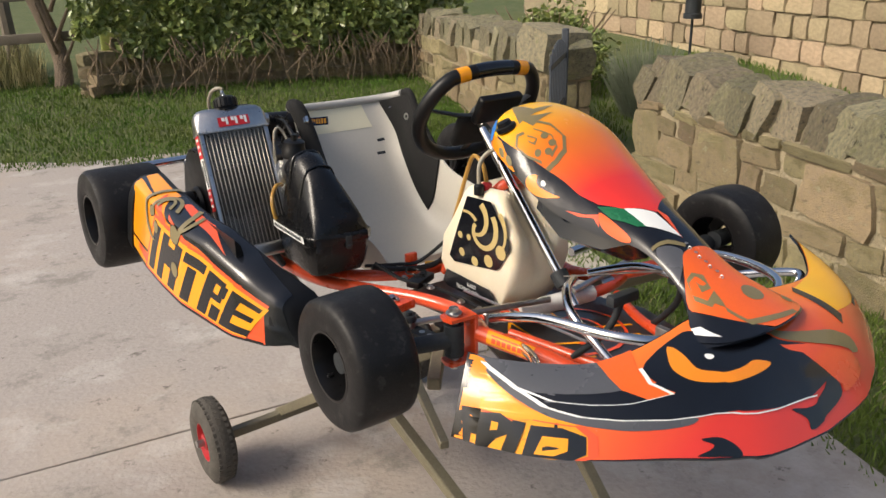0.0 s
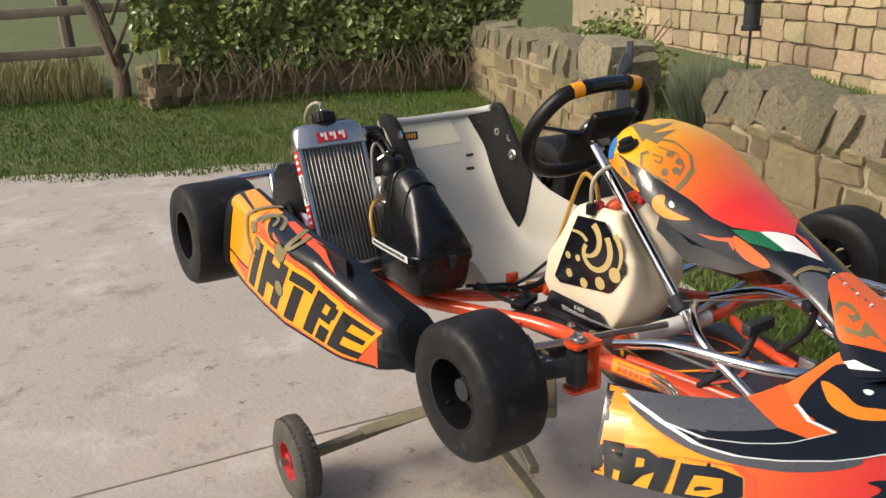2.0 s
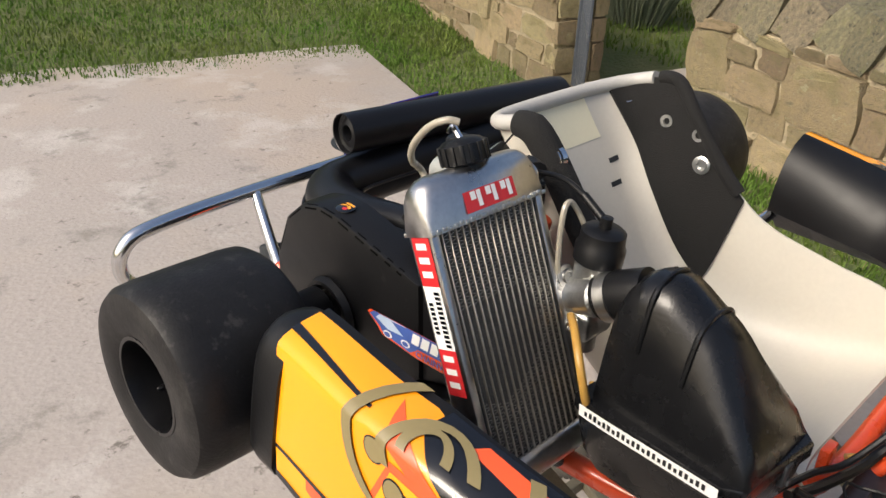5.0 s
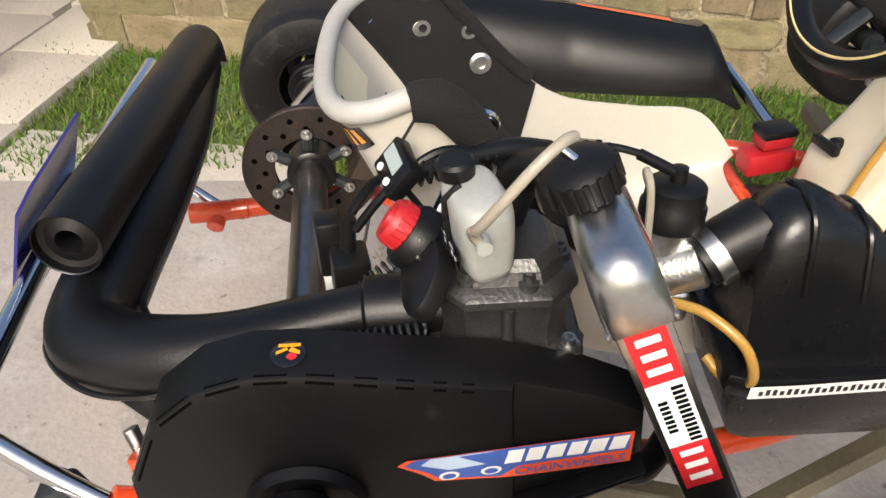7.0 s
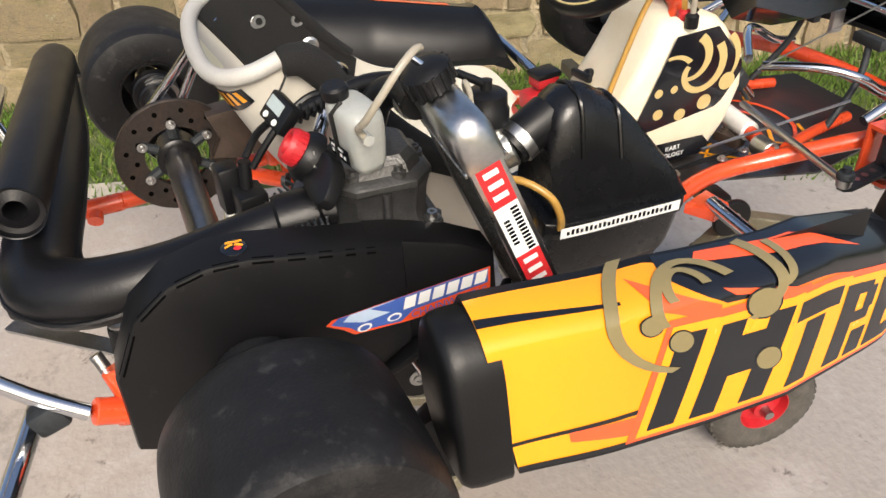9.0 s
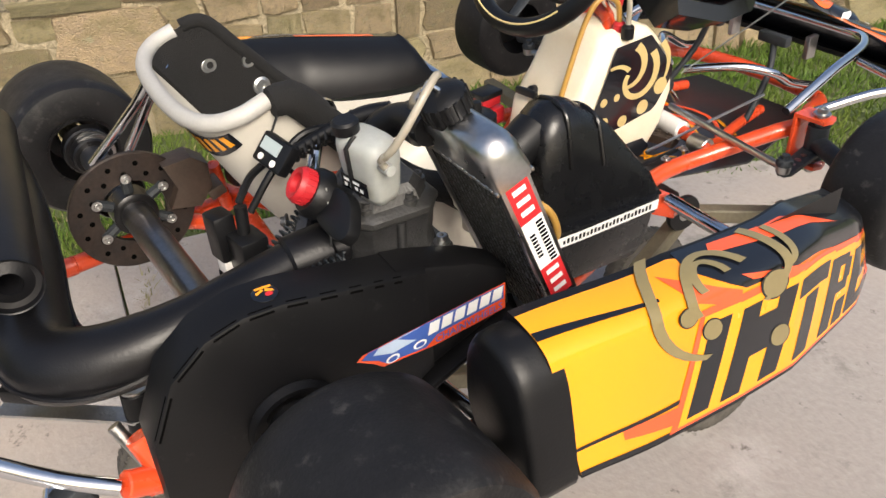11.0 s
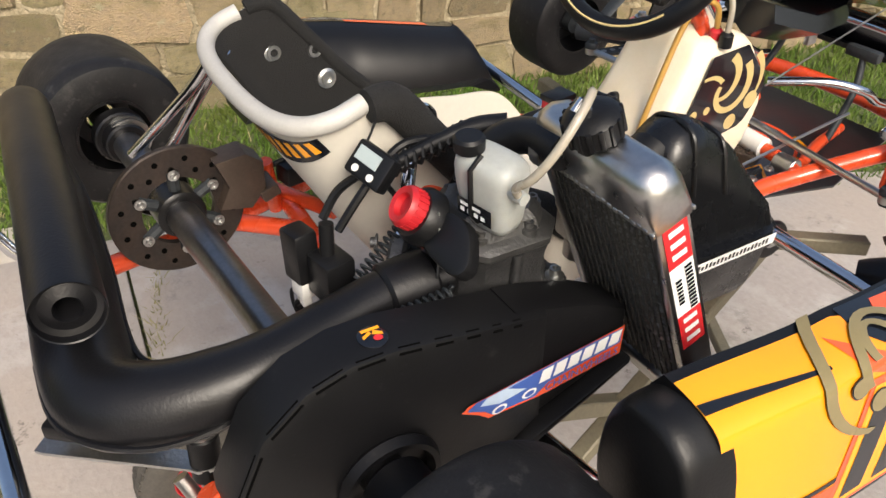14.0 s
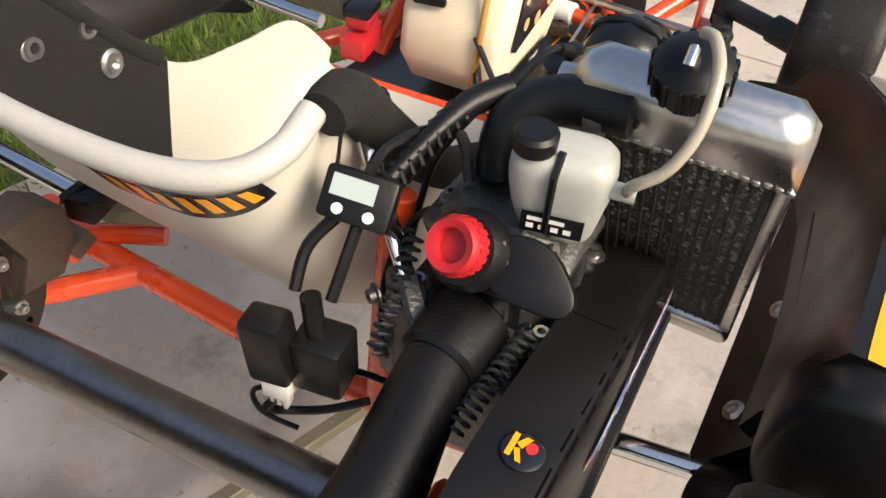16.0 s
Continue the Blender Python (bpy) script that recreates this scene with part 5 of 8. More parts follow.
printed("nose_black", M["gloss"], nose, nose_at, [soft([(0.056, 0.362), (0.094, 0.481), (0.138, 0.519), (0.188, 0.544), (0.256, 0.519), (0.231, 0.388), (0.225, 0.212), (0.281, 0.094), (0.369, 0.062), (0.419, 0.206), (0.519, 0.412), (0.562, 0.506), (0.581, 0.637), (0.6, 0.7), (0.55, 0.775), (0.463, 0.794), (0.419, 0.769), (0.375, 0.725), (0.306, 0.713), (0.231, 0.719), (0.175, 0.681), (0.125, 0.619), (0.087, 0.537)]), soft([(0.263, 0.863), (0.3, 0.856), (0.325, 0.925), (0.331, 1.0), (0.287, 0.969), (0.25, 0.988), (0.294, 0.912)]), soft([(0.431, 0.794), (0.469, 0.85), (0.544, 0.8), (0.562, 0.731), (0.575, 0.8), (0.569, 0.894), (0.494, 0.931), (0.45, 0.963), (0.456, 0.887)])], -0.0018)
printed("nose_patch", M["orange_ink"], nose, nose_at, [[(0.166, 0.0), (0.235, 0.0), (0.219, 0.225), (0.225, 0.406), (0.256, 0.519), (0.212, 0.537), (0.181, 0.4), (0.172, 0.25)]], -0.002)
printed("nose_left_red", M["redor"], nose, nose_at, [soft([(0.487, 0.419), (0.562, 0.506), (0.6, 0.637), (0.669, 0.812), (0.606, 0.875), (0.569, 0.881), (0.588, 0.744), (0.575, 0.619)])], -0.0021)
printed("nose_left_gold", M["gold"], nose, nose_at, [soft([(0.481, 0.188), (0.544, 0.388), (0.662, 0.581), (0.681, 0.669), (0.675, 0.8), (0.606, 0.619), (0.556, 0.487), (0.512, 0.375)])], -0.0022)
printed("nose_white_line", M["white"], nose, nose_at, [band([(0.056, 0.362), (0.094, 0.481), (0.138, 0.519), (0.188, 0.544), (0.25, 0.525), (0.225, 0.394), (0.225, 0.225)], 0.007), band([(0.019, 0.087), (0.056, 0.375), (0.087, 0.544), (0.125, 0.631), (0.175, 0.681), (0.231, 0.719), (0.306, 0.713), (0.419, 0.775), (0.519, 0.8)], 0.008)], -0.0022)
printed("nose_eye", M["amber"], nose, nose_at, [soft([(0.294, 0.113), (0.306, 0.144), (0.312, 0.25), (0.312, 0.394), (0.356, 0.463), (0.406, 0.481), (0.425, 0.456), (0.45, 0.531), (0.412, 0.556), (0.338, 0.531), (0.287, 0.456), (0.269, 0.312)])], -0.0024)
printed("nose_eye_light", M["white"], nose, nose_at, [soft([(0.344, 0.3), (0.369, 0.312), (0.375, 0.35), (0.344, 0.356)])], -0.003)
printed("nose_bar_edge", M["redor"], nose, nose_at, [band([(0.006, 0.65), (0.025, 0.65), (0.056, 0.713), (0.075, 0.681), (0.125, 0.719), (0.138, 0.806), (0.138, 0.963), (0.125, 1.0)], 0.011)], -0.0016)
printed("nose_bar_print", M["gloss"], nose, nose_at, [[(0.006, 0.644), (0.025, 0.637), (0.025, 0.731), (0.013, 0.75), (0.013, 0.825), (0.025, 0.806), (0.025, 0.9), (0.019, 0.906), (0.019, 1.0), (0.013, 1.0)], [(0.025, 0.669), (0.044, 0.662), (0.056, 0.725), (0.056, 0.831), (0.044, 0.906), (0.037, 1.0), (0.025, 1.0)], [(0.056, 0.706), (0.069, 0.713), (0.062, 1.0), (0.05, 1.0)], [(0.075, 0.731), (0.106, 0.731), (0.131, 0.806), (0.131, 0.95), (0.119, 1.0), (0.069, 1.0)]], -0.0022)
for shape in [[(0.037, 0.75), (0.044, 0.756), (0.044, 0.825), (0.037, 0.838)], [(0.087, 0.812), (0.113, 0.819), (0.113, 0.925), (0.1, 0.969), (0.081, 0.975)]]:
    printed("nose_bar_opening", M["yellow"], nose, nose_at, [shape], -0.0027)
# a small chain ties the tongue of the panel to the nose
for k in range(8):
    c = PN(0.79 + 0.013 * k, 0.50 - 0.004 * k + 0.02 * (k % 2))
    part("chain_link", lathe([(0.0022, -0.0008), (0.0036, 0.0), (0.0022, 0.0008)], basis(c + Vector((0, 0, 0.004)), (k % 2, 0.3, 1 - k % 2 + 0.2)), 10, caps=False), M["steel"], panel)
part("retaining_wire", rod(PN(0.80, 0.9), (0.03, 1.08, 0.20), 0.0018, 6), M["steel"], panel)

# bumper tubes in front and behind
part("front_bumper", tube([(0.255, 1.12, 0.185), (0.25, 1.25, 0.232), (0.215, 1.40, 0.243), (0.12, 1.455, 0.235), (-0.12, 1.455, 0.235), (-0.215, 1.40, 0.243), (-0.25, 1.25, 0.232), (-0.255, 1.12, 0.185)], 0.0095, 14, smooth=6), M["chrome"], kart, "chrome front bumper hoop")
for s in (1, -1):
    part("bumper_support", tube([(s * -0.0 + s * 0.02, 1.10, 0.20), (s * 0.10, 1.16, 0.215), (s * 0.145, 1.22, 0.20), (s * 0.145, 1.28, 0.165), (s * 0.16, 1.35, 0.145)], 0.009, 12, smooth=6), M["chrome"], kart)
    part("bumper_support", tube([(s * 0.25, 1.20, 0.155), (s * 0.31, 1.30, 0.19), (s * 0.36, 1.37, 0.20), (s * 0.30, 1.40, 0.19), (s * 0.2, 1.43, 0.19)], 0.009, 12, smooth=6), M["chrome"], kart)
    pdl = tube([(s * 0.115, 1.20, 0.09), (s * 0.10, 1.27, 0.17), (s * 0.085, 1.29, 0.24)], 0.007, 10, smooth=4)
    box((0.07, 0.02, 0.022), pose(s * 0.085, 1.29, 0.24), 0.004, bm=pdl)
    part("pedal", pdl, M["iron"], kart)
part("pedal_link", rod((0.14, 0.88, 0.13), (0.12, 1.24, 0.14), 0.003, 6), M["steel"], kart)
for x in (-0.10, 0.10):
    part("nose_clip", box((0.012, 0.03, 0.05), pose(x, 1.40, 0.20), 0.002), M["steel"], kart)
mb = box((0.055, 0.03, 0.02), pose(0.075, 1.00, 0.095, 0, 0, 15), 0.003)
for dx in (-0.014, 0.014):
    bolt(mb, (0.075 + dx, 1.0 + 0.27 * dx, 0.105), (0, 0, 1), 0.006, 0.006)
part("tray_mount", mb, M["caliper"], kart)
part("rear_bumper", tube([(-0.40, -0.27, 0.235), (0.0, -0.275, 0.24), (0.38, -0.262, 0.242), (0.575, -0.25, 0.238), (0.625, -0.252, 0.215), (0.632, -0.258, 0.17), (0.60, -0.258, 0.128), (0.53, -0.252, 0.118), (0.36, -0.21, 0.135)], 0.0125, 16, smooth=6), M["chrome"], kart, "chrome rear bumper loop")
part("rear_bumper_strut", tube([(0.385, -0.258, 0.24), (0.40, -0.20, 0.19), (0.416, -0.145, 0.158)], 0.010, 12, smooth=3), M["chrome"], kart)
part("rear_bumper_strut", tube([(-0.20, -0.15, 0.072), (-0.22, -0.22, 0.13), (-0.26, -0.27, 0.235)], 0.010, 12, smooth=3), M["chrome"], kart)
part("bumper_clamp", box((0.03, 0.04, 0.035), pose(0.40, -0.19, 0.155, 20, 0, 0), 0.006), M["iron"], kart)
plt = plate([(-0.11, -0.10), (0.10, -0.10), (0.11, 0.09), (0.07, 0.10), (-0.10, 0.10)], 0.004, basis((0.07, -0.285, 0.245), (0, -1, 0.38), (1, 0, 0)), 0.001)
part("number_plate", plt, M["purple_plate"], kart, "dark blue plastic number plate behind the silencer")

# ---------------------------------------------------------------- engine
case = box((0.135, 0.16, 0.13), pose(0.315, 0.235, 0.185), 0.016, 3)
box((0.115, 0.12, 0.05), pose(0.312, 0.25, 0.265), 0.014, 3, bm=case)
rod((0.38, 0.20, 0.165), (0.405, 0.20, 0.165), 0.05, 28, case, 0.005)
rod((0.25, 0.23, 0.17), (0.22, 0.23, 0.17), 0.052, 28, case, 0.006)
for dx, dy in ((-0.05, -0.075), (0.05, -0.075), (-0.05, 0.06), (0.05, 0.06)):
    rod((0.312 + dx, 0.24 + dy, 0.26), (0.312 + dx, 0.24 + dy, 0.29), 0.009, 10, case)
engine = part("engine", case, M["engine"], kart, "grey cast two-stroke engine")
def octagon(cx, cy, h, z, c=0.35):
    k = h * (1 - c)
    return [Vector((cx + x, cy + y, z)) for x, y in ((h, -k), (h, k), (k, h), (-k, h), (-h, k), (-h, -k), (-k, -h), (k, -h))]


cyl = loft([octagon(0.32, 0.236, h, z) for h, z in ((0.066, 0.276), (0.068, 0.280), (0.068, 0.288), (0.058, 0.292), (0.055, 0.305), (0.057, 0.33), (0.060, 0.343))])
cyl_ob = part("cylinder", cyl, M["engine"], engine, sharp=25)
for x, y in ((0.058, 0.0), (0.041, 0.041), (0.0, -0.058), (-0.041, -0.041), (0.041, -0.041)):
    part("rib", rod((0.32 + x, 0.236 + y, 0.29), (0.32 + x * 1.03, 0.236 + y * 1.03, 0.343), 0.006, 10), M["engine"], cyl_ob)
for x, y in ((0.056, 0.056), (-0.056, 0.056), (0.056, -0.056), (-0.056, -0.056)):
    lug = rod((0.32 + x, 0.236 + y, 0.277), (0.32 + x, 0.236 + y, 0.290), 0.014, 14, bevel=0.002)
    lug_ob = part("base_lug", lug, M["engine"], cyl_ob)
    nut_ = bmesh.new()
    bolt(nut_, (0.32 + x, 0.236 + y, 0.290), (0, 0, 1), 0.0065, 0.012)
    part("nut", nut_, M["steel"], engine)
head = loft([octagon(0.32, 0.236, h, z, 0.42) for h, z in ((0.062, 0.3435), (0.064, 0.346), (0.064, 0.353), (0.060, 0.356), (0.052, 0.360), (0.048, 0.372), (0.040, 0.380))])
head_ob = part("cylinder_head", head, M["head"], engine, sharp=25)
for k in range(6):
    a = 2 * math.pi * k / 6 + 0.35
    hb = bmesh.new()
    rod((0.32 + 0.053 * math.cos(a), 0.236 + 0.053 * math.sin(a), 0.354), (0.32 + 0.053 * math.cos(a), 0.236 + 0.053 * math.sin(a), 0.362), 0.0095, 12, hb)
    bolt(hb, (0.32 + 0.053 * math.cos(a), 0.236 + 0.053 * math.sin(a), 0.362), (0, 0, 1), 0.0055, 0.009)
    part("head_bolt", hb, M["head"], head_ob)
pv = box((0.058, 0.050, 0.046), pose(0.330, 0.182, 0.352, -35, 0, 5), 0.012, 3)
lathe([(0.031, 0), (0.031, 0.012), (0.026, 0.02)], basis((0.318, 0.165, 0.372), (-0.12, -0.75, 0.62)), 24, pv)
pv_ob = part("power_valve", pv, M["plastic"], engine)
cover_ = plate(soft([(-0.034, -0.020), (0.030, -0.026), (0.040, -0.006), (0.008, 0.028), (-0.030, 0.026)], 2), 0.018, basis((0.364, 0.172, 0.362), (0.10, -0.70, 0.70), (1, 0.10, 0)), 0.004)
part("valve_cover", cover_, M["plastic"], pv_ob)
rc = lathe([(0.0, 0.017), (0.012, 0.017), (0.013, 0.0245), (0.019, 0.026), (0.0215, 0.022), (0.0215, 0.004), (0.019, 0.0)], basis((0.316, 0.157, 0.381), (-0.15, -0.78, 0.6)), 30, caps=False)
for k in range(20):
    a = 2 * math.pi * k / 20
    m = basis((0.316, 0.157, 0.381), (-0.15, -0.78, 0.6))
    part("cap_rib", box((0.002, 0.004, 0.015), m @ pose(0.0215 * math.cos(a), 0.0215 * math.sin(a), 0.012, 0, 0, math.degrees(a))), M["red_plastic"], engine)
part("red_cap", rc, M["red_plastic"], pv_ob, "ribbed red plastic cap")
part("wire_clip", tube([(0.342, 0.163, 0.395), (0.352, 0.158, 0.36), (0.355, 0.155, 0.325)], 0.0013, 6, smooth=4), M["steel"], pv_ob)
part("water_elbow", tube([(0.30, 0.24, 0.385), (0.30, 0.255, 0.425), (0.33, 0.275, 0.446), (0.385, 0.278, 0.452)], 0.0195, 16, smooth=6), M["plastic"], engine, "black rubber water hose")
part("hose_clamp", rod((0.352, 0.277, 0.443), (0.366, 0.278, 0.444), 0.0195, 18), M["steel"], engine)
part("spark_lead", tube([(0.285, 0.22, 0.385), (0.262, 0.235, 0.415), (0.225, 0.19, 0.41), (0.235, 0.14, 0.38), (0.235, 0.10, 0.33)], 0.005, 8, smooth=6), M["plastic"], engine)
part("loom_sleeve", tube([(0.238, 0.165, 0.395), (0.25, 0.205, 0.415), (0.265, 0.25, 0.432), (0.285, 0.28, 0.437)], [0.007, 0.008, 0.011, 0.013], 10, smooth=4), M["plastic"], engine)
cc = []
for k in range(70):
    t = k / 69
    p = Vector((0.236, 0.16, 0.39)).lerp(Vector((0.262, 0.245, 0.43)), t)
    cc.append(p + Vector((0.010 * math.cos(k * 0.9), 0.0, 0.010 * math.sin(k * 0.9))))
part("spiral_wrap", tube(cc, 0.0026, 6), M["plastic"], engine)
part("gas_cable", tube([(0.285, 0.28, 0.437), (0.29, 0.33, 0.445), (0.292, 0.375, 0.43), (0.293, 0.395, 0.415)], 0.0036, 8, smooth=6), M["plastic"], engine)
part("cable_end", rod((0.291, 0.36, 0.436), (0.293, 0.392, 0.418), 0.0055, 10), M["plastic"], engine)
for pts in (((0.27, 0.21, 0.36), (0.24, 0.21, 0.33), (0.225, 0.19, 0.27), (0.24, 0.16, 0.21)), ((0.26, 0.27, 0.41), (0.235, 0.25, 0.36), (0.23, 0.22, 0.28)), ((0.245, 0.15, 0.385), (0.25, 0.18, 0.33), (0.27, 0.17, 0.27)), ((0.21, 0.10, 0.24), (0.25, 0.13, 0.215), (0.30, 0.14, 0.20))):
    part("wire", tube(pts, 0.0034, 7, smooth=5), M["plastic"], engine)
# timer display
dsp = basis((0.232, 0.146, 0.396), (0.25, -0.72, 0.62), (0.96, 0.2, -0.1))
disp = part("lap_timer", box((0.056, 0.040, 0.018), dsp, 0.004, 2), M["plastic"], kart, "small black timer with grey display")
part("screen", box((0.034, 0.016, 0.002), dsp @ pose(-0.004, 0.006, 0.0092)), M["lcd"], disp)
for dx in (-0.012, 0.012):
    part("button", lathe([(0.0042, 0), (0.0042, 0.002)], dsp @ pose(dx, -0.011, 0.009), 14), M["white"], disp)
part("aerial", tube([(0.21, 0.15, 0.412), (0.205, 0.165, 0.435), (0.20, 0.18, 0.455)], 0.0016, 6), M["plastic"], disp)
part("timer_lead", tube([(0.222, 0.137, 0.385), (0.205, 0.115, 0.36), (0.205, 0.095, 0.33)], 0.0052, 8, smooth=5), M["plastic"], disp)
# ignition coil and starter
coil = box((0.036, 0.03, 0.066), pose(0.198, 0.068, 0.288, 0, -4, 10), 0.005)
coil_ob = part("ignition_coil", coil, M["plastic"], kart)
part("lead_boot", rod((0.228, 0.088, 0.29), (0.222, 0.092, 0.335), 0.0085, 12), M["plastic"], coil_ob)
part("coil_body", box((0.045, 0.04, 0.055), pose(0.232, 0.09, 0.272, 0, 0, 10), 0.006), M["plastic"], coil_ob)
cp = box((0.024, 0.018, 0.022), pose(0.203, 0.066, 0.245, 0, 0, 10), 0.002)
for k in range(3):
    box((0.004, 0.012, 0.02), pose(0.196 + 0.007 * k, 0.066, 0.232, 0, 0, 10), 0.001, bm=cp)
part("connector", cp, M["nylon"], coil_ob, "pale grey plug")
part("wire", tube([(0.20, 0.066, 0.225), (0.19, 0.06, 0.21), (0.20, 0.075, 0.195), (0.23, 0.09, 0.20), (0.26, 0.11, 0.21)], 0.004, 8, smooth=5), M["plastic"], coil_ob)
part("wire", tube([(0.197, 0.068, 0.235), (0.178, 0.06, 0.225), (0.185, 0.06, 0.2), (0.215, 0.068, 0.188)], 0.0025, 6, smooth=5), M["plastic"], coil_ob)
fl = rod((0.262, 0.15, 0.285), (0.275, 0.165, 0.285), 0.04, 6, bevel=0.004)
bolt(fl, (0.25, 0.14, 0.31), (-0.5, -0.8, 0), 0.006, 0.008)
bolt(fl, (0.262, 0.13, 0.262), (-0.5, -0.8, 0), 0.006, 0.008)
part("manifold_flange", fl, M["engine"], engine)


def spring(a, b, r, turns, wire):
    a, b = Vector(a), Vector(b)
    m = basis(a, b - a)
    h = (b - a).length
    return tube([m @ Vector((r * math.cos(2 * math.pi * t * turns), r * math.sin(2 * math.pi * t * turns), h * t)) for t in [k / (turns * 9) for k in range(turns * 9 + 1)]], wire, 6)


part("exhaust_spring", spring((0.258, 0.185, 0.345), (0.27, 0.105, 0.285), 0.0075, 13, 0.0018), M["iron"], engine)
part("exhaust_spring", spring((0.372, 0.165, 0.315), (0.358, 0.07, 0.292), 0.0075, 13, 0.0018), M["iron"], engine)
# overflow bottle
bt = basis((0.360, 0.212, 0.424), (0.05, -0.1, 1), (1, 0.25, 0))
def bottle_ring(hx, hy, z, ox=0.0):
    """A rounded rectangle with soft corners."""
    hx, hy, z = hx * 0.90, hy * 0.92, z * 0.95 if z > 0 else z
    return [bt @ Vector((ox + hx * math.copysign(abs(math.cos(a)) ** 0.55, math.cos(a)), hy * math.copysign(abs(math.sin(a)) ** 0.55, math.sin(a)), z)) for a in [2 * math.pi * k / 28 for k in range(28)]]


bottle = part("overflow_bottle", loft([bottle_ring(*r) for r in ((0.018, 0.012, -0.048, 0.004), (0.026, 0.018, -0.046, 0.004), (0.032, 0.023, -0.036, 0.002), (0.038, 0.0255, -0.012), (0.041, 0.026, 0.004), (0.042, 0.026, 0.018), (0.040, 0.025, 0.027), (0.035, 0.021, 0.033), (0.026, 0.015, 0.036))]), M["bottle"], kart, "translucent white overflow bottle with black cap", sharp=70)
part("bottle_cap", lathe([(0.0, 0), (0.0155, 0), (0.016, 0.012), (0.013, 0.015), (0, 0.015)], bt @ pose(-0.022, -0.008, 0.034), 20, caps=False), M["plastic"], bottle)
part("cable_tie", tube([bt @ Vector(p) for p in ((-0.002, -0.012, 0.0375), (-0.004, -0.0262, 0.026), (-0.004, -0.0262, -0.026), (0, -0.02, -0.037))], 0.0028, 6), M["plastic"], bottle)
part("bottle_neck", rod(bt @ Vector((0.03, -0.01, 0.012)), bt @ Vector((0.052, -0.012, 0.012)), 0.0065, 12), M["bottle"], bottle)
BT = flat(bt @ Vector((-0.022, -0.0257, -0.03)), bt.to_3x3() @ Vector((0.045, 0, 0)), bt.to_3x3() @ Vector((0, 0, 0.02)))
printed("label", M["gloss"], bottle, BT, [rect(0, 0, 1, 1)], 0.0008, "black label with white bars")
printed("label_print", M["white"], bottle, BT, [rect(0.1 + 0.2 * k, 0.2, 0.22 + 0.2 * k, 0.45) for k in range(4)] + [rect(0.1, 0.6, 0.7, 0.8)], 0.0014)
part("overflow_hose", tube([bt @ Vector((0.046, -0.012, 0.012)), (0.412, 0.202, 0.448), (0.430, 0.206, 0.466), (0.440, 0.220, 0.492), (0.438, 0.243, 0.520), (0.428, 0.262, 0.532), (0.418, 0.272, 0.530)], 0.0044, 10, smooth=6), M["clear_hose"], kart, "clear overflow hose")

# ---------------------------------------------------------------- radiator
RD = Vector((0, -0.3827, 0.9239))     # up along the core
RF = Vector((0, 0.9239, 0.3827))      # out of its front
RB = Vector((0.4185, 0.438, 0.172))  # middle of the front face at the foot
RW, RH, RT = 0.174, 0.292, 0.040
rm = Matrix((Vector((1, 0, 0)), RD, RF)).transposed().to_4x4()
rm.translation = RB
if rm.to_3x3().determinant() < 0:
    rm = Matrix((Vector((-1, 0, 0)), RD, RF)).transposed().to_4x4()
    rm.translation = RB
rx = (rm.to_3x3() @ Vector((1, 0, 0))).x
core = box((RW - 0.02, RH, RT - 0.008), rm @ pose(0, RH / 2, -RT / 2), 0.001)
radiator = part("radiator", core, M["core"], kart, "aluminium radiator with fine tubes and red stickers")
for s in (1, -1):
    part("side_plate", box((0.011, RH + 0.01, RT), rm @ pose(s * (RW / 2 - 0.005), RH / 2, -RT / 2), 0.002), M["rad_alu"], radiator)
for k in range(15):
    x = -RW / 2 + 0.016 + (RW - 0.032) * k / 14
    part("tube", box((0.0022, RH - 0.004, RT * 0.5), rm @ pose(x, RH / 2, -RT * 0.25 - 0.0015), 0.0006, 1), M["fin"], radiator)
    # rear half of each tube in the darker core colour
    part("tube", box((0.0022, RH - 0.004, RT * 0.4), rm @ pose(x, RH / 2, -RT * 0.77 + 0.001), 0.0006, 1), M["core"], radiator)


def fins(y0, z, n, dz):
    bm = bmesh.new()
    for j in range(n):
        x0 = -RW / 2 + 0.016 + (RW - 0.032) * j / 14
        w = (RW - 0.032) / 14
        for k in range(74):
            y = 0.006 + (RH - 0.012) * k / 73
            a, b = (0.0012, -0.0012) if k % 2 else (-0.0012, 0.0012)
            v = [bm.verts.new(rm @ Vector(p)) for p in ((x0 + 0.0012, y + a, z), (x0 + w - 0.0012, y + b, z), (x0 + w - 0.0012, y + b + 0.0007, z), (x0 + 0.0012, y + a + 0.0007, z))]
            bm.faces.new(v)
    return bm


part("fin_pack", fins(0, -0.0035, 14, 0), M["fin"], radiator)
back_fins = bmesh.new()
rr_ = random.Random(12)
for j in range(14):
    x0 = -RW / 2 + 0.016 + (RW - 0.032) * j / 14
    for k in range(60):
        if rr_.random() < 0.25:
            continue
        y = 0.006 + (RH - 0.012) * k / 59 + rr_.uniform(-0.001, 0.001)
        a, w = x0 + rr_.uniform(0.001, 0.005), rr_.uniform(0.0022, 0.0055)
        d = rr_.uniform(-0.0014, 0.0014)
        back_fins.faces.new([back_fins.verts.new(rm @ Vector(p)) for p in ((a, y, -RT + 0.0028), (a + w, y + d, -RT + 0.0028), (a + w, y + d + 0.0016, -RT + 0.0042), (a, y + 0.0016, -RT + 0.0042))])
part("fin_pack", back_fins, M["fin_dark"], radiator)
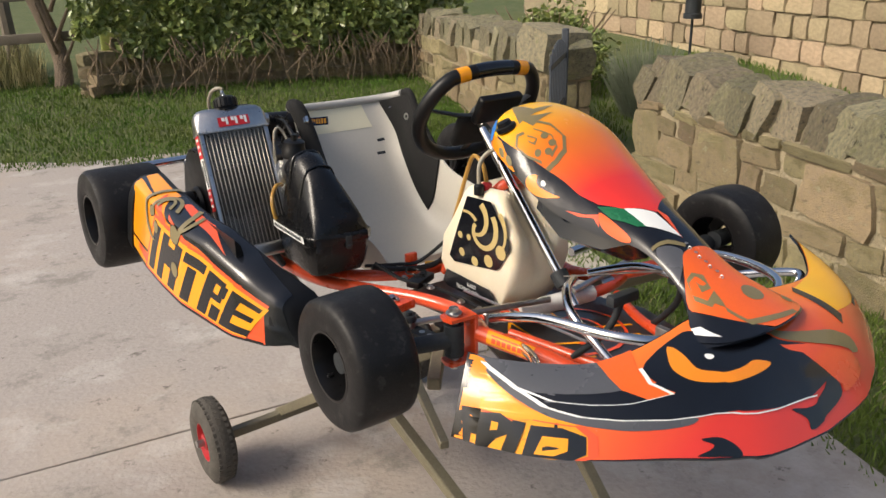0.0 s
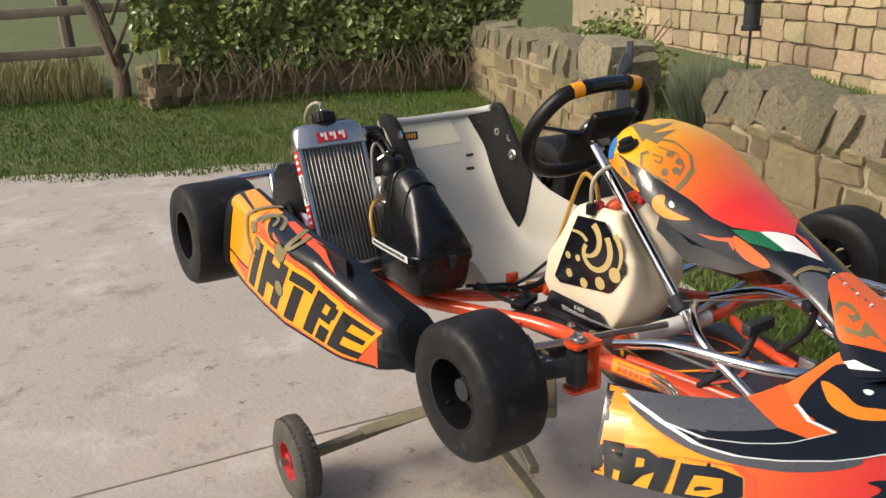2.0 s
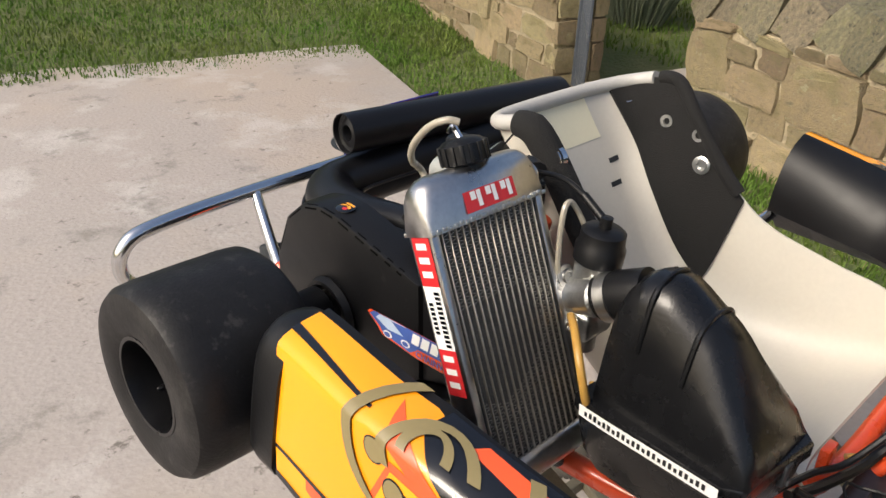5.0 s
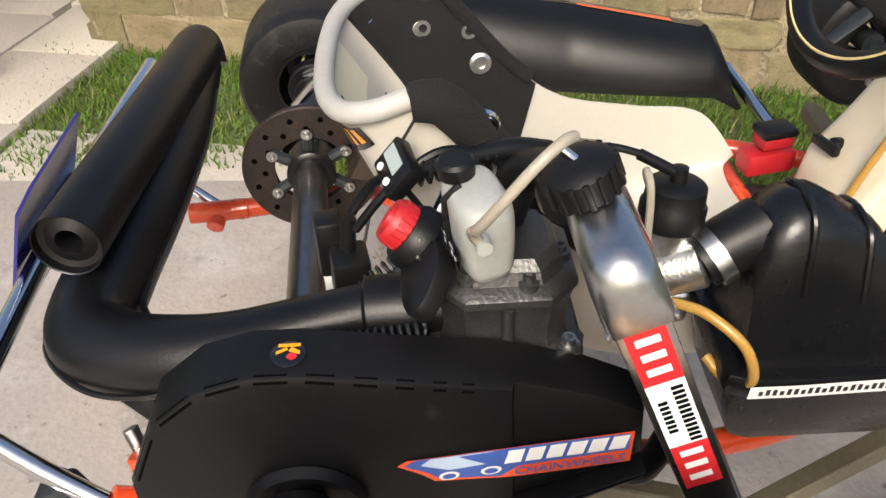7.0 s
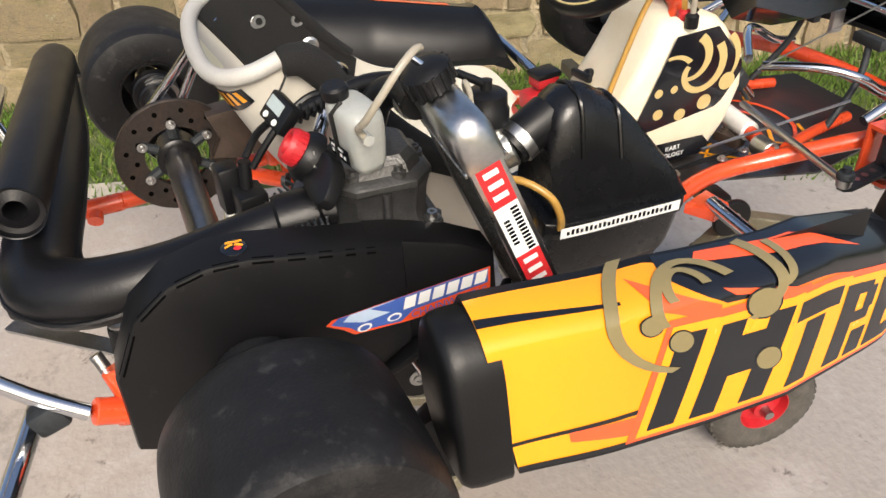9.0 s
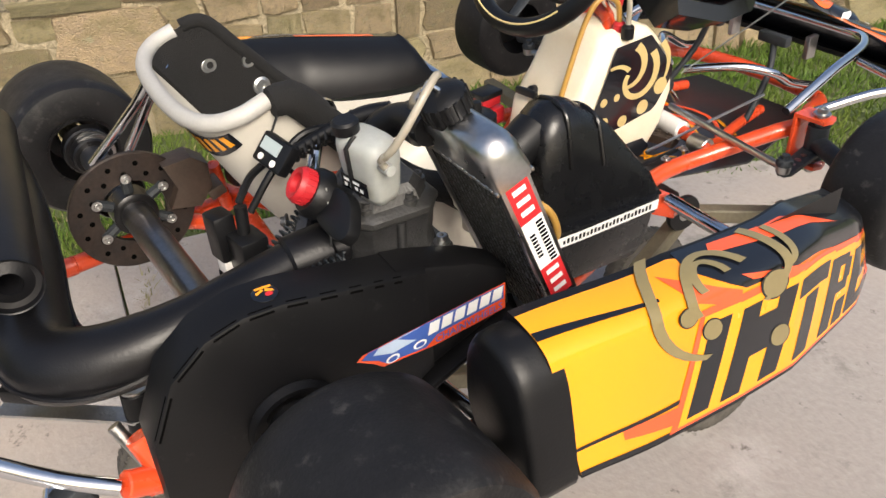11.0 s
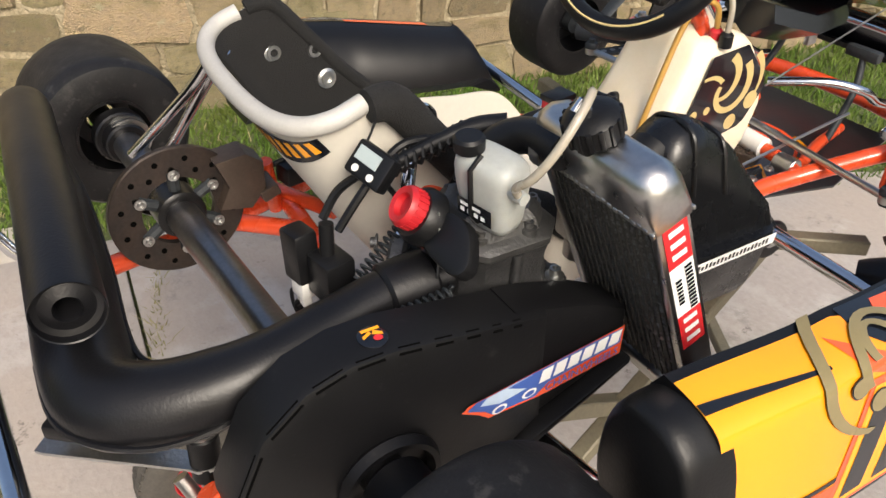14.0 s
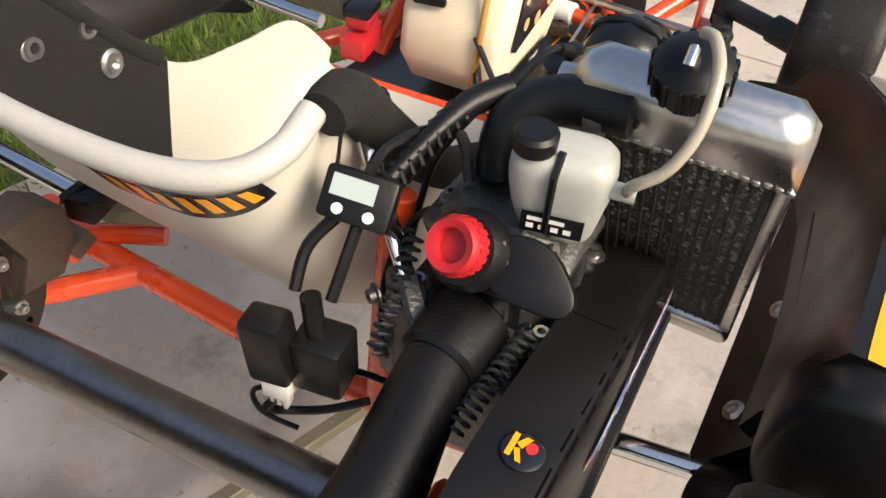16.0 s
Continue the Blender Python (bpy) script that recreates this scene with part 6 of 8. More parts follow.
tt = loft([[rm @ Vector((x, y, z)) for x, z in ((-hw + c, -RT / 2 - hd), (hw - c, -RT / 2 - hd), (hw, -RT / 2 - hd + c), (hw, -RT / 2 + hd - c), (hw - c, -RT / 2 + hd), (-hw + c, -RT / 2 + hd), (-hw, -RT / 2 + hd - c), (-hw, -RT / 2 - hd + c))]
           for y, hw, hd, c in ((RH - 0.004, RW / 2 + 0.003, RT / 2 + 0.004, 0.004), (RH + 0.004, RW / 2 + 0.003, RT / 2 + 0.004, 0.004), (RH + 0.034, RW / 2 + 0.001, RT / 2 + 0.004, 0.010), (RH + 0.046, RW / 2 - 0.003, RT / 2 + 0.001, 0.012), (RH + 0.053, RW / 2 - 0.010, RT / 2 - 0.005, 0.011), (RH + 0.056, RW / 2 - 0.020, RT / 2 - 0.011, 0.008))])
part("top_tank", tt, M["rad_alu"], radiator, sharp=50)
part("bottom_tank", box((RW + 0.004, 0.034, RT + 0.008), rm @ pose(0, -0.014, -RT / 2), 0.008, 3), M["rad_alu"], radiator)
for k in range(22):
    x = -RW / 2 + RW * k / 21
    for z in (0.004, -RT - 0.004):
        part("weld_bead", box((0.006, 0.005, 0.003), rm @ pose(x, RH - 0.002 + 0.001 * (k % 3), z), 0.001), M["alu"], radiator)
capm = rm @ pose(-0.002 * rx, RH + 0.050, -RT / 2 - 0.002, -90, 0, 0)
cb = lathe([(0.0, 0.036), (0.012, 0.036), (0.022, 0.033), (0.0275, 0.028), (0.0275, 0.008), (0.021, 0.004), (0.021, -0.004)], capm, 30, caps=False)
for k in range(16):
    a = 2 * math.pi * k / 16
    part("cap_rib", box((0.004, 0.005, 0.022), capm @ pose(0.0275 * math.cos(a), 0.0275 * math.sin(a), 0.018, 0, 0, math.degrees(a)), 0.001), M["plastic"], radiator)
part("filler_cap", cb, M["plastic"], radiator, "ribbed black filler cap")
part("cap_spigot", tube([capm @ Vector((0, 0, 0.034)), capm @ Vector((0.0, 0.008, 0.05)), capm @ Vector((0, 0.016, 0.044))], 0.004, 10), M["chrome"], radiator)
part("inlet_spigot", tube([rm @ Vector((-rx * 0.045, RH + 0.02, -RT / 2)), rm @ Vector((-rx * (RW / 2 + 0.012), RH + 0.018, -RT / 2 - 0.006))], 0.015, 16), M["rad_alu"], radiator)
SO = flat(rm @ Vector((rx * (RW / 2 + 0.0008), RH * 0.985, -RT + 0.004)), rm.to_3x3() @ Vector((0, 0, RT - 0.008)), rm.to_3x3() @ Vector((0, -RH * 0.64, 0)))
for v0 in (0.0, 0.70):
    printed("side_sticker", M["red"], radiator, SO, [rect(0.04, v0, 0.96, v0 + 0.30)], -0.0008, "red sticker with white bars")
    for k in range(3):
        printed("sticker_bar", M["white"], radiator, SO, [rect(0.22, v0 + 0.035 + 0.085 * k, 0.78, v0 + 0.075 + 0.085 * k)], -0.0014)
printed("side_sticker_white", M["white"], radiator, SO, [rect(0.04, 0.30, 0.96, 0.70)], -0.0008, "white sticker with black bars")
for u0, u1, v0, n in ((0.58, 0.86, 0.33, 12), (0.18, 0.40, 0.40, 7)):
    for k in range(n):
        printed("sticker_bar", M["gloss"], radiator, SO, [rect(u0, v0 + 0.03 * k, u1, v0 + 0.02 + 0.03 * k)], -0.002)
FO = flat(rm @ Vector((-rx * 0.042, RH + 0.006, 0.0055)), rm.to_3x3() @ Vector((rx * 0.078, 0, 0)), rm.to_3x3() @ Vector((0, 0.026, -0.003)))
printed("front_sticker", M["red"], radiator, FO, [rect(0, 0, 1, 1)], -0.0012, "red sticker with white bars")
printed("front_sticker_bars", M["white"], radiator, FO, [rect(0.08 + 0.30 * k, 0.15, 0.16 + 0.30 * k, 0.85) for k in range(3)] + [rect(0.18 + 0.30 * k, 0.5, 0.28 + 0.30 * k, 0.85) for k in range(3)], -0.002)
br = plate([(-0.012, -0.012), (0.012, -0.014), (0.02, 0.01), (0.005, 0.022), (-0.012, 0.014)], 0.012, basis(rm @ Vector((-rx * (RW / 2 + 0.01), RH * 0.62, -0.01)), RF, (1, 0, 0)), 0.003)
bolt(br, rm @ Vector((-rx * (RW / 2 + 0.01), RH * 0.62, 0.002)), RF, 0.009, 0.006)
part("radiator_bracket", br, M["steel"], radiator)
part("lower_hose", tube([rm @ Vector((-rx * 0.05, -0.01, -RT)), (0.40, 0.37, 0.135), (0.385, 0.33, 0.14), (0.36, 0.30, 0.16)], 0.014, 14, smooth=5), M["plastic"], radiator)
part("radiator_stay", rod((0.36, 0.42, 0.10), rm @ Vector((-rx * 0.03, -0.02, -RT / 2)), 0.009, 10), M["iron"], radiator)

# ---------------------------------------------------------------- carburettor and airbox
CB = Vector((0.300, 0.392, 0.30))
ct = lathe([(0.020, 0.0), (0.026, 0.01), (0.026, 0.068), (0.024, 0.07)], basis(CB, (-0.06, 0.05, 1)), 24)
box((0.055, 0.05, 0.04), pose(0.303, 0.392, 0.285), 0.008, 3, bm=ct)
rod((0.305, 0.36, 0.305), (0.318, 0.425, 0.335), 0.026, 24, ct, 0.003)
lathe([(0.012, 0), (0.020, 0.006), (0.02, 0.03), (0.014, 0.036)], basis((0.303, 0.39, 0.235), (0, 0, 1)), 18, ct)
for p in ((0.325, 0.375, 0.30), (0.33, 0.395, 0.285), (0.28, 0.41, 0.30)):
    bolt(ct, p, (1, 0.2, 0), 0.006, 0.008)
carb = part("carburettor", ct, M["alu"], kart, "aluminium carburettor with black cap")
part("carb_cap", lathe([(0.028, 0.064), (0.0305, 0.066), (0.0305, 0.084), (0.028, 0.088), (0.027, 0.104), (0.022, 0.108), (0.008, 0.109), (0.0075, 0.122), (0.0, 0.123)], basis(CB, (-0.06, 0.05, 1)), 28, caps=False), M["plastic"], carb)
part("inlet_rubber", tube([(0.318, 0.422, 0.333), (0.314, 0.445, 0.347), (0.308, 0.478, 0.362)], [0.027, 0.029, 0.031], 24), M["plastic"], carb)
part("inlet_clamp", rod((0.3185, 0.428, 0.336), (0.316, 0.440, 0.343), 0.0295, 26), M["steel"], carb)
part("vent_hose", tube([(0.295, 0.38, 0.385), (0.305, 0.365, 0.42), (0.318, 0.36, 0.435), (0.33, 0.362, 0.42), (0.333, 0.365, 0.36), (0.33, 0.37, 0.30)], 0.0036, 8, smooth=6), M["clear_hose"], carb, "clear vent hose")
part("fuel_hose", tube([(0.335, 0.395, 0.30), (0.36, 0.42, 0.305), (0.385, 0.45, 0.285), (0.385, 0.465, 0.24), (0.36, 0.455, 0.215), (0.335, 0.44, 0.225)], 0.0052, 10, smooth=6), M["hose"], carb, "amber fuel hose")
abx = loft([[Vector((x, y, z)) for x, y in ((0.245, 0.455), (0.375, 0.45), (0.384, 0.47), (0.392, 0.63), (0.38, 0.648), (0.255, 0.662), (0.238, 0.645), (0.235, 0.47))] for z in (0.237,)] +
           [[Vector((lerp(0.312, x, k), lerp(0.555, y, k), z)) for x, y in ((0.245, 0.455), (0.375, 0.45), (0.384, 0.47), (0.392, 0.63), (0.38, 0.648), (0.255, 0.662), (0.238, 0.645), (0.235, 0.47))] for z, k in ((0.222, 1.0), (0.192, 0.97), (0.157, 0.9), (0.140, 0.82))])
airbox = part("airbox", abx, M["airbox"], kart, "black plastic airbox with clipped lid")
part("lid_flange", loft([[Vector((lerp(0.312, x, k), lerp(0.555, y, k), z)) for x, y in ((0.245, 0.455), (0.375, 0.45), (0.384, 0.47), (0.392, 0.63), (0.38, 0.648), (0.255, 0.662), (0.238, 0.645), (0.235, 0.47))] for z, k in ((0.217, 1.03), (0.219, 1.045), (0.236, 1.045), (0.240, 1.02))]), M["airbox"], airbox)
dome = []
for t in [k / 14 for k in range(15)]:
    y = lerp(0.462, 0.655, t)
    top = curve(t, [0, 0.12, 0.3, 0.6, 0.9, 1.0], [0.372, 0.402, 0.404, 0.366, 0.285, 0.245])
    wl, wh = lerp(0.058, 0.072, t), curve(t, [0, 0.1, 0.5, 1], [0.034, 0.040, 0.038, 0.06])
    cx = lerp(0.31, 0.313, t)
    dome.append([Vector((cx + wl, y, 0.236)), Vector((cx + lerp(wl, wh, 0.5), y, lerp(0.236, top, 0.5))), Vector((cx + wh, y, lerp(0.236, top, 0.82))), Vector((cx + wh * 0.72, y, lerp(0.236, top, 0.95))), Vector((cx, y, top)),
                 Vector((cx - wh * 0.72, y, lerp(0.236, top, 0.95))), Vector((cx - wh, y, lerp(0.236, top, 0.82))), Vector((cx - lerp(wl, wh, 0.5), y, lerp(0.236, top, 0.5))), Vector((cx - wl, y, 0.236))])
part("airbox_lid", loft(dome), M["airbox"], airbox, sharp=60)
for j in (3, 7):
    part("lid_rib", tube([dome[j][k] for k in range(1, 8)], 0.0035, 8, smooth=3), M["airbox"], airbox)
for x, y in ((0.30, 0.66), (0.37, 0.65), (0.250, 0.60)):
    cl = box((0.016, 0.008, 0.030), pose(x, y, 0.219), 0.002)
    bolt(cl, (x, y + 0.004, 0.209), (0, 1, 0), 0.004, 0.003)
    part("lid_clip", cl, M["iron"], airbox)
AS = flat((0.3865, 0.462, 0.222), (0.008, 0.172, 0.004), (0.001, 0, 0.017))
printed("airbox_sticker", M["white"], airbox, AS, [rect(0, 0, 1, 1)], 0.0045, "white strip with black bars")
for k in range(24):
    printed("airbox_bar", M["gloss"], airbox, AS, [rect(0.05 + 0.037 * k, 0.28, 0.05 + 0.037 * k + 0.022, 0.28 + (0.5 if k % 3 else 0.36))], 0.0052)

# ---------------------------------------------------------------- chain guard, exhaust
GF = [(-0.106, 0.10), (-0.104, 0.212), (-0.070, 0.288), (-0.026, 0.325), (0.018, 0.338), (0.062, 0.3375), (0.236, 0.308), (0.241, 0.16), (0.15, 0.095), (-0.03, 0.07)]
side_ = lambda x: Matrix(((0, 0, 1, x), (1, 0, 0, 0), (0, 1, 0, 0), (0, 0, 0, 1)))
guard = part("chain_guard", plate(GF, 0.058, side_(0.385), 0.011), M["guard"], kart, "black plastic chain guard with slots and a blue sticker", sharp=30)
part("guard_front", plate([(0.20, 0.316), (0.235, 0.309), (0.305, 0.287), (0.352, 0.262), (0.356, 0.205), (0.30, 0.178), (0.20, 0.14)], 0.049, side_(0.385), 0.007), M["guard"], guard, sharp=30)
part("guard_lip", plate([(0.10, 0.083), (0.30, 0.173), (0.356, 0.20), (0.354, 0.193), (0.30, 0.164), (0.11, 0.07)], 0.066, side_(0.385), 0.003), M["guard"], guard, sharp=30)
# the slots aren't cut: black plates on the bevel paint the shade inside them
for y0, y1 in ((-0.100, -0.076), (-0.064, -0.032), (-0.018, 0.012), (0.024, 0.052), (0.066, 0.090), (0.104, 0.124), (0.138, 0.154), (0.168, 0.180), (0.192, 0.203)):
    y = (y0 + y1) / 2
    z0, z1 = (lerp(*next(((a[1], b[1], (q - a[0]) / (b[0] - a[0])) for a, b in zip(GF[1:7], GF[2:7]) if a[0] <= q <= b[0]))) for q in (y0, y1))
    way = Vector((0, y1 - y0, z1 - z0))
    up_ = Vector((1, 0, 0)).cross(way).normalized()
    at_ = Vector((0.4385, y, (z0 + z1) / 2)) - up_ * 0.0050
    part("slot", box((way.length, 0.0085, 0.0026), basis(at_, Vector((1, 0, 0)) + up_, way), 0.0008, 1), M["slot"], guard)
GS = flat((0.4435, 0.133, 0.186), (0, 0.208, 0.024), (0, 0, 0.041))
printed("guard_sticker", M["redor"], guard, GS, [[(0.0, 0.86), (0.10, 1.22), (0.20, 1.42), (0.36, 1.30), (0.46, 1.14), (1.0, 1.04), (1.0, 0.02), (0.60, -0.02), (0.46, 0.02), (0.34, 0.10), (0.16, 0.20), (0.10, 0.50)]], 0.0012, "red and blue logo sticker")
printed("guard_sticker_blue", M["blue"], guard, GS, [[(0.03, 0.84), (0.12, 1.16), (0.20, 1.33), (0.35, 1.22), (0.45, 1.06), (0.985, 0.96), (0.985, 0.44), (0.52, 0.38), (0.44, 0.10), (0.34, 0.18), (0.18, 0.28), (0.13, 0.54)]], 0.0018)
printed("guard_sticker_pale", M["pale_blue"], guard, GS, [[(0.10, 0.82), (0.19, 1.22), (0.36, 1.12), (0.41, 0.98), (0.26, 0.96), (0.33, 0.74), (0.38, 0.60), (0.22, 0.56)]], 0.0024)
for k in range(6):
    printed("sticker_bar", M["white"], guard, GS, [slant(0.455 + 0.088 * k, 0.525 + 0.088 * k, 0.52, 0.94, 0.018)], 0.0024)
for u in (0.22, 0.40):
    printed("guard_sticker_ring", M["white"], guard, GS, [ellipse(u, 0.36, 0.045, 0.14)], 0.0024)
    printed("guard_sticker_ring_in", M["blue"], guard, GS, [ellipse(u, 0.36, 0.03, 0.09)], 0.003)
word("CHAINWHEELS", 0.0145, Vector((0.446, 0.133, 0.186)) + 0.50 * Vector((0, 0.208, 0.024)) + 0.10 * Vector((0, 0, 0.041)), (0, 0.208, 0.024), (0, 0, 1), M["blue"], guard)
part("guard_eye", lathe([(0.03, 0.0), (0.052, 0.0), (0.056, 0.006), (0.052, 0.016), (0.046, 0.016), (0.042, 0.004)], basis((0.442, 0.05, 0.178), (1, 0, 0)), 36, caps=False), M["guard"], guard)
kgm = basis((0.417, 0.051, 0.3385), (0.03, 0.0, 1), (0, 1, 0))
part("round_badge", lathe([(0.0, 0.002), (0.0125, 0.002), (0.0145, 0.001), (0.0148, 0.0)], kgm, 28, caps=False), M["gloss"], guard, "round black badge with yellow and red marks")
KB = lambda u, v: kgm @ Vector(((u - 0.5) * 0.028, (v - 0.5) * 0.028, 0.002))
printed("badge_print", M["yellow"], guard, KB, [rect(0.2, 0.72, 0.85, 0.86), [(0.5, 0.55), (0.85, 0.4), (0.85, 0.55), (0.6, 0.72)], [(0.5, 0.6), (0.15, 0.42), (0.15, 0.56), (0.45, 0.72)]], 0.0006)
printed("badge_print", M["red"], guard, KB, [ellipse(0.62, 0.34, 0.16, 0.14)], 0.0006)
part("chain_rail", tube([(0.40, 0.33, 0.14), (0.41, 0.2, 0.10), (0.40, 0.05, 0.08)], 0.006, 8), M["iron"], guard)

exh = part("exhaust_pipe", tube([(0.325, 0.185, 0.302), (0.320, 0.13, 0.298), (0.328, 0.06, 0.288), (0.336, -0.01, 0.275), (0.332, -0.07, 0.262), (0.314, -0.13, 0.252), (0.276, -0.172, 0.247), (0.20, -0.176, 0.25), (0.08, -0.166, 0.258), (-0.08, -0.158, 0.268), (-0.20, -0.155, 0.28), (-0.27, -0.152, 0.29)],
           [0.027, 0.028, 0.030, 0.034, 0.040, 0.043, 0.046, 0.047, 0.047, 0.045, 0.037, 0.030], 24, smooth=6), M["exhaust"], kart, "black enamelled exhaust chamber")
part("seam", tube([(0.355, -0.03, 0.262), (0.37, -0.09, 0.250), (0.352, -0.16, 0.243), (0.29, -0.216, 0.243), (0.20, -0.221, 0.25)], 0.0035, 6, smooth=6), M["exhaust"], exh)
part("seam", tube([(0.29, -0.04, 0.27), (0.280, -0.095, 0.258), (0.252, -0.124, 0.255), (0.2, -0.130, 0.255), (0.08, -0.120, 0.260), (-0.08, -0.114, 0.268), (-0.20, -0.120, 0.28)], 0.0035, 6, smooth=6), M["exhaust"], exh)
part("joint_sleeve", rod((0.324, 0.165, 0.302), (0.322, 0.11, 0.296), 0.0345, 24, bevel=0.004), M["exhaust"], exh)
sil = lathe([(0.0115, 0.06), (0.0125, 0.006), (0.014, 0.003), (0.026, 0.008), (0.0322, 0.006), (0.0332, -0.003), (0.0345, -0.004), (0.0352, 0.0), (0.0352, 0.50), (0.032, 0.525), (0.0, 0.53)], basis((0.249, -0.178, 0.340), (-0.52, 0.030, -0.022)), 36, caps=False)
part("silencer", sil, M["exhaust"], exh, "black cylindrical silencer")
part("silencer_bore", lathe([(0.0, 0.055), (0.0122, 0.055)], basis((0.249, -0.178, 0.340), (-0.52, 0.030, -0.022)), 18, caps=False), M["iron"], exh)
part("silencer_neck", tube([(-0.24, -0.15, 0.32), (-0.285, -0.146, 0.31), (-0.275, -0.142, 0.285)], 0.027, 14, smooth=4), M["exhaust"], exh)
a, b = Vector((0.215, -0.236, 0.158)), Vector((0.327, -0.103, 0.168))
xb = plate([(-0.012, 0.0), (-0.010, -0.008), (0.010, -0.008), (0.012, 0.0), (0.012, 0.165), (0.014, 0.175), (0.008, 0.190), (-0.008, 0.190), (-0.014, 0.175), (-0.012, 0.165)], 0.004, basis(a, (b - a).cross(Vector((b.y - a.y, a.x - b.x, 0))), Vector((b.y - a.y, a.x - b.x, 0)).normalized() * -1))
part("exhaust_bracket", xb, M["alu"], exh, "flat bright aluminium exhaust bracket")
part("bracket_foot", box((0.07, 0.03, 0.02), pose(0.238, -0.200, 0.186, 0, 0, 50), 0.004), M["exhaust"], exh)
part("rubber_mount", rod((0.328, -0.100, 0.145), (0.321, -0.097, 0.200), 0.0165, 18, bevel=0.002), M["plastic"], exh)
part("mount_washer", rod((0.3212, -0.0971, 0.2005), (0.3208, -0.0969, 0.2035), 0.0150, 18), M["steel"], exh)
part("bracket_post", rod((0.38, -0.11, 0.14), (0.355, -0.13, 0.19), 0.008, 10), M["steel"], exh)
part("bracket_post", rod((0.19, -0.155, 0.18), (0.19, -0.155, 0.215), 0.006, 10), M["steel"], exh)
part("bearing_plate", box((0.008, 0.10, 0.10), pose(0.335, 0.01, 0.135), 0.004), M["alu"], kart, "silver bearing bracket")
part("sprocket_carrier", rod((0.352, 0.038, AX + 0.02), (0.372, 0.04, AX + 0.02), 0.048, 28, bevel=0.003), M["orange"], axle)
part("sprocket", rod((0.41, 0.042, AX + 0.021), (0.416, 0.042, AX + 0.021), 0.075, 40), M["steel"], axle)
# brake master cylinder by the left rail and the loose tools on the left pod
mc = box((0.04, 0.08, 0.035), pose(-0.13, 0.70, 0.155, 0, 0, 8), 0.005)
box((0.036, 0.05, 0.022), pose(-0.13, 0.705, 0.19, 0, 0, 8), 0.004, bm=mc)
part("master_cylinder", mc, M["red_plastic"], kart, "red brake master cylinder with black cap")
part("cylinder_cap", box((0.042, 0.055, 0.012), pose(-0.13, 0.705, 0.204, 0, 0, 8), 0.003), M["plastic"], kart)


# ---------------------------------------------------------------- trolley under the kart
trolley = thing("kart_trolley", (0.05, 0.55, GROUND), "dull olive steel kart trolley with red-rimmed pneumatic wheels", "trolley")


def trolley_wheel(x, y, turn):
    R = 0.128
    m = basis((x, y, GROUND + R), (math.cos(turn), math.sin(turn), 0))
    t = lathe([(0.058, -0.03), (0.075, -0.037), (0.10, -0.038), (0.12, -0.028), (R, -0.012), (R, 0.012), (0.12, 0.028), (0.10, 0.038), (0.075, 0.037), (0.058, 0.03)], m, 44, caps=False)
    wheel = part("wheel", lathe([(0.0, -0.028), (0.024, -0.028), (0.026, -0.012), (0.05, -0.010), (0.056, -0.030), (0.063, -0.030), (0.060, 0.0), (0.063, 0.030), (0.056, 0.030), (0.05, 0.010), (0.026, 0.012), (0.024, 0.028), (0.0, 0.028)], m, 32, caps=False), M["red_plastic"], trolley, "red wheel rim")
    part("tyre", t, M["wall_rubber"], wheel, "worn ribbed pneumatic tyre")
    tr = bmesh.new()
    for k in range(40):
        a = 2 * math.pi * k / 40
        for h, o in ((-0.019, 0), (0.0, 0.5), (0.019, 0)):
            b = a + o * 2 * math.pi / 40
            box((0.006, 0.011, 0.013), m @ pose((R - 0.002 - abs(h) * 0.16) * math.cos(b), (R - 0.002 - abs(h) * 0.16) * math.sin(b), h, 0, 0, math.degrees(b)), bm=tr)
    part("tread", tr, M["wall_rubber"], wheel)
    part("hub", rod(m @ Vector((0, 0, -0.05)), m @ Vector((0, 0, 0.05)), 0.011, 14), M["steel"], wheel)


trolley_wheel(0.525, 0.150, 0.0)
trolley_wheel(-0.265, -0.03, 0.0)
trolley_wheel(0.205, 1.095, -0.12)
trolley_wheel(-0.22, 1.28, 0.0)


def bar(a, b, w=0.03, name="bar"):
    a, b = Vector(a), Vector(b)
    m = basis((a + b) / 2, b - a)
    return part(name, box((w, w, (b - a).length), m, 0.003, 1), M["olive_steel"], trolley)


AZ = GROUND + 0.128
bar((0.48, 0.15, AZ), (0.02, 0.12, AZ), 0.028, "axle_bar")
bar((-0.225, -0.022, AZ), (-0.02, 0.57, AZ), 0.028, "axle_bar")
bar((0.03, 0.12, AZ), (-0.20, 0.12, AZ), 0.026, "axle_bar")
bar((0.165, 1.095, AZ), (-0.18, 1.28, AZ), 0.028, "axle_bar")
bar((0.30, 0.12, AZ), (0.21, 0.90, 0.015), 0.03, "leg")
bar((-0.30, 0.30, 0.015), (-0.18, 1.10, AZ), 0.03, "leg")
bar((0.30, 0.26, 0.015), (0.13, 1.09, AZ), 0.03, "leg")
bar((0.222, 0.888, 0.050), (-0.475, 0.93, 0.050), 0.03, "top_bar")
bar((0.384, 0.256, 0.050), (0.26, 0.262, 0.050), 0.03, "top_bar")
for x, y in ((0.175, 0.892), (-0.22, 0.922), (0.262, 0.26), (-0.30, 0.92)):
    part("support_pad", box((0.05, 0.035, 0.028), pose(x, y, 0.058), 0.006), M["plastic"], trolley)
bar((0.20, 0.905, 0.028), (0.31, 1.05, 0.030), 0.028, "top_bar")
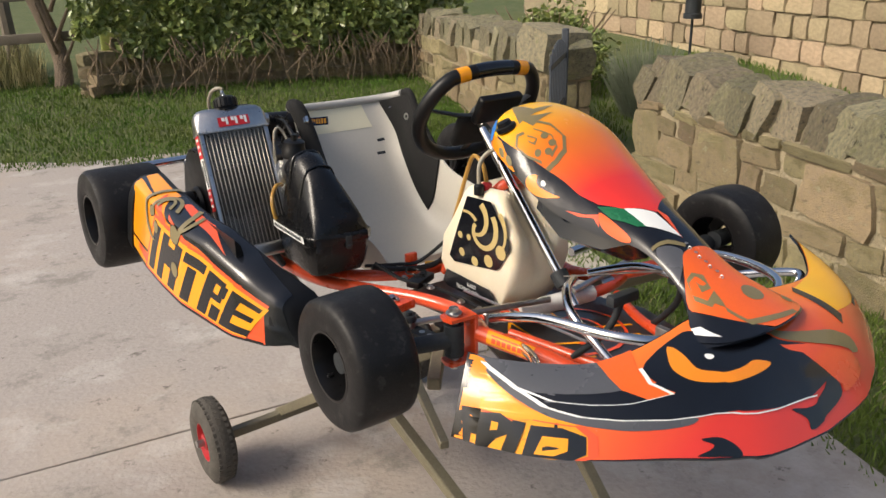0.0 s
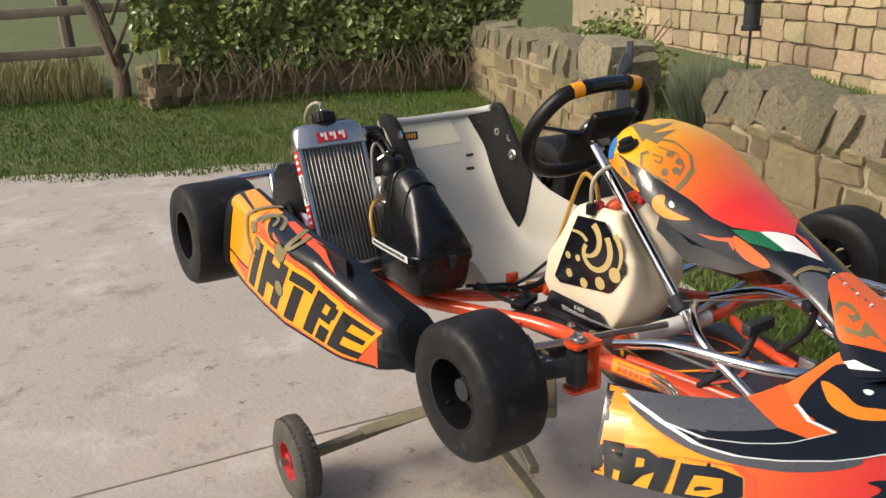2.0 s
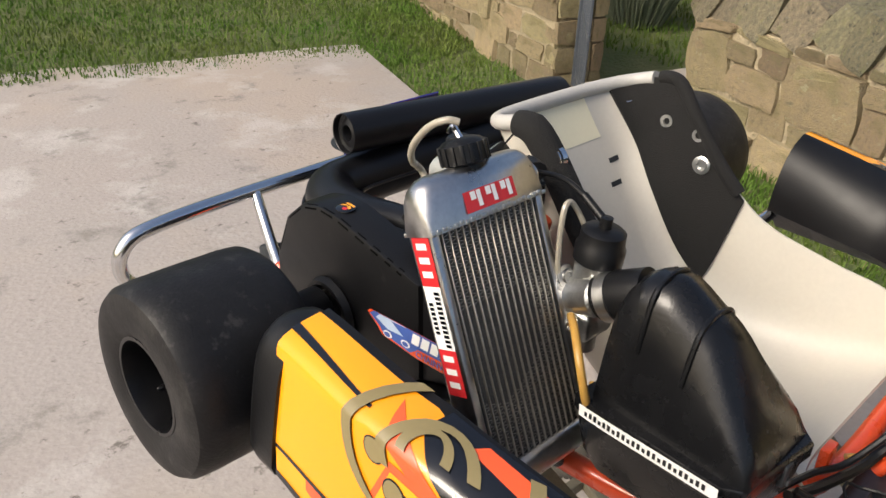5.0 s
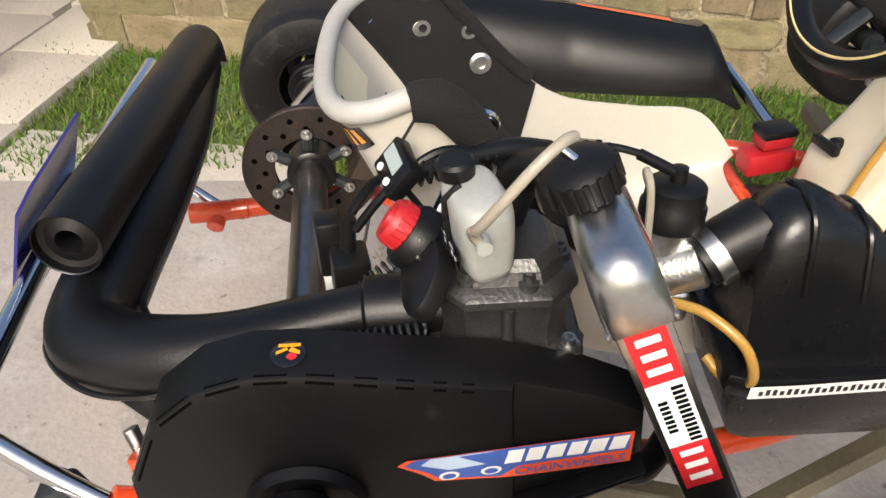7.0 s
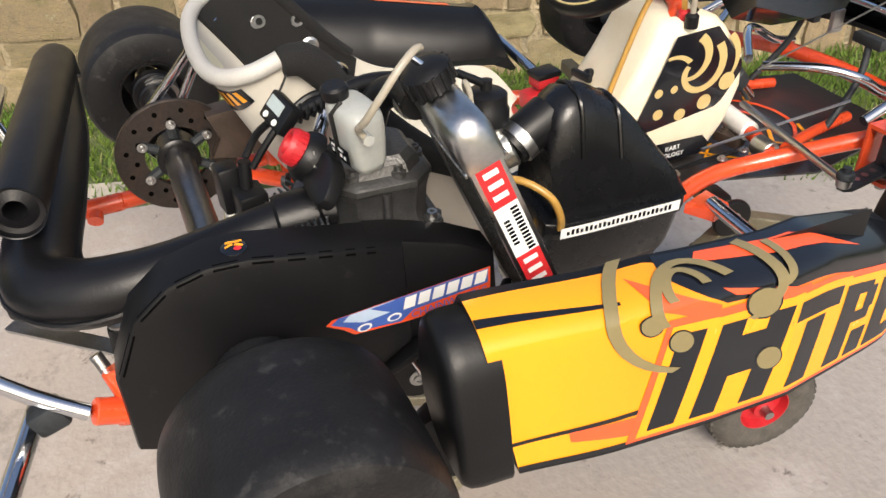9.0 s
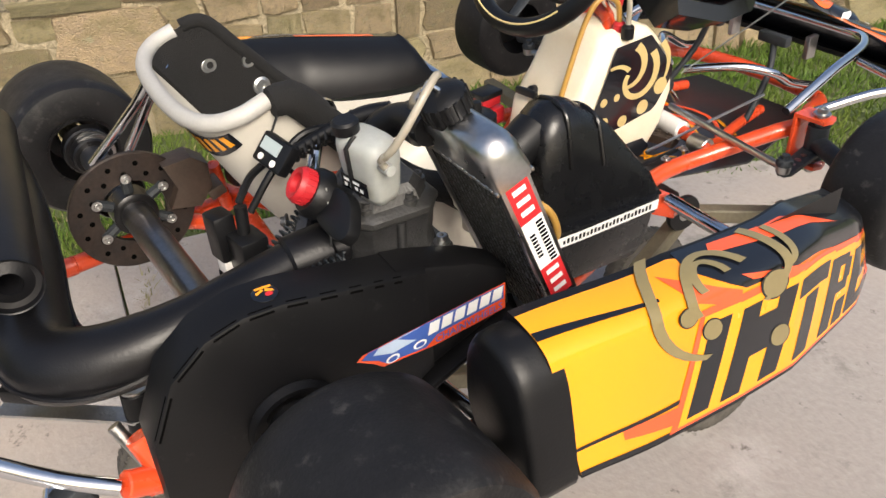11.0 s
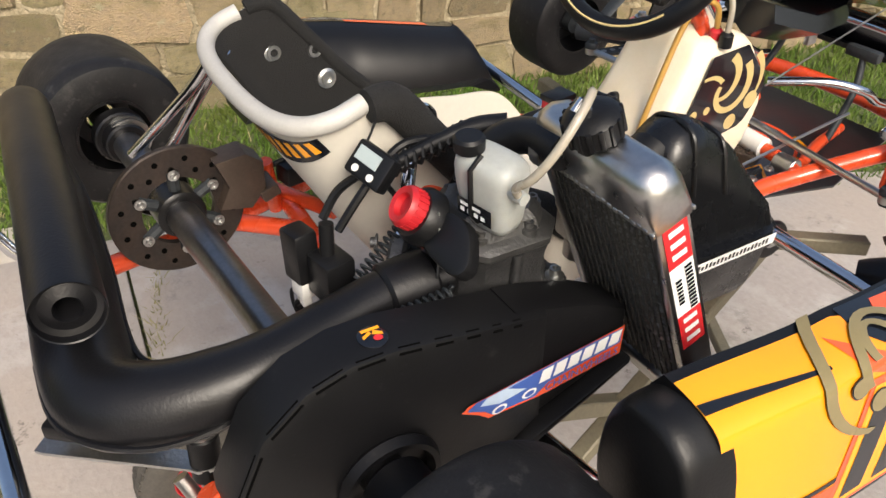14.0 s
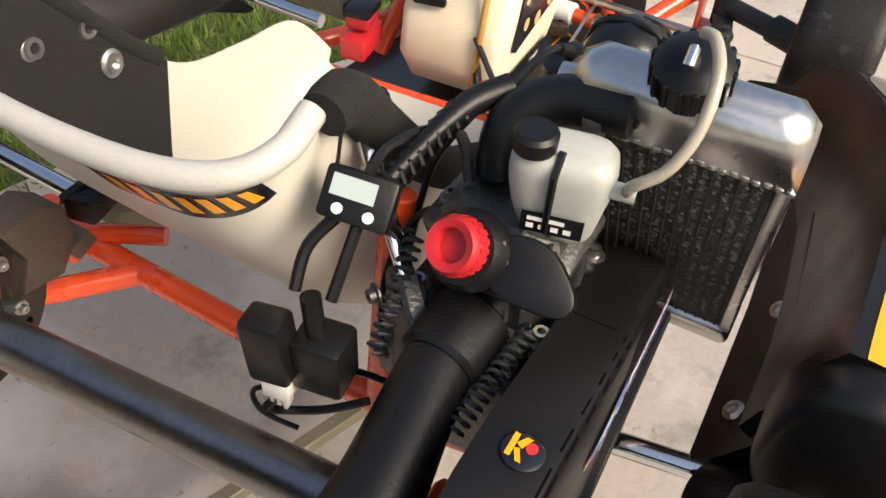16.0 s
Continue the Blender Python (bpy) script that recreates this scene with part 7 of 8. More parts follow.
for x, y in ((0.224, 0.888), (0.386, 0.256)):
    disc_ = part("end_stop", lathe([(0.0, -0.006), (0.034, -0.006), (0.036, -0.003), (0.036, 0.003), (0.034, 0.006), (0.0, 0.006)], basis((x + 0.006, y, 0.050), (1, -0.06, 0)), 28, caps=False), M["plastic"], trolley, "round black rubber end stop")
    nut = bmesh.new()
    bolt(nut, (x + 0.012, y, 0.050), (1, -0.06, 0), 0.008, 0.006)
    part("nut", nut, M["steel"], disc_)

# ---------------------------------------------------------------- ground
WD = Vector((0.242, 0.970, 0))          # along the garden wall
WL = Vector((-0.970, 0.242, 0))         # away from the kart


def lawn_z(x, y):
    """The lawn falls towards the slab."""
    d = (-4.1 - 0.43 * x) - y
    return GROUND - 0.02 + 0.20 * min(max(d / 2.2, 0), 1) ** 1.0 + 0.02 * max(0, min(d - 2.2, 20)) + 0.015 * math.sin(2.3 * x + 1.1 * y)


gx = [-60, -30, -18, -12] + [-9 + 0.5 * k for k in range(33)] + [8.5, 12, 20, 40, 60]
gy = [-80, -50, -30, -20, -14] + [-11 + 0.5 * k for k in range(29)] + [4, 6, 10, 20, 40, 60]
verts = [(x, y, lawn_z(x, y) - 0.012) for y in gy for x in gx]
nx = len(gx)
faces = [(j * nx + i, j * nx + i + 1, (j + 1) * nx + i + 1, (j + 1) * nx + i) for j in range(len(gy) - 1) for i in range(nx - 1)]
gm = bpy.data.meshes.new("ground")
gm.from_pydata(verts, [], faces)
for p in gm.polygons:
    p.use_smooth = True
gm.materials.append(M["soil"])
ground = tagged(new("ground", gm), "mossy green lawn soil rising gently behind the slab", "ground", kind="structure")


# the concrete drive: rough-edged bays with tooled joints between them
def bay(corners, name="concrete_bay"):
    """One cast bay with slightly uneven edges."""
    pts = []
    for i, (x, y) in enumerate(corners):
        x2, y2 = corners[(i + 1) % len(corners)]
        n = max(2, int(math.hypot(x2 - x, y2 - y) / 0.25))
        for k in range(n):
            t = k / n
            px, py = lerp(x, x2, t), lerp(y, y2, t)
            j = 0.006 * noise.noise(Vector((px * 3, py * 3, 1)))
            pts.append((px + j, py + j))
    return plate(pts, 0.10, pose(0, 0, GROUND - 0.10), 0.006)


drive = tagged(new("pavement", mesh_of("pavement", box((10.5, 10.0, 0.05), pose(4.0, 2.2, GROUND - 0.075)), M["mortar"])), "pale pinkish concrete drive in large cast bays", "pavement", kind="structure")
def bay_part(corners):
    ob = new("concrete_bay", mesh_of("concrete_bay", bay(corners), M["concrete"]))
    ob.parent = drive
    return ob


bay_part([(-1.38, 0.035), (1.0, -0.202), (9.2, -1.042), (9.2, -8.4), (1.1, -4.86), (-0.92, -3.96), (-2.30, -3.55), (-1.50, -1.30)])
bay_part([(-1.38, 0.043), (1.0, -0.194), (9.2, -1.034), (9.2, 2.46), (-0.50, 2.50), (-1.05, 1.45), (-1.28, 0.7)])
bay_part([(-0.49, 2.51), (9.2, 2.47), (9.2, 7.2), (0.6, 7.2)])


def slab_piece(corners, z):
    ob = new("flagstone", mesh_of("flagstone", plate(corners, 0.07, pose(0, 0, z - 0.07), 0.008), M["flag"]))
    ob.parent = path_ob
    return ob


path_ob = tagged(new("path", mesh_of("path", box((1.9, 1.25, 0.03), pose(-2.35, -1.78, GROUND - 0.06, 0, 0, -14)), M["mortar"])), "worn flagstone path through the wall opening", "path", kind="structure")


def pq(a, b):
    """Along and away from the wall, from the foot of the opening."""
    p = Vector((-1.52, -1.36, 0)) - WD * a + WL * b
    return (p.x, p.y)


for a0, a1, b0, b1, z in ((0.0, 0.95, 0.0, 0.34, 0.02), (0.02, 0.46, 0.355, 0.95, 0.02), (0.475, 0.95, 0.355, 0.78, 0.02), (0.475, 0.95, 0.795, 1.35, 0.018), (0.02, 0.46, 0.965, 1.5, 0.018), (0.02, 0.5, 1.515, 2.2, 0.016), (0.515, 0.95, 1.37, 2.2, 0.016)):
    slab_piece([pq(a0, b0), pq(a1, b0), pq(a1, b1), pq(a0, b1)], GROUND + z)
for a0, a1 in ((-0.62, -0.32), (-0.30, -0.02), (-1.1, -0.64)):
    slab_piece([pq(a0, 0.0), pq(a1, 0.0), pq(a1, 0.36), pq(a0, 0.36)], GROUND - 0.004)

cover = thing("manhole_cover", (-1.224, -2.09, GROUND), "round dark cast iron drain cover set in concrete", "drain cover")
mb_ = lathe([(0.0, 0.006), (0.143, 0.006), (0.15, 0.004), (0.15, -0.02)], pose(-1.224, -2.09, GROUND), 36, caps=False)
part("lid", mb_, M["iron"], cover)
ms = bmesh.new()
for k in range(26):
    a, r = k * 2.4, 0.022 * math.sqrt(k + 1)
    box((0.016, 0.006, 0.003), pose(-1.224 + r * math.cos(a), -2.09 + r * math.sin(a), GROUND + 0.007, 0, 0, math.degrees(a)), 0.001, bm=ms)
part("raised_pattern", ms, M["iron"], cover)

# ---------------------------------------------------------------- stone walls
rng = random.Random(4)


def stone_mesh(name, seed, material):
    t = bmesh.new()
    bmesh.ops.create_cube(t, size=1.0)
    bmesh.ops.subdivide_edges(t, edges=t.edges[:], cuts=2, use_grid_fill=True)
    r = random.Random(seed)
    o = Vector((r.uniform(0, 50), r.uniform(0, 50), r.uniform(0, 50)))
    skew = [r.uniform(-0.09, 0.09) for _ in range(4)]
    for v in t.verts:
        c = v.co.copy()
        k = sum(abs(x) > 0.4 for x in c)
        c *= {3: 0.93, 2: 0.985, 1: 1.02, 0: 1.0}[k]
        c.x *= 1 + skew[0] * c.z + skew[1] * c.y
        c.z *= 1 + skew[2] * c.x * 1.6 + skew[3]
        v.co = c + 0.085 * noise.noise_vector(v.co * 1.9 + o) + 0.035 * noise.noise_vector(v.co * 5.0 + o)
    return mesh_of(name, t, material, 55)


STONES = [stone_mesh("stone", 10 + k, M["stone"]) for k in range(14)]
COPES = [stone_mesh("coping_stone", 40 + k, M["cope"]) for k in range(6)]
HSTONES = [stone_mesh("house_stone", 70 + k, M["house_stone"]) for k in range(5)]


def place(mesh, name, parent, m):
    ob = new(name, mesh)
    ob.parent = parent
    ob.matrix_basis = m
    return ob


def wall_frame(o, along, out):
    m = Matrix((along, out, Vector((0, 0, 1)))).transposed().to_4x4()
    m.translation = o
    return m


def stone_wall(name, label, o, along, out, length, height, thick, cope_h, base_rise=0.0, lo=0.11, hi=0.38, ends=True, courses=(0.20, 0.10, 0.15, 0.085, 0.13, 0.11), lean=18, big=True):
    """A coursed rubble wall with a mortar core, single stones and a coping of upright stones. out points to the seen face."""
    m = wall_frame(o, along, out)
    bm = bmesh.new()
    box((length, thick - 0.022, height), m @ pose(length / 2, -thick / 2, height / 2), 0.01, bm=bm)
    wall = tagged(new(name, mesh_of(name, bm, M["mortar"])), label, "wall", kind="structure")
    z, i = 0.0, 0
    while z < height - 0.03:
        h = min(courses[i % len(courses)] * rng.uniform(0.9, 1.12), height - z)
        x = -0.02
        while x < length - 0.04:
            w = rng.uniform(lo, hi)
            if rng.random() < 0.18:
                w *= 0.6
            w = min(w, length - x + 0.02)
            hh = h if big and rng.random() > 0.16 or z + 1.7 * h > height else 1.7 * h
            if w < 0.05:
                break
            bump = rng.uniform(-0.012, 0.014)
            place(rng.choice(STONES), "stone", wall, m @ pose(x + w / 2, -0.06 + bump, z + hh / 2, rng.uniform(-4, 4), rng.uniform(-5, 5), rng.uniform(-4, 4)) @ Matrix.Diagonal((w - 0.016, 0.13, hh * rng.uniform(0.94, 1.06) - 0.016, 1)))
            x += w
        z += h
        i += 1
    if ends:
        z = 0.0
        while z < height - 0.05:
            h = min(rng.uniform(0.12, 0.2), height - z)
            y = 0.0
            while y < thick - 0.03:
                w = min(rng.uniform(0.15, 0.28), thick - y)
                place(rng.choice(STONES), "stone", wall, m @ pose(ends_x(length, ends), -y - w / 2, z + h / 2, 0, rng.uniform(-3, 3), 0) @ Matrix.Diagonal((0.11, w - 0.014, h - 0.014, 1)))
                y += w
            z += h
    if cope_h:
        x = 0.03
        while x < length:
            w = rng.uniform(0.10, 0.22)
            hh = cope_h * rng.uniform(0.78, 1.15)
            place(rng.choice(COPES), "coping_stone", wall, m @ pose(x, -thick / 2 + rng.uniform(-0.02, 0.03), height + hh * 0.40, rng.uniform(-6, 6), lean + rng.uniform(-9, 9), rng.uniform(-8, 8)) @ Matrix.Diagonal((w, thick * rng.uniform(0.85, 1.05), hh * 1.12, 1)))
            x += w * 1.02
        bm = box((length, thick * 0.8, 0.10), m @ pose(length / 2, -thick / 2, height + 0.035), 0.03)
        cb_ = new("coping_mortar", mesh_of("coping_mortar", bm, M["mortar"]))
        cb_.parent = wall
    return wall


def ends_x(length, which):
    return 0.03 if which == "start" else length - 0.03


# wall beside the kart
stone_wall("wall_side", "dry sandstone garden wall with upright coping stones", Vector((-2.62, -1.22, GROUND - 0.06)), WD, -WL, 6.2, 0.66, 0.36, 0.25, ends="start", lean=24, lo=0.15, hi=0.46, courses=(0.21, 0.13, 0.18, 0.11, 0.16))
# wall beyond the opening, running back along the lawn
AD = Vector((-0.27, -0.963, 0)).normalized()
stone_wall("wall_lawn", "golden sandstone garden wall running back beside the lawn", Vector((-2.63, -2.12, GROUND - 0.06)), AD, Vector((0.963, -0.27, 0)).normalized(), 4.6, 0.70, 0.36, 0.22, ends="start", lean=-16, lo=0.13, hi=0.40, courses=(0.18, 0.11, 0.15, 0.10, 0.14))
place(COPES[2], "coping_stone", bpy.data.objects["wall_lawn"], wall_frame(Vector((-2.81, -2.22, GROUND + 0.79)), AD, Vector((0.963, -0.27, 0)).normalized()) @ pose(0, 0, 0, 4, -6, 10) @ Matrix.Diagonal((0.34, 0.40, 0.26, 1)))
# tumbled low wall under the ivy
RD_ = Vector((-0.955, 0.296, 0)).normalized()
stone_wall("wall_ruin", "tumbledown rubble wall overgrown with ivy", Vector((-0.35, -6.35, -0.52)), RD_, Vector((0.296, 0.955, 0)).normalized(), 3.6, 0.42, 0.4, 0.0, ends=False, lo=0.12, hi=0.34, courses=(0.12, 0.09, 0.13, 0.1))
ruin = bpy.data.objects["wall_ruin"]
for k in range(9):
    place(STONES[k % 8], "stone", ruin, pose(-0.52 - 0.12 * (k % 3) + rng.uniform(-0.05, 0.05), -6.24 + rng.uniform(-0.08, 0.05), -0.42 + 0.10 * (k // 2) + 0.02, 0, rng.uniform(-12, 12), rng.uniform(-20, 20)) @ Matrix.Diagonal((0.24, 0.22, 0.11, 1)))

# house wall behind the garden
house = thing("house", (-7.6, -3.5, GROUND), "golden sandstone house wall behind the garden", "house")
hm = wall_frame(Vector((-8.3, -9.5, -0.6)), WD, -WL)
hw = part("wall", box((14.0, 0.3, 3.2), hm @ pose(7.0, -0.2, 1.6)), M["mortar"], house)
z = 0.0
while z < 1.5:
    h = rng.uniform(0.16, 0.26)
    x = 2.2
    while x < 9.4:
        w = rng.uniform(0.2, 0.5)
        place(rng.choice(HSTONES), "stone", hw, hm @ pose(x + w / 2, -0.06 + rng.uniform(-0.01, 0.01), z + h / 2) @ Matrix.Diagonal((w - 0.025, 0.1, h - 0.025, 1)))
        x += w
    z += h
feeder = thing("bird_feeder", (-6.9, -4.25, 0.0), "dark cylindrical feeder hanging by the house wall", "bird feeder")
fx, fy, fz = -6.2, -3.9, 0.05
part("body", lathe([(0.0, 0), (0.10, 0), (0.10, 0.05), (0.085, 0.06), (0.085, 0.28), (0.10, 0.29), (0.105, 0.34), (0.0, 0.40)], pose(fx, fy, fz), 24, caps=False), M["iron"], feeder)
part("pole", rod((fx, fy, -0.6), (fx, fy, fz), 0.015, 10), M["iron"], feeder)

# open gate by the wall opening
gate = thing("garden_gate", (-2.55, -1.75, GROUND), "open dark grey metal gate with vertical bars", "gate")
gd_, go_ = Vector((0.75, 0.66, 0)).normalized(), Vector((-2.66, -1.95, GROUND + 0.06))
for k in range(9):
    p = go_ + gd_ * (0.02 + 0.075 * k)
    hh = 0.78 + 0.05 * math.sin(k / 8 * math.pi)
    part("bar", box((0.016, 0.016, hh), Matrix.Translation(p + Vector((0, 0, hh / 2 + 0.02))) @ pose(0, 0, 0, 0, 0, 41.3), 0.003, 1), M["gate"], gate)
for zz in (0.08, 0.42, 0.72):
    p = go_ + gd_ * 0.32 + Vector((0, 0, zz))
    part("rail", box((0.68, 0.014, 0.035), Matrix.Translation(p) @ pose(0, 0, 0, 0, 0, 41.3), 0.003, 1), M["gate"], gate)
part("post", box((0.045, 0.045, 0.92), Matrix.Translation(go_ + Vector((0, 0, 0.43)) - gd_ * 0.03) @ pose(0, 0, 0, 0, 0, 41.3), 0.005, 1), M["gate"], gate)

# ---------------------------------------------------------------- plants
nr = np.random.RandomState(7)


def blades(name, label, xy, zf, length, width, material, lean=0.5, category="grass"):
    """Many single blades in one mesh."""
    n = len(xy)
    ang = nr.uniform(0, 2 * math.pi, n)
    ln = length * nr.uniform(0.5, 1.3, n)
    base = np.array([(x, y, zf(x, y)) for x, y in xy])
    side = np.stack([np.cos(ang), np.sin(ang), 0 * ang], 1) * width / 2
    tilt = np.stack([np.cos(ang + 1.4), np.sin(ang + 1.4), 0 * ang], 1) * (lean * ln * nr.uniform(0.1, 1.0, n))[:, None]
    tip = base + tilt + np.stack([0 * ang, 0 * ang, ln * 0.85], 1)
    mid = base + tilt * 0.35 + np.stack([0 * ang, 0 * ang, ln * 0.5], 1)
    v = np.stack([base - side, base + side, mid + side * 0.8, tip, mid - side * 0.8], 1).reshape(-1, 3)
    f = [(5 * k, 5 * k + 1, 5 * k + 2, 5 * k + 3, 5 * k + 4) for k in range(n)]
    me = bpy.data.meshes.new(name)
    me.from_pydata(v.tolist(), [], f)
    me.materials.append(material)
    return tagged(new(name, me), label, category, kind="stuff")


def inside_lawn(x, y):
    return y < -4.05 - 0.43 * x - 0.04 * math.sin(9 * x) and y > -7.6 and x > -3.0 - 0.28 * (-y - 2.2) and not (y < -6.2 and x < -0.4)


lawn = []
while len(lawn) < 42000:
    x, y = nr.uniform(-4.2, 4.5), -3.0 - 4.6 * nr.uniform(0, 1) ** 1.2
    if inside_lawn(x, y):
        lawn.append((x, y))
for _ in range(5000):
    x, y = nr.uniform(-3.1, -1.4), nr.uniform(-4.0, -2.38)
    if x < -2.32 + (y + 3.6) * 0.348:
        lawn.append((x, y))
blades("lawn_grass", "short green lawn grass", lawn, lawn_z, 0.038, 0.009, M["grass"])
strip = []
while len(strip) < 16000:
    a, b = nr.uniform(-0.3, 5.4), nr.uniform(-0.02, 1.25)
    p = Vector((-2.58, -1.2, 0)) + WD * a - WL * b
    edge = -1.02 + (p.y - 1.4) * (0.30 if p.y < 1.4 else 0.5) - 0.05 * math.sin(5 * p.y)
    if p.y < -0.15:
        edge = -1.52
    if p.x < edge + 0.02 and nr.uniform() < 1.1 - 0.35 * max(0, p.x - edge + 0.4):
        strip.append((p.x, p.y))
blades("verge_grass", "rough green grass along the wall foot", strip, lambda x, y: GROUND - 0.03, 0.06, 0.007, M["grass"], 0.8)
dry = []
for k in range(1500):
    p = Vector((-2.5, -1.0, 0)) + WD * nr.uniform(-0.1, 5) - WL * nr.uniform(0.0, 1.0)
    dry.append((p.x, p.y))
blades("dry_grass", "dry straw-coloured stalks in the verge", [(x, y) for x, y in dry if x < -1.35], lambda x, y: GROUND - 0.03, 0.05, 0.005, M["dry_grass"], 1.2)
gap = [(lerp(-1.2, -0.55, t) + nr.uniform(-0.015, 0.015), lerp(0.10, -0.05, t) + nr.uniform(-0.02, 0.02)) for t in nr.uniform(0, 1, 160)]
blades("dry_grass", "dry stalks growing in the concrete joint", gap, lambda x, y: GROUND - 0.02, 0.05, 0.004, M["dry_grass"], 1.2)
back = [(nr.uniform(-0.2, 3.5), -7.1 - nr.uniform(0, 1.6)) for _ in range(5000)]
blades("long_grass", "tall bleached grass behind the lawn", back, lawn_z, 0.42, 0.010, M["dry_grass"], 0.5)
gard = [(nr.uniform(-7.5, -3.6), nr.uniform(-4.5, 0.8)) for _ in range(12000)]
blades("garden_grass", "green lawn behind the garden wall", gard, lawn_z, 0.06, 0.012, M["grass"])


def leaves(name, label, pts, size, material, normal_bias, category, kind="stuff", parent=None):
    """A crown of small folded leaves at the given points."""
    n = len(pts)
    P = np.array(pts)
    d = nr.normal(size=(n, 3)) + np.array(normal_bias)
    d /= np.linalg.norm(d, axis=1)[:, None]
    e = np.cross(d, nr.normal(size=(n, 3)))
    e /= np.linalg.norm(e, axis=1)[:, None]
    f = np.cross(d, e)
    s = size * nr.uniform(0.6, 1.3, n)[:, None]
    v = np.stack([P - e * s, P + f * s * 0.55 + d * s * 0.12, P + e * s, P - f * s * 0.55 + d * s * 0.12], 1).reshape(-1, 3)
    q = [t for k in range(n) for t in ((4 * k, 4 * k + 1, 4 * k + 2), (4 * k, 4 * k + 2, 4 * k + 3))]
    me = bpy.data.meshes.new(name)
    me.from_pydata(v.tolist(), [], q)
    me.materials.append(material)
    ob = new(name, me)
    if parent:
        ob.parent = parent
        ob.matrix_parent_inverse = Matrix.Translation(-parent.location)
        return ob
    return tagged(ob, label, category, kind=kind)


ivy = thing("ivy_hedge", (-2.2, -6.6, -0.45), "dense dark green ivy over the tumbledown wall", "ivy")
iv = []
for k in range(11000):
    t = nr.uniform(-0.02, 1.02)
    p = Vector((-0.45, -6.28, 0)) + RD_ * 3.7 * t
    low_ = -0.12 + 0.14 * noise.noise(Vector((t * 7, 0, 3))) + (0.18 if t > 0.9 else 0) + (0.22 if t < 0.08 else 0)
    zz = low_ + (1.5 - low_) * nr.uniform(0, 1) ** 1.4
    out = 0.14 + 0.13 * noise.noise(Vector((t * 9, zz * 2.4, 0))) + 0.06 * noise.noise(Vector((t * 25, zz * 8, 5)))
    iv.append((p.x + 0.3 * out + nr.normal() * 0.02, p.y + 0.95 * out + nr.normal() * 0.03, zz))
leaves("foliage", "", iv, 0.045, M["ivy"], (0.2, 0.9, 0.8), "", parent=ivy)
part("ivy_core", box((3.35, 0.3, 1.9), wall_frame(Vector((-0.3, -6.45, 0.75)), RD_, Vector((0.296, 0.955, 0)).normalized()) @ pose(1.98, -0.1, 0.08), 0.05), M["ivy"], ivy)
tw = bmesh.new()
for k in range(150):
    t = nr.uniform(0, 1)
    p = Vector((-0.45, -6.28, 0)) + RD_ * 3.6 * t + Vector((0.05, 0.17, 0))
    z0 = nr.uniform(-0.15, 0.1)
    q = p + Vector((nr.normal() * 0.16, 0.05 + nr.uniform(0, 0.08), -nr.uniform(0.2, 0.5)))
    mid_ = (p + q) / 2 + Vector((nr.normal() * 0.06, 0.05, 0))
    tube([(p.x, p.y, z0), (mid_.x, mid_.y, z0 + mid_.z * 0.9), (q.x, q.y, max(z0 + q.z, -0.5))], [0.007, 0.005, 0.003], 5, tw)
part("stem_tangle", tw, M["twig"], ivy)


def bush(name, label, c, r, n, material, size, bias, flower=0):
    b = thing(name, (c[0], c[1], c[2]), label, "shrub")
    pts, fl_ = [], []
    for k in range(n):
        d = Vector(nr.normal(size=3)).normalized()
        d.z = abs(d.z)
        s = 0.78 + 0.34 * noise.noise(d * 2.7 + Vector(c)) + 0.10 * noise.noise(d * 8)
        q = Vector(c) + Vector((d.x * r[0], d.y * r[1], d.z * r[2])) * s * nr.uniform(0.72, 1.03)
        pts.append(tuple(q))
        if flower and k < flower:
            fl_.append(tuple(Vector(c) + Vector((d.x * r[0], d.y * r[1], abs(d.z) * r[2] + 0.1)) * s * nr.uniform(1.0, 1.15)))
    leaves("foliage", "", pts, size, material, bias, "", parent=b)
    inner = bmesh.new()
    for k in range(14):
        a = 2 * math.pi * k / 14
        tube([c, (c[0] + 0.5 * r[0] * math.cos(a), c[1] + 0.5 * r[1] * math.sin(a), c[2] + 0.4 * r[2]), (c[0] + 0.8 * r[0] * math.cos(a), c[1] + 0.8 * r[1] * math.sin(a), c[2] + 0.75 * r[2])], [0.02, 0.012, 0.005], 5, inner)
    part("stem_tangle", inner, M["twig"], b)
    if flower:
        leaves("bloom", "", fl_, 0.03, M["flower"], (0, 0, 1), "", parent=b)
    return b


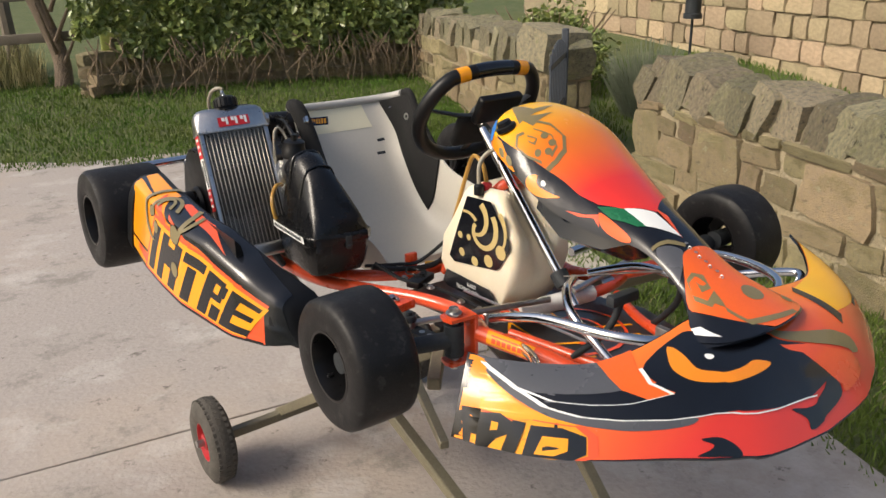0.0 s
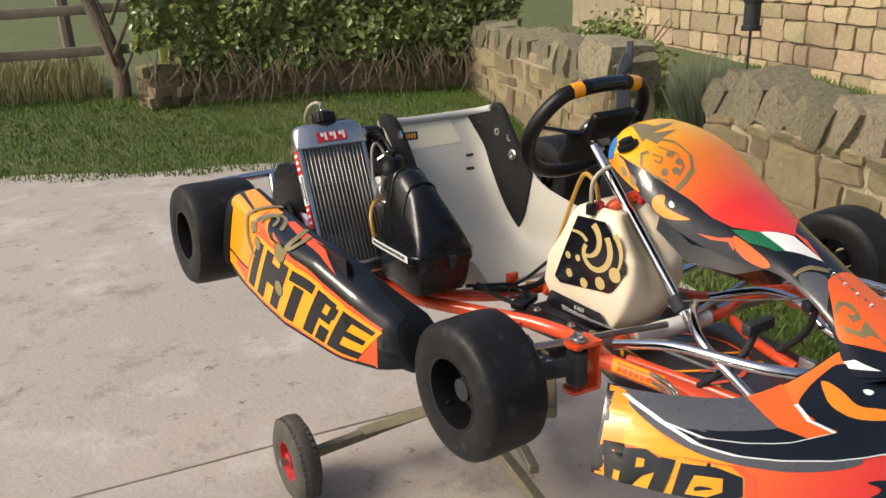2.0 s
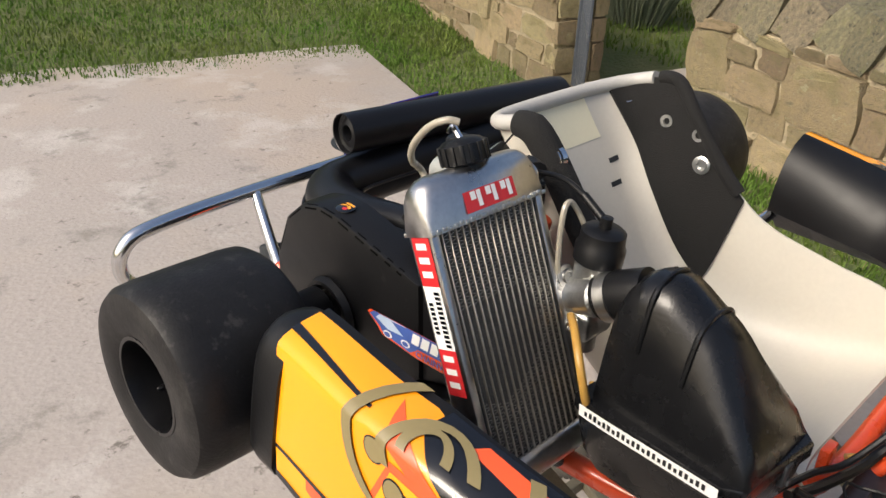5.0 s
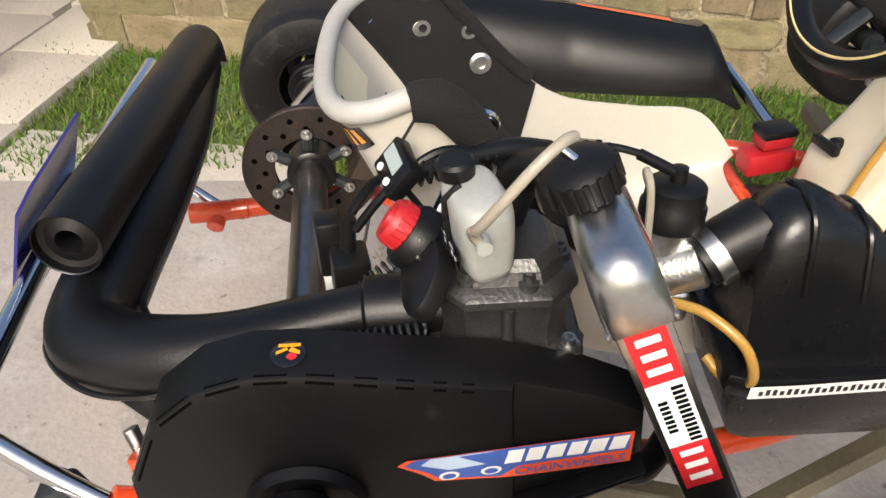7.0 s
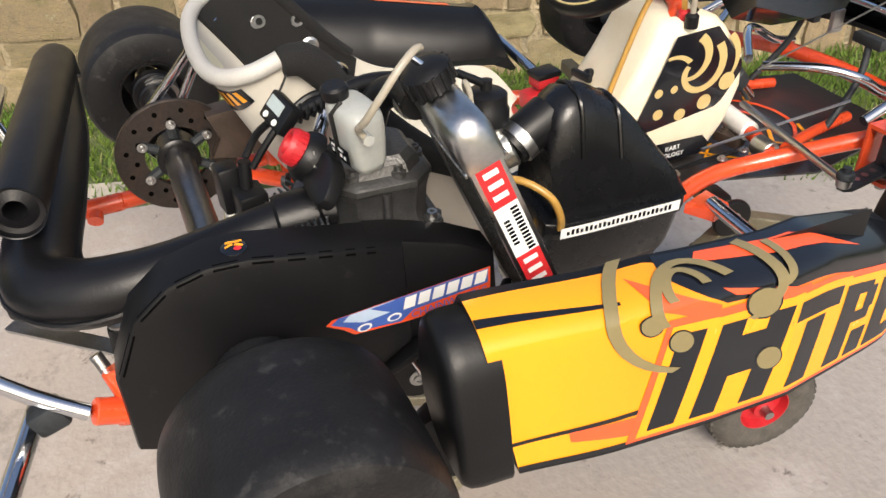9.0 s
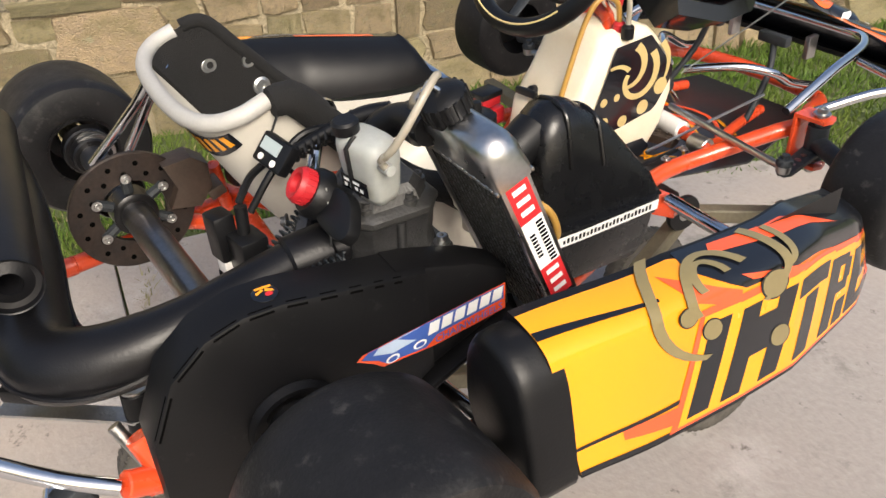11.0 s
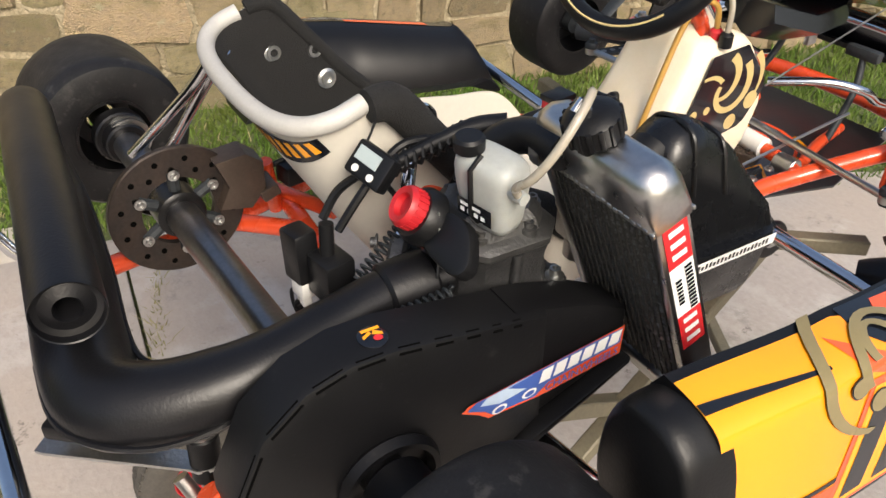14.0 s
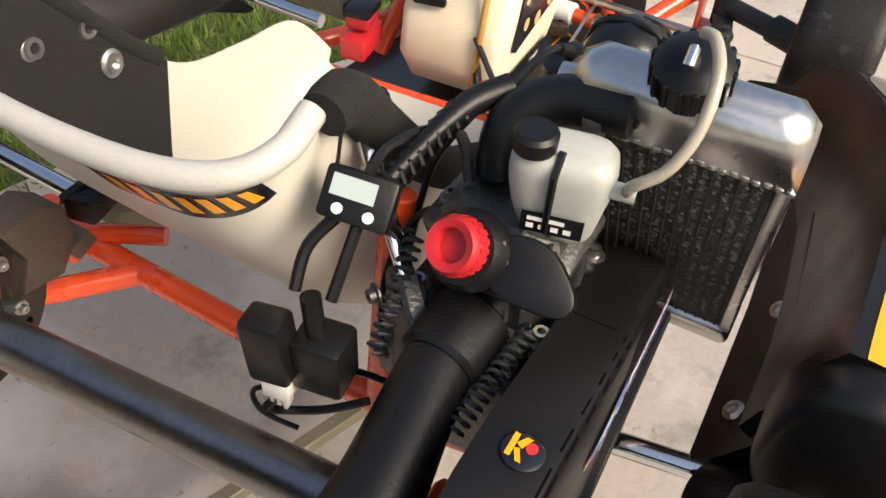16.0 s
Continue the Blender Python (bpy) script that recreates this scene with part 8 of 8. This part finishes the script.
def spikes(name, label, c, r, n, material):
    """A clump of upright grey stems."""
    b = thing(name, c, label, "shrub")
    bm = bmesh.new()
    for k in range(n):
        a, rr = nr.uniform(0, 2 * math.pi), math.sqrt(nr.uniform(0, 1))
        x, y = c[0] + r[0] * 0.5 * rr * math.cos(a), c[1] + r[1] * 0.5 * rr * math.sin(a)
        h = r[2] * nr.uniform(0.6, 1.1) * (1 - 0.3 * rr * rr)
        tube([(x, y, c[2]), (x + 0.25 * r[0] * rr * math.cos(a), y + 0.25 * r[1] * rr * math.sin(a), c[2] + h * 0.6), (x + 0.5 * r[0] * rr * math.cos(a) + nr.normal() * 0.02, y + 0.5 * r[1] * rr * math.sin(a), c[2] + h)], [0.007, 0.006, 0.003], 4, bm)
    part("stem_tangle", bm, material, b)
    return b


spikes("lavender", "grey-green lavender clump behind the wall opening", (-4.35, -2.75, -0.62), (0.42, 0.42, 0.66), 520, M["lavender"])
bush("flowering_shrub", "rounded dark shrub with purple flowers", (-4.75, 0.15, -0.45), (0.85, 0.8, 0.72), 4200, M["shrub"], 0.035, (0, 0, 0.6), 260)
bush("shrub", "leafy green shrub behind the lawn wall", (-4.4, -4.1, -0.4), (0.7, 0.8, 0.85), 2600, M["ivy"], 0.035, (0, 0, 0.6))
bush("climber", "thin climbing shrub on the house wall", (-7.0, -2.4, -0.5), (0.35, 0.6, 1.0), 700, M["shrub"], 0.03, (0, 0, 0.5))

# fence posts and an old trunk at the far corner of the lawn
fence = thing("fence", (0.7, -8.3, -0.55), "old grey wooden post and rail fence", "fence")
for x, y in ((1.0, -7.7), (-0.02, -8.2)):
    part("post", tube([(x, y, -0.6), (x + 0.02, y, 0.1), (x + 0.03, y, 0.75)], [0.075, 0.07, 0.065], 8), M["grey_wood"], fence)
for zz in (-0.02, 0.40):
    part("rail", box((3.6, 0.04, 0.10), pose(1.1, -7.85, zz, 0, 2, -24), 0.008), M["grey_wood"], fence)
trunk = thing("tree_stump", (-0.3, -7.2, -0.5), "leaning dead trunk among pale grass", "tree")
tk_ = tube([(-0.28, -7.0, -0.55), (-0.33, -7.1, -0.2), (-0.25, -7.2, 0.2), (-0.1, -7.3, 0.7)], [0.10, 0.085, 0.08, 0.07], 10, smooth=4)
part("trunk", tk_, M["bark"], trunk)
for k in range(5):
    part("limb", tube([(-0.30, -7.08, -0.3 + 0.15 * k), (-0.42 + 0.2 * (k % 2), -6.95, -0.05 + 0.16 * k), (-0.55 + 0.4 * (k % 2), -6.9, 0.25 + 0.14 * k)], [0.025, 0.016, 0.007], 6, smooth=3), M["bark"], trunk)
